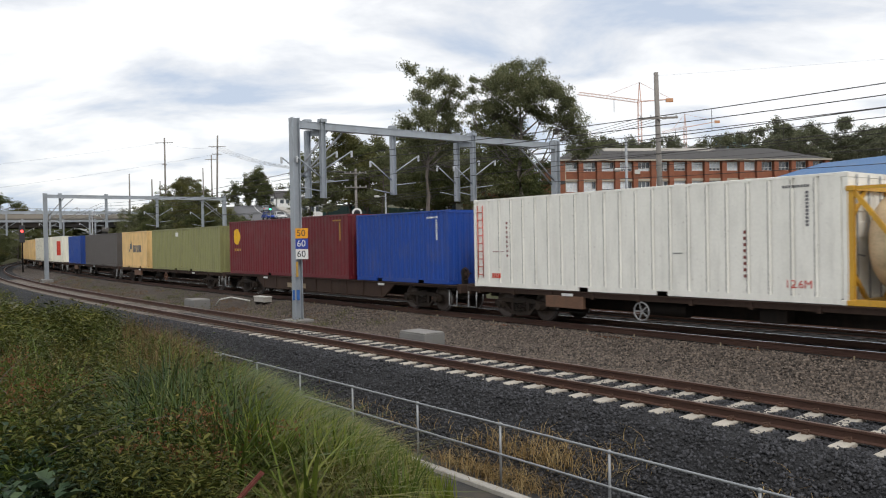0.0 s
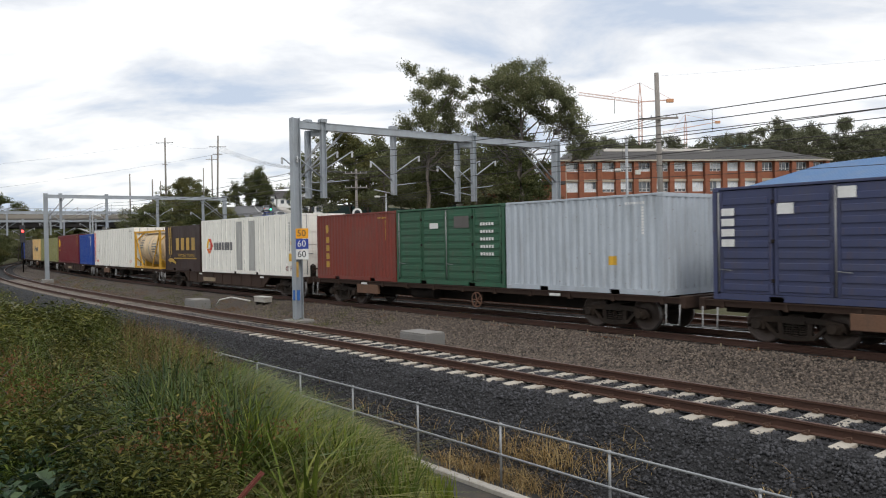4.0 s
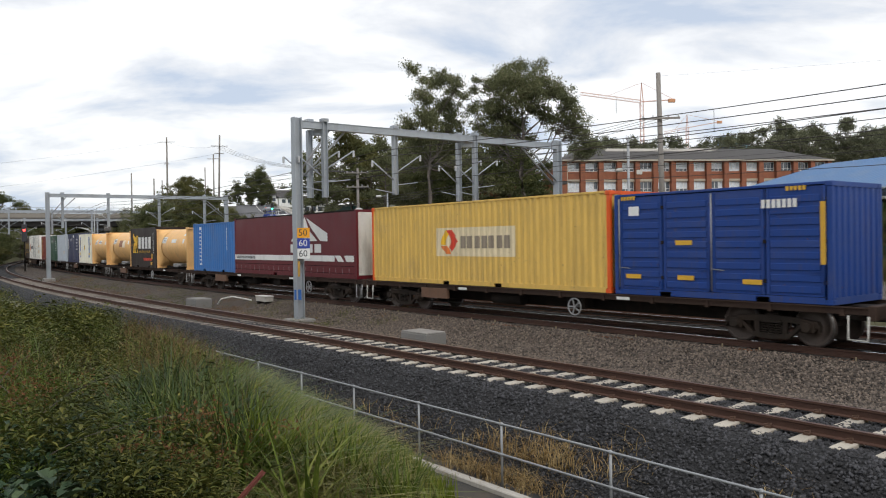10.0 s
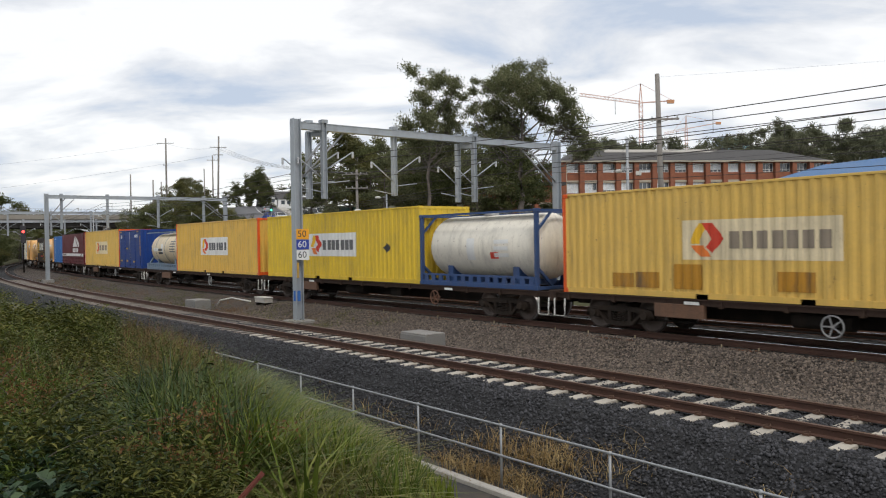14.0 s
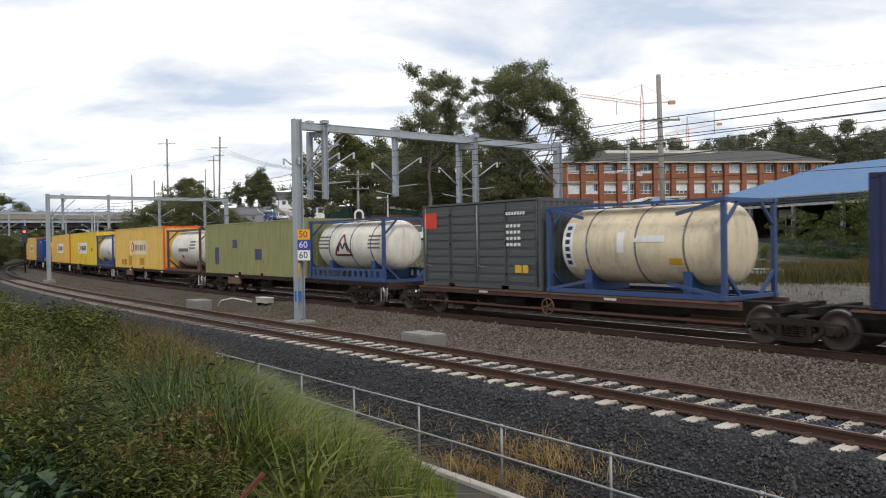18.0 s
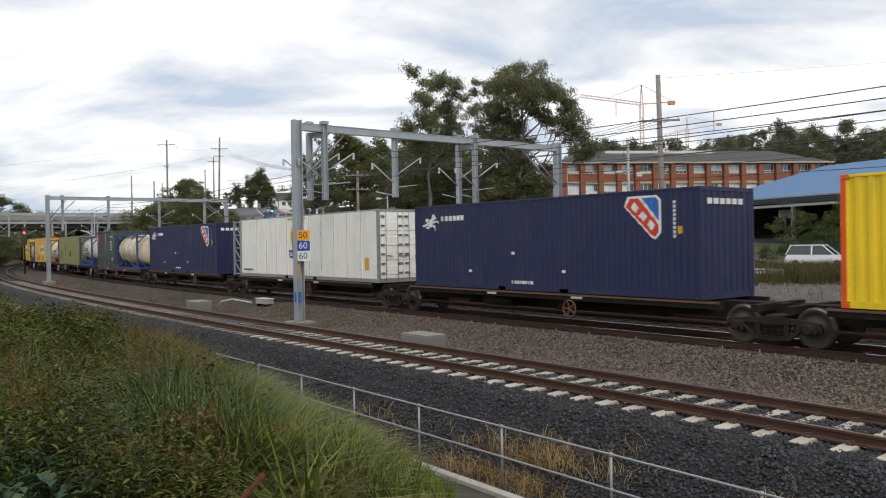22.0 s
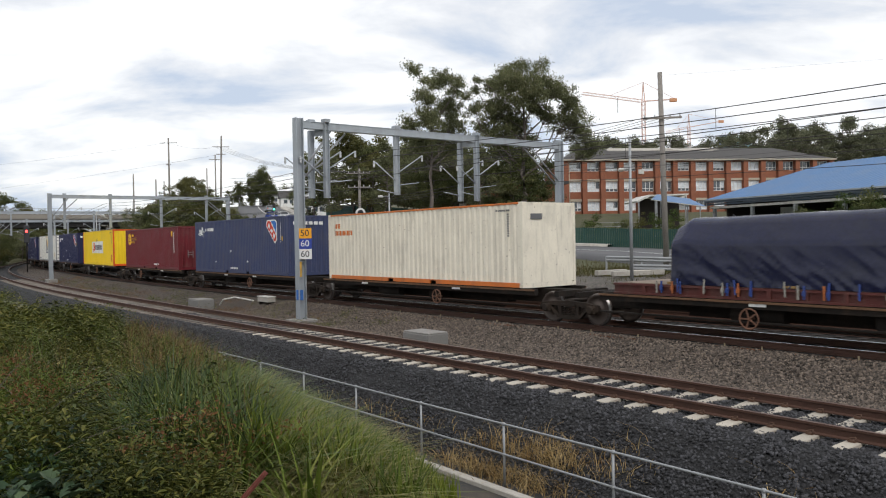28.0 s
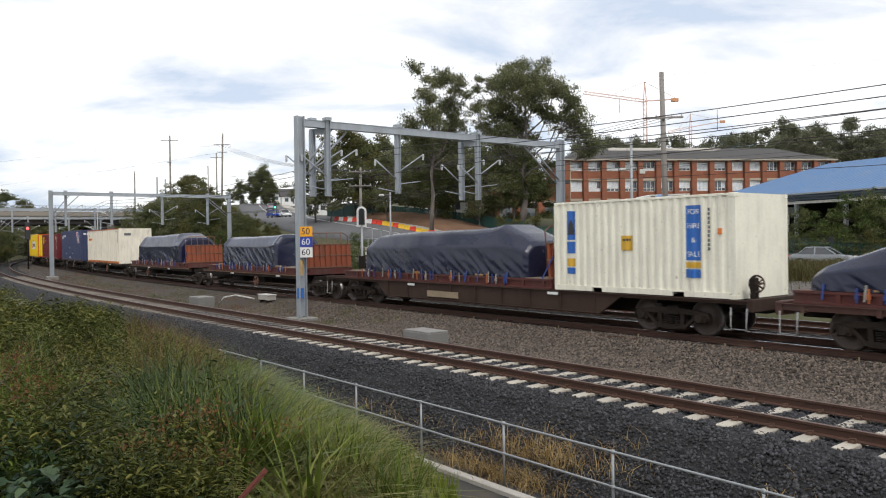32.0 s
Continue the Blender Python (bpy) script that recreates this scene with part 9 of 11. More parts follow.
G1 = gantry(20.4, 14.6, 7.66, drops=((0.75, 0.35, 2.75, True), (1.18, -0.1, 2.75, False), (4.65, 0.0, 2.55, False), (8.45, 0.35, 2.75, True), (9.05, -0.1, 2.75, False)))
gantry(66.9, 15.6, 7.4, -1.93, drops=((1.2, 0.2, 2.7, False), (4.9, 0, 2.6, False), (9.3, 0, 2.6, False), (13.5, 0, 2.6, False)), base_z=0.0)
gantry(98.0, 24.0, 7.2, 4.5, drops=((5.5, 0, 2.6, False), (10.1, 0, 2.6, False), (14.5, 0, 2.6, False)))
gantry(112.0, 18.5, 6.6, 1.0, drops=((4.0, 0, 2.4, False), (9.0, 0, 2.4, False), (13.0, 0, 2.4, False)))


def speed_signs():
    b = thing("speed_sign", "stack of three speed boards on the mast, amber, blue and white", "speed sign", "", line_pose(20.4, -2.47, 0) @ pose(0, 0, 0))
    for k, (txt, bg, ink) in enumerate((("50", mat("sign_amber", rgb((232, 160, 30)), 0.5, 0, 0.06), M_INK), ("60", mat("sign_deep_blue", rgb((40, 62, 150)), 0.5, 0, 0.06), M_SIGNW), ("60", M_SIGNW, M_INK))):
        z = 3.15 - 0.405 * k
        bm = bmesh.new()
        bbox(bm, -0.52, 0.02, 0.175, 0.19, z - 0.195, z + 0.195, 0.004)
        pl = part("board", bm, bg, b)
        m = Matrix(((-1, 0, 0, -0.25), (0, 0, 1, 0.192), (0, 1, 0, z), (0, 0, 0, 1)))
        letters(txt, 0.36, ink, "numerals", b, m, "", 0.003)
    boxpart("paint_mark", (-0.14, 0.14, 0.162, 0.168, 0.55, 0.95), mat("blue_spray", rgb((50, 100, 170)), 0.6, 0, 0.3), b)
    boxpart("paint_mark", (-0.10, 0.06, 0.162, 0.168, 1.45, 2.05), mat("tan_spray", rgb((190, 150, 70)), 0.6, 0, 0.3), b)
    # the boards face the camera, square to its sight
    b.matrix_world = pose(*on_line(20.4, -2.47, 0)) @ pose(0, 0, 0, 0, 0, 172)


speed_signs()


def overhead_wires():
    sup = [-27.0, 20.4, 66.9, 113.0]
    for d, nm in ((D2, "overhead_wire"), (D3, "overhead_wire")):
        w = thing(nm, "overhead catenary and contact wire with droppers", "overhead wire", "overhead wires")
        for a, b in zip(sup, sup[1:]):
            bm, bc, bd = bmesh.new(), bmesh.new(), bmesh.new()
            cat, con, aux = [], [], []
            for i in range(25):
                t = i / 24
                s = a + (b - a) * t
                zc = 6.60 - 0.52 * 4 * t * (1 - t)
                cat.append(on_line(s, d, zc))
                con.append(on_line(s, d, 5.55))
                aux.append(on_line(s, d - 0.12, zc - 0.24))
                if i % 3 == 1:
                    tube(bd, [cat[-1], con[-1]], 0.007, 4, False)
            tube(bm, cat, 0.013, 5)
            ba = bmesh.new()
            tube(ba, aux, 0.013, 5)
            part("feeder_wire", ba, M_WIRE, w)
            tube(bc, con, 0.012, 5)
            part("catenary", bm, M_WIRE, w)
            part("contact_wire", bc, M_WIRE, w)
            tagged(part("dropper_set", bd, M_WIRE, w), kind="stuff")
        bm = bmesh.new()
        for k in range(6):
            bmesh.ops.create_uvsphere(bm, u_segments=8, v_segments=5, radius=0.06, matrix=Matrix.Translation(on_line(-3.4 + 0.10 * k, d - 0.12, 5.88)))
        part("insulator", bm, M_CERAMIC, w)


overhead_wires()


def sag_wire(name, a, b, sag, r, parent):
    bm = bmesh.new()
    a, b = Vector(a), Vector(b)
    tube(bm, [a.lerp(b, i / 14) - Vector((0, 0, sag * 4 * (i / 14) * (1 - i / 14))) for i in range(15)], r, 4)
    part(name, bm, M_WIRE, parent)


# ---- poles and lamps ----
M_POLE = mat("weathered_timber_pole", (0.24, 0.22, 0.20), 0.9, 0, 0.25, 1, 12, 0.3)


def timber_pole(x, y, z0, z1, r, arms, label="weathered timber power pole with crossarms", turn=0.0, lean=0.0):
    p = thing("power_pole", label, "power pole", "power poles", pose(x, y, z0, 0, lean, turn))
    h = z1 - z0
    bm = bmesh.new()
    tube(bm, [(0, 0, -0.8), (0, 0, h * 0.5), (0, 0, h)], [r, r * 0.88, r * 0.75], 10)
    part("pole", bm, M_POLE, p)
    for z, L in arms:
        boxpart("crossarm", (-L / 2, L / 2, -r - 0.12, -r - 0.01, z - z0 - 0.06, z - z0 + 0.06), M_POLE, p)
        for q in (-0.46, -0.2, 0.2, 0.46):
            bm = bmesh.new()
            tube(bm, [(q * L, -r - 0.06, z - z0 + 0.06), (q * L, -r - 0.06, z - z0 + 0.22)], [0.05, 0.03], 6)
            part("insulator", bm, M_CERAMIC, p)
    return p


P1 = timber_pole(14.1, 50, 1.45, 13.1, 0.19, ((10.2, 2.4),), lean=-1.2)
P2 = timber_pole(-8.75, 85, 3.4, 10.6, 0.17, ((10.1, 2.4), (8.6, 2.4)))
timber_pole(-65, 190, 9.0, 28.4, 0.24, ((27.2, 4.2), (22.0, 1.2)))
timber_pole(-47.3, 170, 8.0, 26.0, 0.22, ((23.6, 3.6), (22.0, 2.0)), lean=1.5)
timber_pole(-75.5, 195, 8.0, 20.4, 0.2, ())
timber_pole(-70.0, 195, 8.0, 19.0, 0.2, ())
timber_pole(-68.0, 195, 8.0, 18.5, 0.16, ())
timber_pole(-52.5, 185, 9.0, 23.6, 0.18, ((22.5, 2.6),))
timber_pole(-54.5, 185, 9.0, 20.6, 0.16, ())
timber_pole(-46.0, 212, 11.0, 21.4, 0.18, ((20.0, 2.2),))


def power_lines():
    w = thing("power_lines", "thin power lines strung between poles", "power lines")
    for dz, dx in ((0.5, -1), (0.1, -0.3), (-0.5, 0.3), (-1.1, 1)):
        sag_wire("cable", (13.95 + dx, 50, 10.3), (-8.75 + dx, 85, 10.3), 0.8, 0.013, w)
        sag_wire("cable", (-8.75 + dx, 85, 10.2), (-47.3 + dx, 170, 23.7), 1.2, 0.02, w)
    sag_wire("cable", (13.9, 50, 12.9), (70, 60, 19), 0.4, 0.004, w)
    sag_wire("cable", (-47.3, 170, 23.6), (-65, 190, 27.3), 0.8, 0.014, w)
    sag_wire("cable", (-65, 190, 27.3), (-190, 220, 22), 1.5, 0.014, w)
    sag_wire("cable", (-47.3, 170, 22.0), (-150, 150, 8.5), 1.5, 0.014, w)
    for k in range(4):
        sag_wire("cable", (-30, 112, 10.5 + 0.5 * k), (62, 84, 12.6 + 0.8 * k), 0.8, 0.015, w)
    for k in range(3):
        sag_wire("cable", on_line(20.4, -16.5, 6.6 - 0.5 * k), on_line(-30, -19, 6.8 - 0.6 * k), 0.5, 0.012, w)
        sag_wire("cable", on_line(20.4, -14 + k, 5.5), on_line(66.9, -15 + k, 5.6), 0.5, 0.012, w)


power_lines()


def lamp_post(x, y, z0, z1, arm_z, arm, label):
    p = thing("lamp_post", label, "lamp post", "lamp posts", pose(x, y, z0))
    bm = bmesh.new()
    tube(bm, [(0, 0, -0.5), (0, 0, z1 - z0)], [0.09, 0.06], 10)
    part("pole", bm, M_GALV, p)
    bm = bmesh.new()
    tube(bm, [(0, 0, arm_z - z0), (arm * 0.5, 0, arm_z - z0 + 0.06), (arm, 0, arm_z - z0)], 0.03, 6)
    part("arm", bm, M_GALV, p)
    bm = bmesh.new()
    bbox(bm, min(arm, arm * 1.9), max(arm, arm * 1.9), -0.16, 0.16, arm_z - z0 - 0.06, arm_z - z0 + 0.10, 0.05)
    part("lantern", bm, M_WHITE, p)


lamp_post(9.05, 38, 0.55, 7.5, 5.98, -0.3, "galvanised lamp post in the railway yard")
lamp_post(-3.95, 60, 0.9, 6.4, 6.15, -0.45, "grey street lamp beside the road")
lamp_post(-40, 92, 0.2, 6.5, 6.3, 0.5, "lamp post by the slope")


# ---- signal, sleeper stack, guard rail, gravel ----
def signal():
    s = thing("railway_signal", "white-rimmed colour light signal on a post with a ladder", "signal", "", pose(-4.6, 45, 0.0, 0, 0, 8))
    bm = bmesh.new()
    tube(bm, [(0, 0, -0.4), (0, 0, 3.6)], 0.075, 10)
    part("post", bm, M_GALV, s)

    def oval(bm, w, h0, h1, y0, y1):
        pts = [(w * math.cos(a), h1 + w * math.sin(a)) for a in np.linspace(0, math.pi, 12)] + [(-w, h0), (w, h0)]
        flat_poly(bm, pts, y0, y1)
    bm = bmesh.new()
    oval(bm, 0.28, 3.55, 4.42, -0.06, 0.06)
    part("backboard", bm, M_SIGNW, s, "white backboard")
    bm = bmesh.new()
    oval(bm, 0.17, 3.66, 4.42, -0.12, -0.062)
    part("face", bm, M_INK, s, "black face")
    for z in (3.8, 4.1, 4.4):
        bm = bmesh.new()
        tube(bm, [(0, -0.22, z), (0, -0.12, z)], 0.09, 12, False)
        part("hood", bm, M_INK, s)
    bm = bmesh.new()
    for e in (-0.35, 0.35):
        tube(bm, [(e + 0.7, 0.1, 0), (e + 0.7, 0.1, 2.9)], 0.02, 5)
    for k in range(8):
        tube(bm, [(0.35, 0.1, 0.3 + 0.33 * k), (1.05, 0.1, 0.3 + 0.33 * k)], 0.014, 5)
    part("ladder", bm, M_GALV, s)
    for z in (2.4, 2.9, 3.4):
        bm = bmesh.new()
        tube(bm, [(-0.1, 0.2, z), (1.6, 0.2, z - 0.05)], 0.02, 5)
        part("guard_rail", bm, M_GALV, s)
    for x in (0.6, 1.1, 1.6):
        bm = bmesh.new()
        tube(bm, [(x, 0.2, 2.35), (x, 0.2, 3.4)], 0.018, 5)
        part("rail_post", bm, M_GALV, s)
    boxpart("relay_case", (-0.2, 0.2, -0.2, 0.15, 1.2, 1.9), M_UNDER, s)


signal()


def sleeper_stack():
    rnd = random.Random(2)
    st = thing("sleeper_stack", "stack of new white concrete sleepers on battens", "sleeper stack", "", pose(-4.1, 52, 0.62, 0, 0, 6))
    for r in range(6):
        for k in range(5):
            x = rnd.uniform(-0.05, 0.05)
            boxpart("sleeper", (-0.95 + x, 0.95 + x, -0.7 + 0.3 * k, -0.46 + 0.3 * k, 0.05 + 0.29 * r, 0.24 + 0.29 * r), M_SLEEPER if r % 2 else M_SIGNW, st, b=0.02)
        if r < 5:
            for x in (-0.6, 0.6):
                boxpart("batten", (x - 0.05, x + 0.05, -0.75, 0.8, 0.245 + 0.29 * r, 0.335 + 0.29 * r), M_PLANK, st)


sleeper_stack()


def guard_rail(a, b, label):
    g = thing("guard_rail", label, "guard rail", "guard rails of the yard")
    a, b = Vector(a), Vector(b)
    n = max(2, int((b - a).length / 2.0))
    for k in range(n + 1):
        p = a.lerp(b, k / n)
        bm = bmesh.new()
        bar(bm, p - Vector((0, 0, 1.0)), p + Vector((0, 0, 0.1)), 0.12, 0.10)
        part("post", bm, M_GALV, g)
    dirn = (b - a).normalized()
    side = dirn.cross(Vector((0, 0, 1)))
    bm = bmesh.new()
    prof = [(0.0, 0.155), (0.04, 0.11), (0.04, 0.06), (0.0, 0.015), (0.0, -0.015), (0.04, -0.06), (0.04, -0.11), (0.0, -0.155)]
    rows = [[bm.verts.new(p + side * (0.07 + q) + Vector((0, 0, z))) for q, z in prof] for p in (a, b)]
    for i in range(len(prof) - 1):
        bm.faces.new((rows[0][i], rows[1][i], rows[1][i + 1], rows[0][i + 1]))
    part("beam", bm, M_GALV, g)


guard_rail((9.6, 46.5, 1.55), (17.2, 43.6, 1.3), "galvanised W-beam guard rail along the yard")
guard_rail((10.2, 43.0, 1.15), (17.5, 40.6, 1.0), "second galvanised guard rail in the yard")


def loose_heap():
    rng = np.random.default_rng(9)
    bm = bmesh.new()
    bmesh.ops.create_grid(bm, x_segments=40, y_segments=30, size=1)
    for v in bm.verts:
        x, y = v.co.x, v.co.y
        r = math.hypot(x, y)
        v.co = Vector((x * 2.6, y * 1.8, max(-0.1, 0.95 * (1 - r ** 1.2)) + 0.10 * noise.noise(Vector((x * 6, y * 6, 1)))))
    for f in bm.faces:
        f.smooth = True
    o = thing("gravel_heap", "heap of grey crushed gravel in the yard", "gravel heap", "", pose(12.6, 38.4, 0.55))
    part("heap", bm, M_BALLAST_BROWN, o)
    for k, (x, y, t) in enumerate(((9.6, 40.5, 20), (10.4, 41.3, -10), (8.9, 42.0, 35))):
        o = thing("concrete_beam", "pale concrete beam lying in the yard", "concrete beam", "beams in the yard", pose(x, y, 0.9, 0, 0, t))
        boxpart("beam", (-1.1, 1.1, -0.13, 0.13, -0.1, 0.16), M_CONC, o, b=0.02)


loose_heap()

def yard_sign():
    s = thing("yard_sign", "small amber notice on a thin post in the yard", "sign", "", pose(1.35, 45, 0.4, 0, 0, 4))
    bm = bmesh.new()
    tube(bm, [(0, 0.03, -0.4), (0, 0.03, 2.85)], 0.03, 8)
    part("post", bm, M_GALV, s)
    boxpart("board", (-0.26, 0.26, -0.012, 0.0, 2.4, 2.84), mat("sign_amber", rgb((232, 160, 30)), 0.5, 0, 0.06), s, b=0.004)
    for k in range(2):
        boxpart("wording_bar", (-0.17, 0.17, -0.018, -0.0125, 2.5 + 0.15 * k, 2.57 + 0.15 * k), M_INK, s, b=0.002)


yard_sign()

# ---- the yard's fences ----
M_GREENF = mat("green_fence_mesh", (0.012, 0.055, 0.045), 0.6, 0, 0.2, 0.6, 10, 0.1)


def panel_fence(name, pts, h, material, label, step_=2.4):
    f = thing(name, label, "fence", "fences")
    for a, b in zip(pts, pts[1:]):
        a, b = Vector((*a, 0)), Vector((*b, 0))
        n = max(1, round((b - a).length / step_))
        for k in range(n):
            p, q = a.lerp(b, k / n), a.lerp(b, (k + 0.985) / n)
            zp, zq = float(height(p.x, p.y)[0]), float(height(q.x, q.y)[0])
            bm = bmesh.new()
            m = 12
            for i in range(m):
                u0, u1 = p.lerp(q, i / m), p.lerp(q, (i + 0.8) / m)
                za, zb = zp + (zq - zp) * i / m, zp + (zq - zp) * (i + 0.8) / m
                bar(bm, u0.lerp(u1, 0.5) + Vector((0, 0, (za + zb) / 2 - 0.1)), u0.lerp(u1, 0.5) + Vector((0, 0, (za + zb) / 2 + h)), (u1 - u0).length, 0.03, (b - a).cross(Vector((0, 0, 1))))
            pan = tagged(part("panel", bm, material, f), kind="stuff")
            bm = bmesh.new()
            bar(bm, p + Vector((0, 0, zp - 0.3)), p + Vector((0, 0, zp + h + 0.05)), 0.08, 0.08)
            part("post", bm, material, f)


panel_fence("green_fence", [(9.0, 84.0), (14.5, 81.0), (24.0, 73.5)], 1.9, M_GREENF, "dark green panel fence before the school")
panel_fence("green_fence", [(-18.0, 124.0), (-9.0, 113.0), (4.0, 101.5), (10.0, 92.0)], 2.1, M_GREENF, "dark green fence below the trees")


def steel_palisade():
    f = thing("palisade_fence", "dark green steel palisade along the lawn", "fence", "fences")
    a, b = Vector((22, 73.5, 0)), Vector((46, 53.5, 0))
    for k in range(12):
        p, q = a.lerp(b, k / 12), a.lerp(b, (k + 1) / 12)
        bm = bmesh.new()
        for i in range(14):
            u = p.lerp(q, i / 14)
            z = float(height(u.x, u.y)[0])
            bar(bm, u + Vector((0, 0, z)), u + Vector((0, 0, z + 1.6)), 0.022, 0.022)
        tagged(part("pales", bm, M_GREENF, f), kind="stuff")
        z0, z1 = float(height(p.x, p.y)[0]), float(height(q.x, q.y)[0])
        for h in (0.3, 1.3):
            bm = bmesh.new()
            bar(bm, p + Vector((0, 0, z0 + h)), q + Vector((0, 0, z1 + h)), 0.04, 0.04)
            part("rail", bm, M_GREENF, f)


steel_palisade()

# ---- the school ----
M_BRICK = mat("orange_brick", (0.27, 0.100, 0.055), 0.9, 0, 0.35, 0.7, 30, 0.2, dirt=(0.17, 0.07, 0.045), dirt_amt=0.6, dirt_scale=(1, 1, 0.5))
M_TILE = mat("grey_roof_tiles", (0.068, 0.064, 0.062), 0.9, 0, 0.3, 1.0, 14, 0.3, dirt=(0.05, 0.045, 0.04), dirt_amt=0.6)
M_CREAM = mat("cream_lintel", (0.42, 0.37, 0.29), 0.8, 0, 0.15)
M_FRAME = mat("white_window_frame", (0.70, 0.70, 0.69), 0.5, 0, 0.06)
# pale panes: blinds and the reflected sky, both put into the base colour
M_BLINDSKY = mat("blind_and_sky_glass", (0.70, 0.74, 0.77), 0.12, 0, 0.45, 0.7, 6, 0.0, spec=0.8)
M_GLASS = mat("dark_window_glass", (0.07, 0.085, 0.10), 0.08, 0, 0.3, 0.7, 6, 0.0, spec=1.0)
M_SHEDBLUE = mat("blue_sheet_roof", (0.070, 0.160, 0.320), 0.55, 0.0, 0.12, 0.35, 6, 0.1, dirt=(0.15, 0.19, 0.25), dirt_amt=0.45, dirt_scale=(0.25, 0.25, 0.25))
M_EAVE = mat("blue_grey_purlin", (0.10, 0.13, 0.17), 0.6, 0, 0.1)
# court floor: asphalt darkened by the roof's shade, put into the colour
M_FLOORSHADE = mat("shaded_asphalt", (0.04, 0.04, 0.042), 0.9, 0, 0.2)
# dark brown; on court, porch and window backing it carries painted indoor shade
M_DARKIN = mat("dark_brown_and_shade", (0.035, 0.028, 0.024), 0.9, 0, 0.3)


def school():
    b = thing("school_building", "three-storey orange brick school with white windows and grey tiled roof", "building", "", pose(20.5, 131, 0, 0, 0, 7.3))
    n, bay = 15, 3.13
    L = n * bay
    z0, z1 = 4.8, 15.6
    rows = [(13.75, 15.25), (10.35, 12.05), (7.2, 8.75)]
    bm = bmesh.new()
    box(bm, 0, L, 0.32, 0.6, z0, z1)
    # near-black backing: the rooms' darkness is put into its colour
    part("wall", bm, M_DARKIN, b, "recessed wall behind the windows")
    bm = bmesh.new()
    box(bm, 0, 0.3, 0.6, 13, z0, z1)
    box(bm, L - 0.3, L, 0.6, 13, z0, z1)
    box(bm, 0, L, 13, 13.3, z0, z1)
    part("wall", bm, M_BRICK, b, "end and rear brick walls")
    pm = None
    for k in range(n + 1):
        bm = bmesh.new()
        box(bm, -0.40, 0.40, -0.62, 0.31, z0, z1 - 0.1)
        if pm is None:
            pm = mesh_of(bm, "brick_pier", M_BRICK)
        else:
            bm.free()
        o = new("brick_pier", pm)
        o.parent = b
        o.matrix_local = pose(k * bay, 0, 0)
    shapes = {}
    rnd = random.Random(8)
    for k in range(n):
        x0, x1 = k * bay + 0.43, (k + 1) * bay - 0.43
        for i, (za, zb) in enumerate([(z0, 7.2), (8.75, 10.35), (12.05, 13.75), (15.25, 15.6)]):
            boxpart("spandrel", (x0, x1, 0.0, 0.31, za, zb), M_BRICK, b, b=0.005)
            if 0 < i < 3:
                boxpart("lintel", (x0 - 0.1, x1 + 0.1, -0.06, -0.005, za + 0.02, za + 0.42), M_CREAM, b, b=0.01)
        for r, (za, zb) in enumerate(rows):
            key = r
            if key not in shapes:
                w, h = x1 - x0, zb - za
                bm = bmesh.new()
                for a in (0, w - 0.07):
                    box(bm, a, a + 0.07, -0.02, 0.05, 0, h)
                for z in (0, h * 0.28, h - 0.07):
                    box(bm, 0.07, w - 0.07, -0.02, 0.05, z, z + 0.07)
                for q in (0.36, 0.68):
                    box(bm, w * q, w * q + 0.09, -0.015, 0.045, 0.07, h - 0.07)
                fr = mesh_of(bm, "window_frame", M_FRAME)
                panes = []
                for mt in (M_BLINDSKY, M_GLASS):
                    bm = bmesh.new()
                    box(bm, 0.03, w * 0.66, 0.055, 0.075, h * 0.3, h - 0.03)
                    pa = mesh_of(bm, "pane", mt)
                    bm = bmesh.new()
                    box(bm, w * 0.665, w - 0.03, 0.055, 0.075, h * 0.3, h - 0.03)
                    pb = mesh_of(bm, "pane", mt)
                    bm = bmesh.new()
                    box(bm, 0.03, w - 0.03, 0.055, 0.075, 0.03, h * 0.29)
                    pc = mesh_of(bm, "pane", mt)
                    panes.append((pa, pb, pc))
                shapes[key] = (fr, panes)
            fr, panes = shapes[key]
            wn_ = new("window", fr)
            wn_.parent = b
            wn_.matrix_local = pose(x0, 0.2, za)
            for j in range(3):
                o = new("pane", panes[0 if rnd.random() < (0.8 if j == 0 else 0.45) and k < 11 else 1][j])
                o.parent = wn_
    # roof
    bm = bmesh.new()
    e = 0.7
    ridge = 18.3
    v = [bm.verts.new(p) for p in ((-e, -e - 0.1, z1), (L + e, -e - 0.1, z1), (L + e, 14, z1), (-e, 14, z1), (5, 6.8, ridge), (L - 6.5, 6.8, ridge))]
    for f in ((0, 1, 5, 4), (1, 2, 5), (2, 3, 4, 5), (3, 0, 4)):
        bm.faces.new([v[i] for i in f])
    bm.faces.new((v[3], v[2], v[1], v[0]))
    rf = part("roof", bm, M_TILE, b, "grey tiled hip roof")
    boxpart("fascia", (-e, L + e, -e - 0.16, -e - 0.105, z1 - 0.2, z1 + 0.06), M_CREAM, b)
    bm = bmesh.new()
    bm2 = [bm.verts.new(p) for p in ((9.0, 5.0, 17.5), (28, 5.0, 17.5), (30, 6.2, 18.05), (9.0, 6.2, 18.05))]
    bmesh.ops.extrude_face_region(bm, geom=[bm.faces.new(bm2)])
    for q in list(bm.verts)[4:]:
        q.co.z += 0.25
    part("roof_light", bm, M_CONC, b, "white roof light strip")
    # entrance and units on the wall
    boxpart("door", (6.8, 8.9, 0.05, 0.28, z0, 7.0), M_BLINDSKY, b, "glazed entrance door")
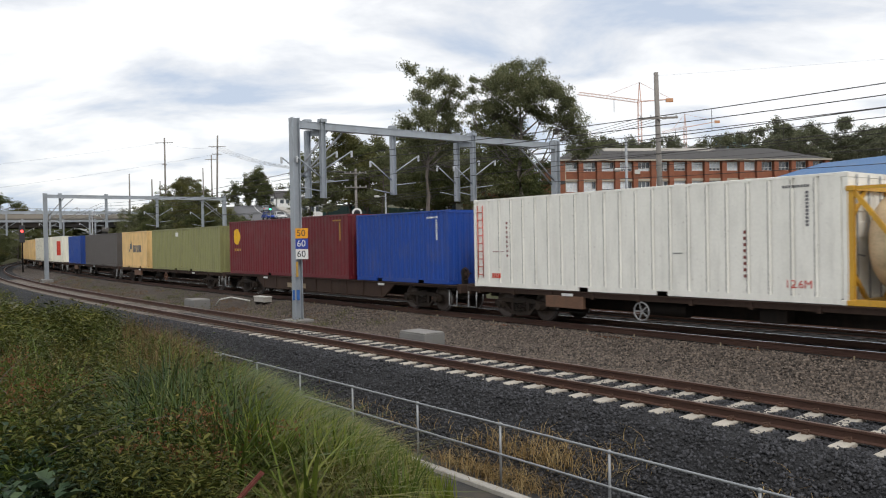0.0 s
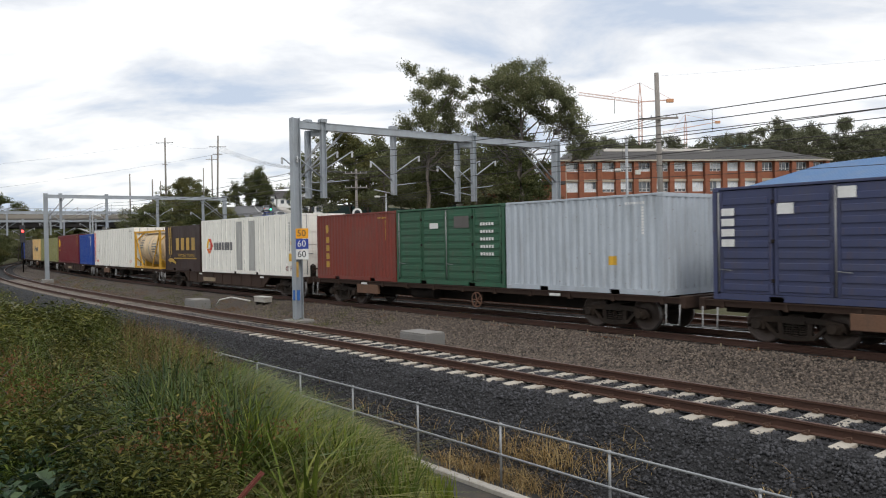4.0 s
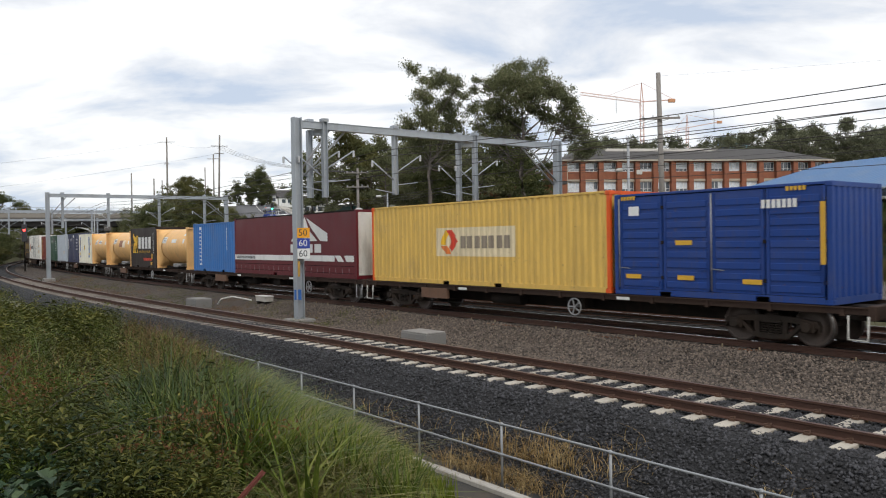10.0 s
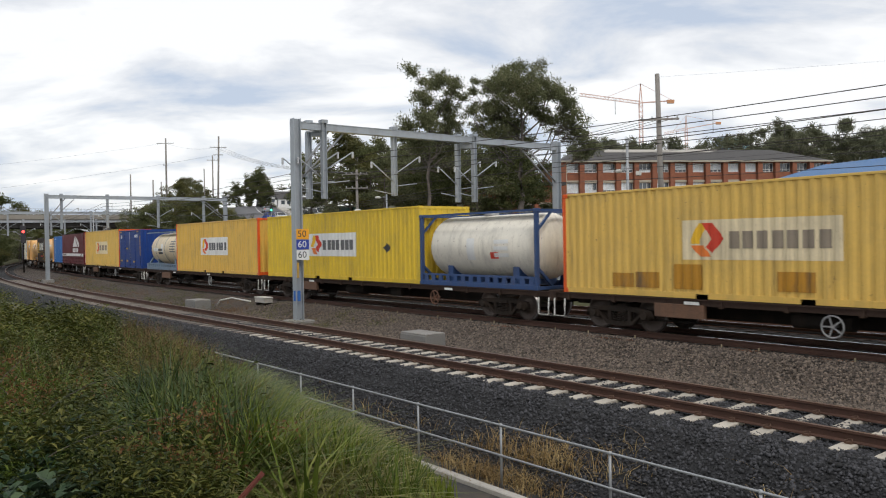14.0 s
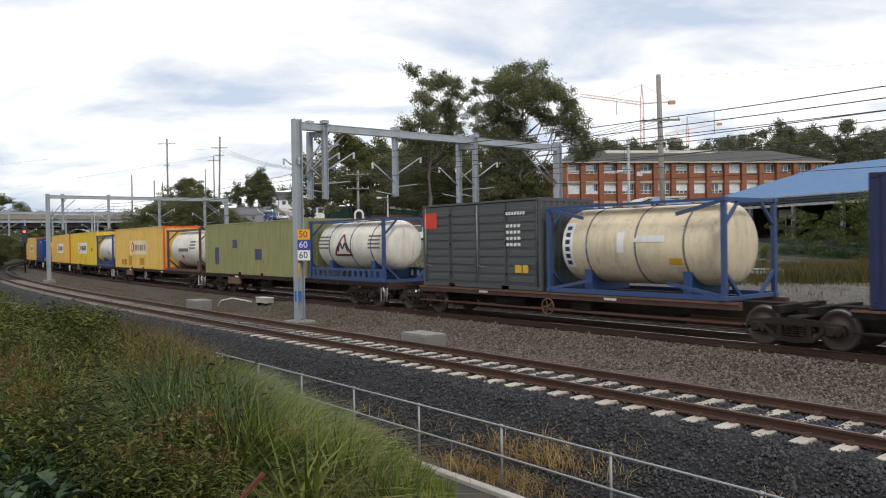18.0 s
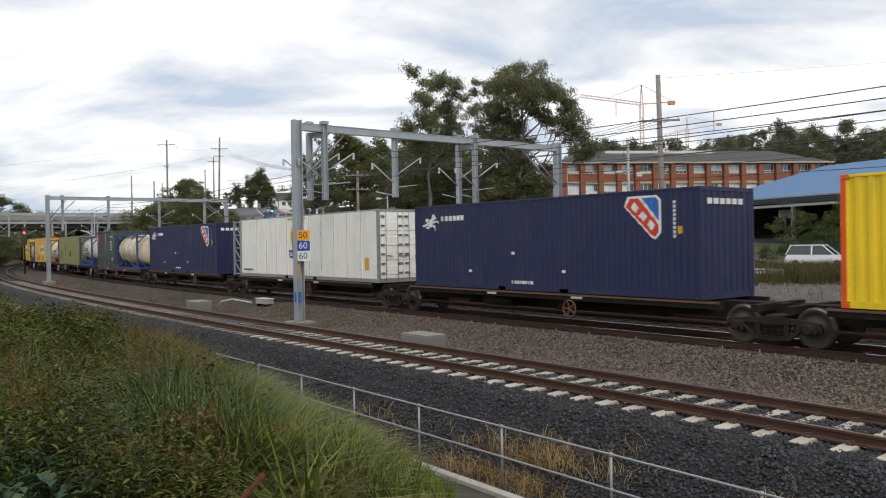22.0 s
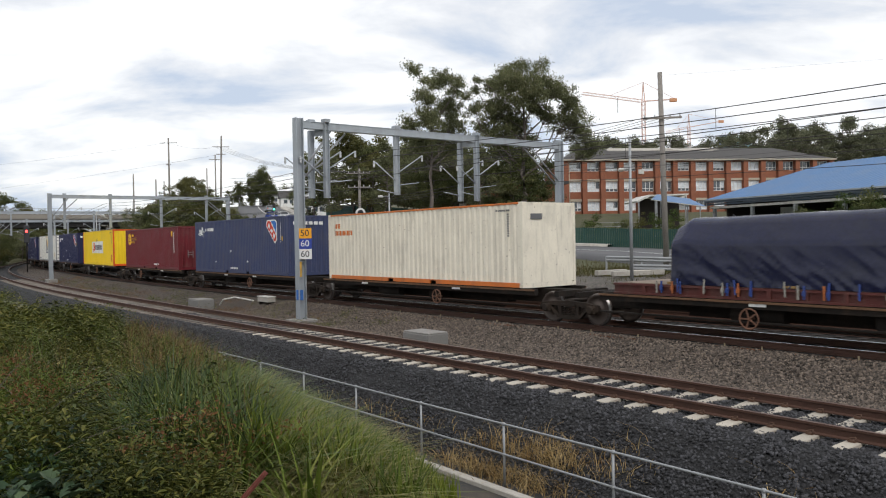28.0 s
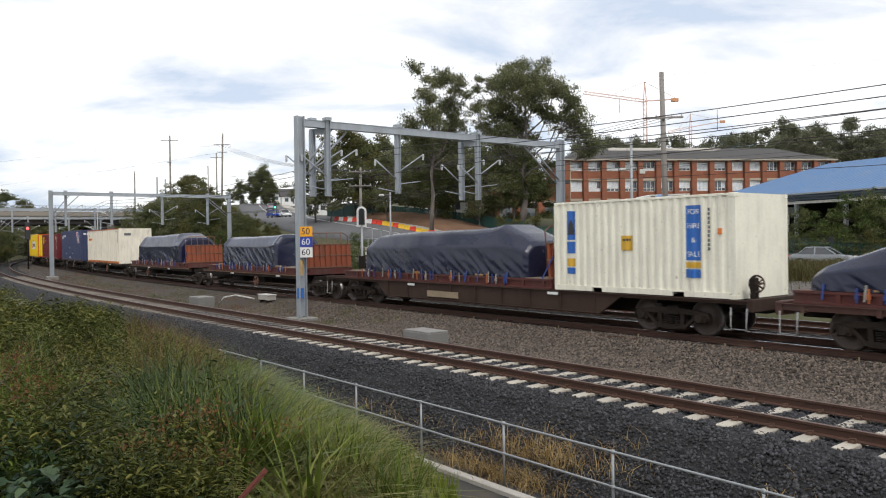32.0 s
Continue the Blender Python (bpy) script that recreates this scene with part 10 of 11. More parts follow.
    for x, z in ((19.7, 9.0), (19.9, 8.0), (12.3, 13.2)):
        boxpart("air_unit", (x, x + 0.95, -0.75, -0.02, z, z + 0.75), M_WHITE, b, "white air conditioning unit", 0.04)
    for x in (0.55, 15.7, 34.5):
        bm = bmesh.new()
        tube(bm, [(x, -0.33, z0), (x, -0.33, z1 - 0.2)], 0.07, 8)
        part("downpipe", bm, M_CREAM, b)
    # low wing to the left among the trees
    w = thing("school_wing", "orange brick wing with arched bays among the trees", "building", "", pose(4.0, 121, 0, 0, 0, 10))
    boxpart("wall", (0, 15.5, 0.3, 7, 4.5, 11.2), M_BRICK, w)
    for k in range(5):
        boxpart("pier", (0.2 + k * 3.6, 0.8 + k * 3.6, 0.0, 0.298, 4.5, 8.6), M_BRICK, w)
    for k in range(4):
        boxpart("window", (1.3 + k * 3.6, 3.3 + k * 3.6, 0.24, 0.296, 6.0, 8.2), M_GLASS, w)
        boxpart("lintel", (0.9 + k * 3.6, 3.7 + k * 3.6, 0.02, 0.29, 8.22, 8.55), M_CREAM, w)
    boxpart("roof", (-0.5, 16, -0.4, 7.5, 11.2, 11.7), M_TILE, w)


school()


def covered_court():
    c = thing("covered_court", "open sports shelter with a blue sheet roof on steel posts", "shelter", "", pose(32.34, 94, 0, 0, 0, -68.3))
    X, Y, ze, zr = 40.0, 18.0, 7.0, 10.75
    # roof sheets in ribbed strips
    def slope(a, b, d_, e_, name):
        """Two edges a to b (eave) and d_ to e_ (ridge)."""
        bm = bmesh.new()
        a, b, d_, e_ = (Vector(q) for q in (a, b, d_, e_))
        n = max(6, int((b - a).length / 0.8))
        rows = []
        for i in range(n * 2 + 1):
            t = i / (n * 2)
            p, q = a.lerp(b, t), d_.lerp(e_, t)
            up = Vector((0, 0, 0.035 if i % 2 else 0))
            rows.append([bm.verts.new(p + up), bm.verts.new(q + up)])
        for p, q in zip(rows, rows[1:]):
            bm.faces.new((p[0], q[0], q[1], p[1]))
        part(name, bm, M_SHEDBLUE, c, "blue sheet roof slope")
    slope((-1, -0.8, ze), (X, -0.8, ze), (8, Y / 2, zr), (X, Y / 2, zr), "roof")
    slope((-1, Y + 0.8, ze), (X, Y + 0.8, ze), (8, Y / 2, zr), (X, Y / 2, zr), "roof")
    slope((-1, Y + 0.8, ze), (-1, -0.8, ze), (8, Y / 2, zr), (8, Y / 2, zr), "roof")
    for y0, y1, za, zb, m_ in ((-0.86, -0.80, ze - 0.16, ze + 0.02, M_MAST), (-0.62, -0.55, ze - 0.42, ze - 0.2, M_EAVE), (-0.36, -0.30, ze - 0.66, ze - 0.46, M_EAVE)):
        boxpart("fascia", (-1.0, X, y0, y1, za, zb), m_, c)
    boxpart("eave_beam", (-0.6, X, -0.12, 0.12, ze - 1.06, ze - 0.78), M_WHITE, c, "white eave beam")
    boxpart("eave_beam", (-0.75, -0.61, -0.12, Y, ze - 1.06, ze - 0.78), M_WHITE, c, "white eave beam")
    boxpart("fascia", (-1.06, -1.0, -0.8, Y + 0.8, ze - 0.16, ze + 0.02), M_MAST, c)
    for k in range(7):
        bm = bmesh.new()
        bar(bm, (6.1 * k, 0.0, ze - 0.78), (6.1 * k, -0.85, ze - 0.02), 0.08, 0.08)
        part("rafter", bm, M_MAST, c)
    for k in range(7):
        for y in (0.0, Y):
            bm = bmesh.new()
            x = 6.1 * k
            z0 = 2.2
            hbeam(bm, x, y, z0, ze - 1.06 if y == 0 else ze - 0.16, 0.34, 0.03)
            part("post", bm, M_GALV, c)
    # near-black floor and walls: the court's inner shade put into their colour
    boxpart("floor_slab", (-2, X, -0.5, Y + 2, 1.6, 2.62), M_FLOORSHADE, c)
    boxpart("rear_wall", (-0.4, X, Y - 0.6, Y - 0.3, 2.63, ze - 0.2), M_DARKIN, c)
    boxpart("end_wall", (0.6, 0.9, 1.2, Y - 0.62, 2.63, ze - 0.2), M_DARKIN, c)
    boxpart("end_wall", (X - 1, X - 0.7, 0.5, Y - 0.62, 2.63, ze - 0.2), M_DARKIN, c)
    bm = bmesh.new()
    bar(bm, (1.6, 1.0, 2.7), (5.4, 1.0, 5.2), 0.09, 0.09)
    bar(bm, (5.4, 1.12, 2.7), (1.8, 1.12, 5.2), 0.09, 0.09)
    part("brace", bm, M_GALV, c)
    h = thing("basketball_hoop", "white basketball board on a pole", "basketball hoop", "", pose(39.0, 89.5, 2.63, 0, 0, -20))
    bm = bmesh.new()
    tube(bm, [(0, 0, 0), (0, 0, 2.9)], 0.09, 8)
    part("pole", bm, M_WHITE, h)
    boxpart("backboard", (-0.75, 0.75, -0.32, -0.26, 2.3, 3.2), M_SIGNW, h)
    bm = bmesh.new()
    ring(bm, (0, -0.6, 2.45), (0, 0, 1), 0.23, 0.02, 14, 5)
    part("ring", bm, P["orange"], h)
    a = thing("entry_awning", "small blue awning with a white edge beside the shelter", "awning", "", pose(23.8, 90, 0))
    bm = bmesh.new()
    q = [(0, 0, 6.95), (6.1, 0, 6.05), (5.9, 5.0, 7.15), (2.0, 5.0, 7.75)]
    bot, top = [bm.verts.new(p) for p in q], [bm.verts.new((p[0], p[1], p[2] + 0.08)) for p in q]
    bm.faces.new(bot[::-1])
    bm.faces.new(top)
    for i in range(4):
        bm.faces.new((bot[i], bot[(i + 1) % 4], top[(i + 1) % 4], top[i]))
    part("roof", bm, M_SHEDBLUE, a)
    bm = bmesh.new()
    bar(bm, (-0.05, -0.06, 6.95), (6.15, -0.06, 6.05), 0.06, 0.22, (0, 1, 0))
    part("fascia", bm, M_WHITE, a)
    for x, y, z in ((0.5, 0.3, 6.8), (5.6, 0.3, 6.1), (5.5, 4.6, 7.0), (2.3, 4.6, 7.5)):
        boxpart("post", (x - 0.06, x + 0.06, y - 0.06, y + 0.06, 2.0, z), M_GALV, a)
    g = thing("entry_porch", "dark porch with a white-edged roof against the school wall", "porch", "", pose(24.6, 100, 0, 0, 0, 2))
    bm = bmesh.new()
    flat_poly(bm, [(0.0, 7.3), (0.05, 7.1), (1.75, 7.85), (6.6, 7.95), (6.6, 8.15), (1.6, 8.05)], 0, 6)
    part("roof", bm, M_WHITE, g, "white-edged porch roof")
    # the porch's inner shade is painted as this near-black wall
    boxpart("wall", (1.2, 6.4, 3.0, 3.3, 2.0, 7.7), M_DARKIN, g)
    for x in (0.3, 2.6, 6.3):
        boxpart("post", (x - 0.08, x + 0.08, 0.2, 0.36, 2.0, 7.2 if x < 1 else 7.8), M_GALV, g)
    for k in range(3):
        boxpart("hand_rail", (-5.0, 0.1, -0.04, 0.04, 3.6 + 0.5 * k, 3.66 + 0.5 * k), M_GALV, g)


covered_court()


# ---- the road up the hill ----
M_ROAD = mat("road_asphalt", (0.105, 0.105, 0.11), 0.9, 0, 0.2, 0.4, 30, 0.15, dirt=(0.14, 0.135, 0.125), dirt_amt=0.6, dirt_scale=(0.2, 0.2, 0.2))
ROAD = [(60, 36), (44, 47.5), (28, 60), (13, 74), (0.5, 83), (-9, 96), (-17, 112), (-27, 138), (-38, 172), (-48, 208), (-58, 250)]


def smooth_path(pts, n=8):
    p = [np.array(q, float) for q in pts]
    p = [2 * p[0] - p[1]] + p + [2 * p[-1] - p[-2]]
    out = []
    for i in range(1, len(p) - 2):
        for k in range(n):
            t = k / n
            out.append(0.5 * (2 * p[i] + (p[i + 1] - p[i - 1]) * t + (2 * p[i - 1] - 5 * p[i] + 4 * p[i + 1] - p[i + 2]) * t ** 2 + (3 * p[i] - p[i - 1] - 3 * p[i + 1] + p[i + 2]) * t ** 3))
    return out + [p[-2]]


def ribbon(name, path, a, b, lift, material, label):
    bm = bmesh.new()
    prev = None
    for i, p in enumerate(path):
        t = path[min(i + 1, len(path) - 1)] - path[max(i - 1, 0)]
        t = t / np.linalg.norm(t)
        nrm = np.array([-t[1], t[0]])
        row = []
        c = p + nrm * (a + b) / 2
        for k in range(7):
            q = p + nrm * (a + (b - a) * (0, 0.004, 0.25, 0.5, 0.75, 0.996, 1)[k])
            z = 0.75 * float(height(*q)[0]) + 0.25 * float(height(*c)[0])
            row.append(bm.verts.new((q[0], q[1], z + (lift if 0 < k < 6 or b - a < 1 else -0.5))))
        if prev:
            for k in range(6):
                bm.faces.new((prev[k], row[k], row[k + 1], prev[k + 1])).smooth = True
        prev = row
    return structure(name, bm, material, label)


ROADP = smooth_path(ROAD)
ribbon("road", ROADP, -5.2, 5.2, 0.22, M_ROAD, "grey asphalt road climbing the hill")
ribbon("road_line", ROADP, -0.07, 0.07, 0.245, M_SIGNW, "white centre line of the road")
ribbon("pavement", ROADP[24:], -7.2, -5.3, 0.34, M_CONC, "pale concrete footpath beside the road")
EARTH = mat("bare_tan_earth", (0.19, 0.105, 0.06), 0.95, 0, 0.3, 0.6, 8, 0.4, dirt=(0.10, 0.06, 0.035), dirt_amt=0.7, dirt_scale=(0.4, 0.4, 0.4))


def earth_bank():
    bm = bmesh.new()
    prev = None
    for i in range(24):
        t = i / 23
        x, y = -14.5 + 20.5 * t, 113.0 - 25.0 * t
        row = []
        for k, (o, h) in enumerate(((0, 0.15), (1.5, 0.9), (3.5, 1.5), (6, 1.4), (9, 0.6), (11, -0.3))):
            q = (x + o * 0.75, y + o * 0.62)
            row.append(bm.verts.new((q[0], q[1], float(height(*q)[0]) + h * math.sin(math.pi * min(1, 0.15 + t * 0.9)) + 0.12 * noise.noise(Vector((q[0], q[1], 2))))))
        if prev:
            for k in range(5):
                bm.faces.new((prev[k], row[k], row[k + 1], prev[k + 1])).smooth = True
        prev = row
    structure("earth_bank", bm, EARTH, "bare tan earth bank of a work site")


earth_bank()


def barriers():
    me = {}
    cols = [("red", paint("barrier_red", (214, 62, 42), 0.2)), ("white", M_SIGNW), ("yellow", paint("barrier_yellow", (232, 186, 52), 0.2))]
    for k in range(24):
        t = k / 23
        x, y = -14.6 + 17.0 * t, 109.5 - 24.5 * t
        nm, mt = cols[(0, 1)[k % 2] if k < 9 else (2 if k % 3 else 0)]
        if nm not in me:
            bm = bmesh.new()
            prev = None
            for xx in (-0.98, 0.98):
                row = [bm.verts.new((xx, q, z)) for q, z in ((-0.25, 0), (-0.22, 0.25), (-0.08, 0.5), (-0.07, 0.95), (0.07, 0.95), (0.08, 0.5), (0.22, 0.25), (0.25, 0))]
                if prev:
                    for i in range(8):
                        bm.faces.new((prev[i], row[i], row[(i + 1) % 8], prev[(i + 1) % 8]))
                    bm.faces.new(prev)
                    bm.faces.new(row[::-1])
                prev = row
            me[nm] = mesh_of(bm, "barrier_body", mt)
        o = thing("road_barrier", f"{nm} plastic water-filled road barrier", "road barrier", "road barriers of the work site", pose(x, y, float(height(x, y)[0]) + 0.10, 0, 0, -55) @ Matrix.Diagonal((0.62, 0.62, 0.62, 1)))
        q = new("barrier_body", me[nm])
        q.parent = o


barriers()

# ---- vehicles ----
M_TYRE = mat("tyre_rubber", (0.02, 0.02, 0.02), 0.85, 0, 0.1)
M_CARGLASS = mat("car_glass", (0.02, 0.025, 0.03), 0.06, 0, 0.1, spec=1.0)
M_LIGHT = mat("headlamp", (0.7, 0.7, 0.7), 0.1, 0.3, 0.05)


def car(x, y, turn, paint_, label, kind="sedan"):
    c = thing("car", label, "car", "cars on the road", pose(x, y, float(height(x, y)[0]) + 0.24, 0, 0, turn))
    tall = {"sedan": 1.42, "suv": 1.75, "van": 2.15}[kind]
    L = {"sedan": 4.5, "suv": 4.7, "van": 5.2}[kind]
    h = L / 2
    belt = 0.92 if kind == "sedan" else 1.05
    low = [(-h, 0.35), (-h + 0.05, 0.75), (-h + 0.2, belt), (h - 1.25, belt - 0.02), (h - 0.25, belt - 0.16), (h, 0.66), (h + 0.02, 0.35)]
    cab = {"sedan": [(-h + 0.65, belt), (-h + 1.25, tall), (0.35, tall), (1.15, belt - 0.02)], "suv": [(-h + 0.12, belt), (-h + 0.45, tall), (0.4, tall), (1.25, belt - 0.02)], "van": [(-h + 0.05, belt), (-h + 0.12, tall), (1.2, tall), (1.95, belt - 0.04)]}[kind]
    bm = bmesh.new()
    flat_poly(bm, low, -0.88, 0.88)
    bmesh.ops.bevel(bm, geom=bm.edges[:], offset=0.06, segments=2, affect="EDGES")
    part("body", bm, paint_, c)
    bm = bmesh.new()
    a = [bm.verts.new((q, -0.83 if z < tall - 0.1 else -0.66, z)) for q, z in cab]
    b = [bm.verts.new((q, 0.83 if z < tall - 0.1 else 0.66, z)) for q, z in cab]
    bm.faces.new(a)
    bm.faces.new(b[::-1])
    for i in range(4):
        bm.faces.new((a[i], b[i], b[(i + 1) % 4], a[(i + 1) % 4]))
    part("cabin_glass", bm, M_CARGLASS, c)
    bm = bmesh.new()
    box(bm, cab[1][0] - 0.05, cab[2][0] + 0.05, -0.68, 0.68, tall - 0.02, tall + 0.05)
    part("roof", bm, paint_, c)
    bm = bmesh.new()
    for e in (-1, 1):
        for (p, q) in ((cab[0], cab[1]), (cab[3], cab[2])):
            bar(bm, (p[0], e * 0.84, p[1]), (q[0], e * 0.68, q[1]), 0.08, 0.06)
        bar(bm, (-0.35, e * 0.84, belt), (-0.35, e * 0.68, tall), 0.09, 0.06)
    part("pillar_frame", bm, paint_, c)
    for e in (-1, 1):
        for wx in (-h + 0.85, h - 0.9):
            bm = bmesh.new()
            lathe(bm, [(0.02, e * 0.02), (0.20, e * 0.03), (0.31, 0.02 * e), (0.33, -0.02 * e), (0.33, -0.2 * e), (0.1, -0.2 * e)], 16)
            w = part("wheel", bm, M_TYRE, c)
            w.matrix_local = pose(wx, e * 0.86, 0.33)
            bm = bmesh.new()
            tube(bm, [(0, e * 0.02, 0), (0, e * 0.045, 0)], 0.2, 12)
            part("rim", bm, M_GREYPIPE, w)
        boxpart("headlight", (h - 0.14, h + 0.03, e * 0.62 - 0.2, e * 0.62 + 0.2, 0.62, 0.78), M_LIGHT, c, b=0.03)
        boxpart("tail_light", (-h - 0.02, -h + 0.1, e * 0.68 - 0.15, e * 0.68 + 0.15, 0.66, 0.84), P["red"], c, b=0.03)
    return c


PW, PSILV, PBLUE_ = paint("car_white", (232, 232, 232), 0.05, 0.25), paint("car_silver", (150, 154, 158), 0.05, 0.3), paint("car_blue", (40, 70, 160), 0.05, 0.25)
SEDAN = car(12.6, 74.5, -42, PSILV, "silver grey sedan on the road behind the line")
WAGON_CAR = car(14.5, 72.6, -42, PW, "white station wagon on the road behind the line", "suv")
car(-29.6, 148, -62, PW, "white sedan coming down the hill road")
car(-31.8, 149.5, -62, PBLUE_, "dark blue sedan on the hill road")
car(-49.5, 222, -62, PW, "white van at the top of the hill road", "van")
car(-39.0, 180, 110, PSILV, "silver car climbing the hill road")


def traffic_light(x, y, top, label):
    t = thing("traffic_light", label, "traffic light", "traffic lights", pose(x, y, float(height(x, y)[0]), 0, 0, 10))
    h = top - float(height(x, y)[0])
    bm = bmesh.new()
    tube(bm, [(0, 0, -0.3), (0, 0, h)], 0.07, 8)
    part("post", bm, M_GALV, t)
    boxpart("housing", (-0.28, 0.28, -0.3, -0.08, h - 1.2, h + 0.1), M_INK, t, b=0.04)
    for k, mt in enumerate((M_DARKIN, M_DARKIN, GREEN)):
        bm = bmesh.new()
        tube(bm, [(0, -0.33, h - 0.15 - 0.38 * k), (0, -0.305, h - 0.15 - 0.38 * k)], 0.17, 14)
        part("lens", bm, mt, t)


GREEN = glow("green_lens", (0.10, 1.0, 0.55), 3.0)
REDL = glow("red_lens", (1.0, 0.06, 0.05), 4.0)
traffic_light(-31.0, 147, 10.0, "traffic light showing green on the hill road")
traffic_light(-20.6, 129, 10.1, "traffic light showing green beside the road")


def red_signal():
    s = thing("railway_signal", "railway signal showing red under the bridge", "signal", "", pose(-52.3, 100, 0.0, 0, 0, 25))
    bm = bmesh.new()
    tube(bm, [(0, 0, -0.3), (0, 0, 4.4)], 0.08, 8)
    part("post", bm, M_UNDER, s)
    boxpart("housing", (-0.3, 0.3, -0.3, 0.1, 3.4, 5.6), M_INK, s, b=0.05)
    bm = bmesh.new()
    tube(bm, [(0, -0.34, 4.85), (0, -0.305, 4.85)], 0.16, 14)
    part("lens", bm, REDL, s)


red_signal()


# ---- road bridge ----
def bridge():
    M_DECK = mat("bridge_concrete", (0.125, 0.116, 0.105), 0.9, 0, 0.2, 0.5, 10, 0.2, dirt=(0.16, 0.14, 0.12), dirt_amt=0.6, dirt_scale=(0.3, 0.3, 0.8))
    M_GIRDER = mat("dark_girder", (0.035, 0.032, 0.03), 0.8, 0, 0.2)
    b = thing("road_bridge", "concrete road bridge over the railway with a mesh parapet", "bridge", "", pose(-62.4, 112, -0.9, 0, 0, 30))
    boxpart("deck", (-55, 19.5, 0, 11, 7.35, 7.85), M_DECK, b)
    boxpart("girder", (-55, 19.5, 0.5, 0.9, 6.6, 7.34), M_GIRDER, b)
    boxpart("girder", (-55, 19.5, 10, 10.4, 6.6, 7.34), M_GIRDER, b)
    boxpart("parapet", (-55, 19.5, 0.0, 0.25, 7.855, 8.45), mat("parapet_tan", (0.27, 0.245, 0.21), 0.9, 0, 0.15, 0.5, 10, 0.1), b)
    bm = bmesh.new()
    for k in range(38):
        x = -55 + 2 * k
        bar(bm, (x, 0.12, 8.45), (x, 0.12, 9.3), 0.06, 0.06)
    bar(bm, (-55, 0.12, 9.3), (19.5, 0.12, 9.3), 0.05, 0.05)
    bar(bm, (-55, 0.12, 8.9), (19.5, 0.12, 8.9), 0.04, 0.04)
    part("parapet_rail", bm, M_GALV, b)
    for x in (-9.5, 14.5):
        for y in (1.0, 5.5, 10.0):
            bm = bmesh.new()
            tube(bm, [(x, y, -1), (x, y, 6.6)], 0.4, 12)
            part("pier", bm, M_DECK, b)
        boxpart("pier_head", (x - 0.5, x + 0.5, 0.2, 10.8, 5.9, 6.59), M_DECK, b)
    boxpart("abutment", (19.0, 24.0, -0.5, 11.5, -1, 7.9), M_DECK, b)
    boxpart("abutment", (-58, -18, 1.0, 11.0, -1, 7.3), M_DARKIN, b)
    a = thing("arched_roof", "white arched station roof beyond the bridge", "station roof", "", pose(-74.4, 160, -1.7, 0, 0, 25))
    for k in range(7):
        bm = bmesh.new()
        y = k * 1.6
        prev = None
        for i in range(15):
            an = math.pi * i / 14
            p = (5.2 * math.cos(an), 5.0 + 3.4 * math.sin(an))
            row = [bm.verts.new((p[0], y + dy, p[1] + dz)) for dy, dz in ((0, 0), (1.25, 0), (1.25, 0.15), (0, 0.15))]
            if prev:
                for q in range(4):
                    bm.faces.new((prev[q], row[q], row[(q + 1) % 4], prev[(q + 1) % 4]))
            prev = row
        part("roof_rib", bm, M_SIGNW, a)
    for x in (-5.2, 5.2):
        boxpart("wall", (x - 0.2, x + 0.2, 0, 11, -0.5, 5.0), M_DECK, a)


bridge()


# ---- far skyline ----
def lattice(bm, a, b, w, n, t):
    a, b = Vector(a), Vector(b)
    d = (b - a).normalized()
    s = d.cross(Vector((0, 1, 0))).normalized() * w / 2
    u = Vector((0, 1, 0)) * w / 2
    c = [s + u, s - u, -s - u, -s + u]
    for q in c:
        bar(bm, a + q, b + q, t, t)
    for k in range(n):
        p, r = a.lerp(b, k / n), a.lerp(b, (k + 1) / n)
        for i in range(4):
            bar(bm, p + c[i], r + c[(i + 1) % 4], t * 0.6, t * 0.6)


def crane(x, y, z0, zt, jl, jr, label, k=1.0):
    M_CR = mat("crane_pale_red", rgb((214, 176, 162)), 0.7, 0, 0.1)
    c = thing("tower_crane", label, "tower crane", "tower cranes")
    bm = bmesh.new()
    lattice(bm, (x, y, z0), (x, y, zt - 12 * k), 2.0 * k, 22, 0.24 * k)
    part("mast", bm, M_CR, c)
    bm = bmesh.new()
    bar(bm, (x - 0.9 * k, y, zt - 12 * k), (x, y, zt), 0.45 * k)
    bar(bm, (x + 0.9 * k, y, zt - 12 * k), (x, y, zt), 0.45 * k)
    part("apex", bm, M_CR, c)
    bm = bmesh.new()
    lattice(bm, (x, y, zt - 11.5 * k), jl, 1.6 * k, 16, 0.18 * k)
    part("jib", bm, M_CR, c)
    bm = bmesh.new()
    bar(bm, (x, y, zt - 11.5 * k), jr, 1.0 * k, 0.6 * k)
    part("counter_jib", bm, M_CR, c)
    bm = bmesh.new()
    j = Vector(jr)
    box(bm, j.x - 3.6 * k, j.x + 0.5 * k, j.y - 1, j.y + 1, j.z - 1.6 * k, j.z + 0.5 * k)
    part("counterweight", bm, paint("crane_orange", (206, 150, 112), 0.1), c)
    bm = bmesh.new()
    bar(bm, (x, y, zt), (jl[0] * 0.55 + x * 0.45, y, jl[2] * 0.55 + (zt - 11.5 * k) * 0.45 + 0.8), 0.2 * k)
    bar(bm, (x, y, zt), jr, 0.2 * k)
    part("tie", bm, M_CR, c)
    bm = bmesh.new()
    q = Vector((x, y, zt - 11.5 * k)).lerp(Vector(jl), 0.42)
    bar(bm, q, q - Vector((0, 0, 9 * k)), 0.25 * k)
    part("hoist_rope", bm, M_UNDER, c)


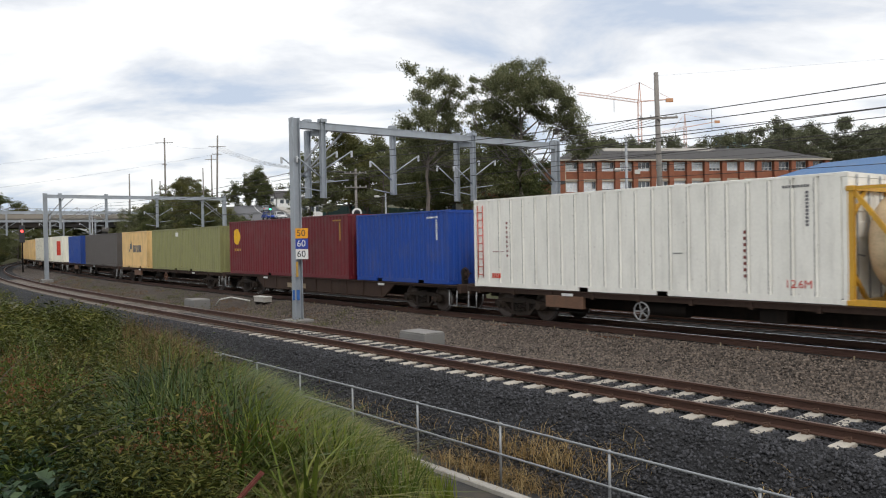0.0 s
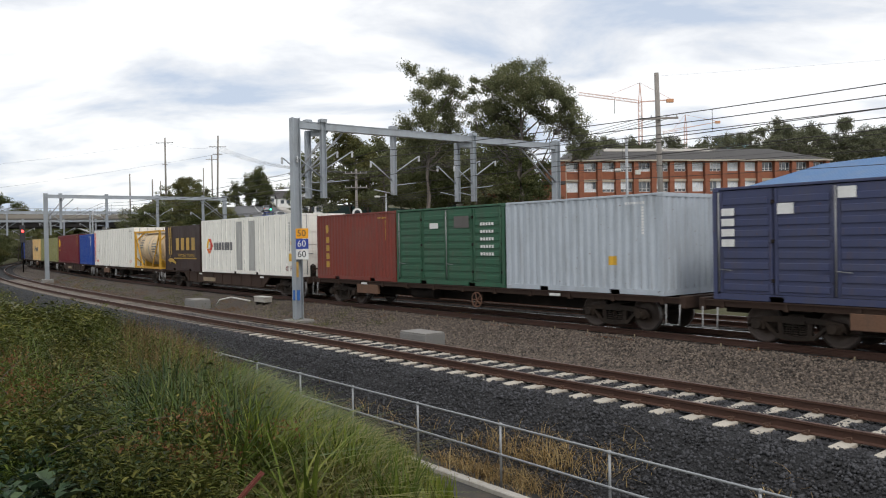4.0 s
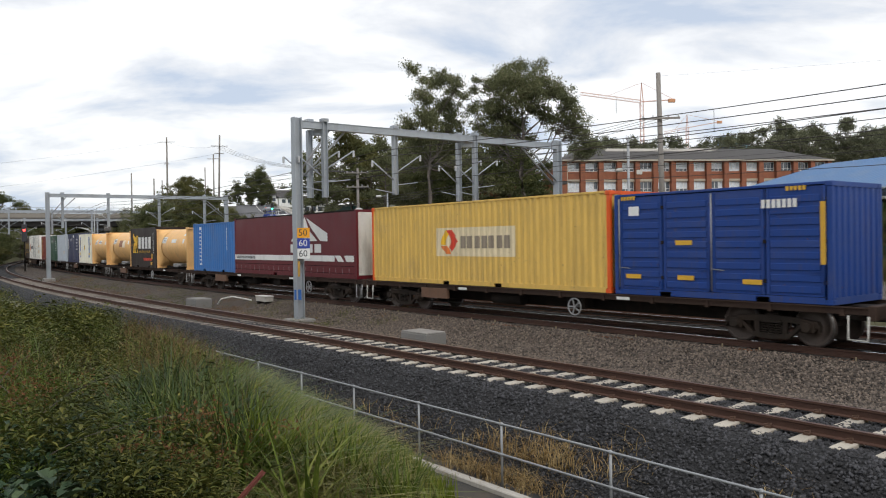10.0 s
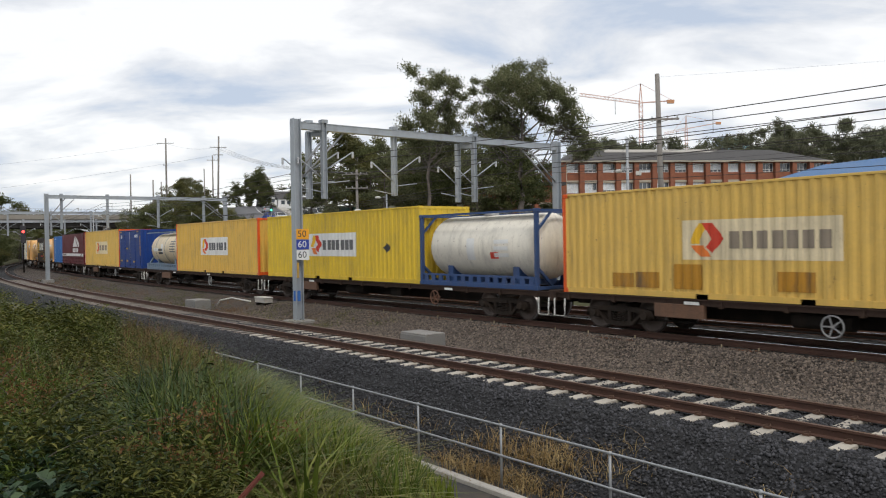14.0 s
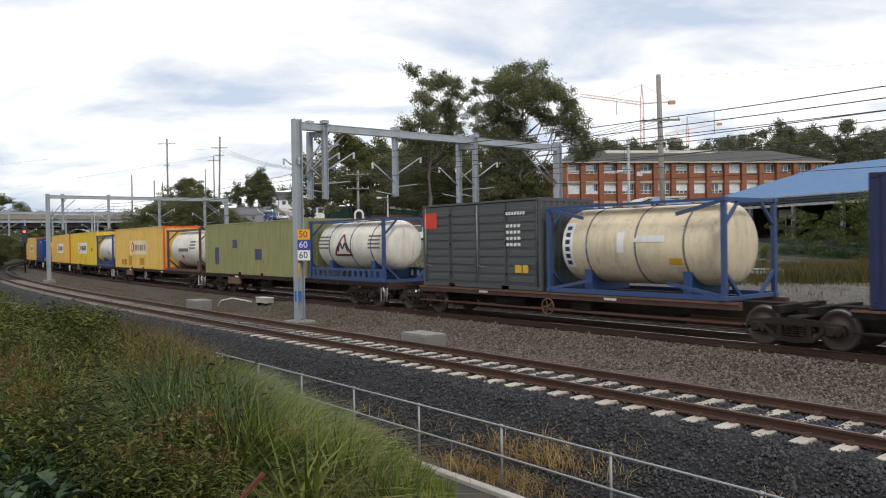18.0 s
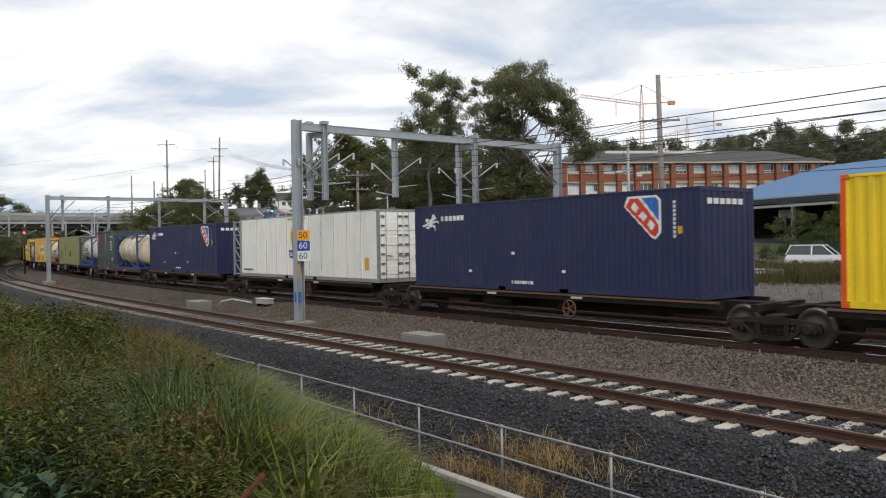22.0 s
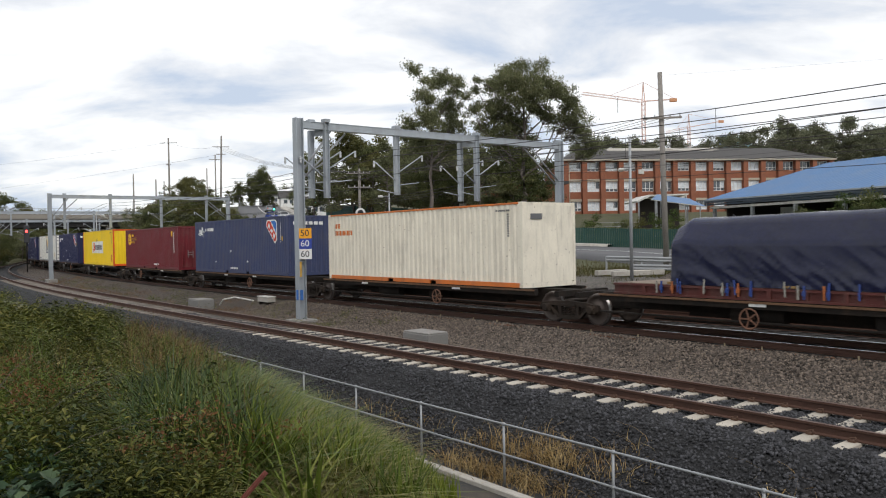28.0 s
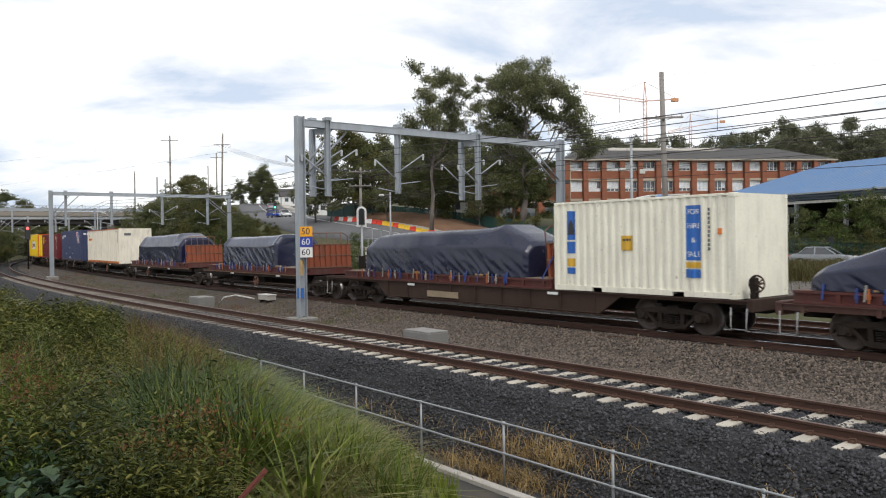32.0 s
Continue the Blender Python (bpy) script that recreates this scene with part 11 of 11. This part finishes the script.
crane(122.9, 480, 18, 96, (86.0, 480, 90.0), (142.5, 480, 85.5), "tower crane with a pale red lattice jib on the skyline")
crane(219, 700, 20, 110, (199.0, 700, 94.5), (249, 700, 103.5), "distant tower crane on the skyline")


def far_blocks():
    t = thing("glass_tower", "distant unfinished tower wrapped in teal netting", "building", "", pose(216, 600, 0))
    boxpart("body", (0, 19, 0, 15, 15, 77), mat("teal_netting", rgb((136, 186, 196)), 0.6, 0, 0.2, 0.2, 2, 0.0), t)
    boxpart("core", (-1.5, 4, 2, 12, 15, 78.5), mat("slate_tower", rgb((130, 152, 176)), 0.6, 0, 0.15, 0.2, 2, 0.0), t)
    for k in range(8):
        boxpart("scaffold_post", (0.4 + 2.5 * k, 0.7 + 2.5 * k, -0.4, -0.1, 15, 79), M_MAST, t)
    for x, y, w, d, h, lab in ((-41.5, 205, 5.5, 5, 2.6, "white gabled house on the hill"), (-50.5, 236, 6, 5, 3.0, "pale cottage near the crest"), (-82, 200, 12, 8, 3.5, "low tan building beyond the bridge"), (-28, 160, 5, 4, 2.6, "small white kiosk on the hillside"), (-3, 118, 7, 4, 3.0, "pale cottage below the gum trees")):
        z = float(height(x, y)[0])
        o = thing("house", lab, "house", "houses on the hill", pose(x, y, z, 0, 0, 15))
        boxpart("wall", (0, w, 0, d, -1, h), M_SIGNW, o)
        bm = bmesh.new()
        v = [bm.verts.new(p) for p in ((-0.4, -0.4, h), (w + 0.4, -0.4, h), (w + 0.4, d + 0.4, h), (-0.4, d + 0.4, h), (-0.4, d / 2, h + 1.8), (w + 0.4, d / 2, h + 1.8))]
        for f in ((0, 1, 5, 4), (2, 3, 4, 5), (1, 2, 5), (3, 0, 4), (3, 2, 1, 0)):
            bm.faces.new([v[i] for i in f])
        part("roof", bm, M_TILE, o)
        for k in range(3):
            xx = 0.8 + k * (w - 1.6) / 2.6
            boxpart("window", (xx, xx + 0.9, -0.03, 0.02, h * 0.45, h * 0.8), M_GLASS, o)


far_blocks()


motions()
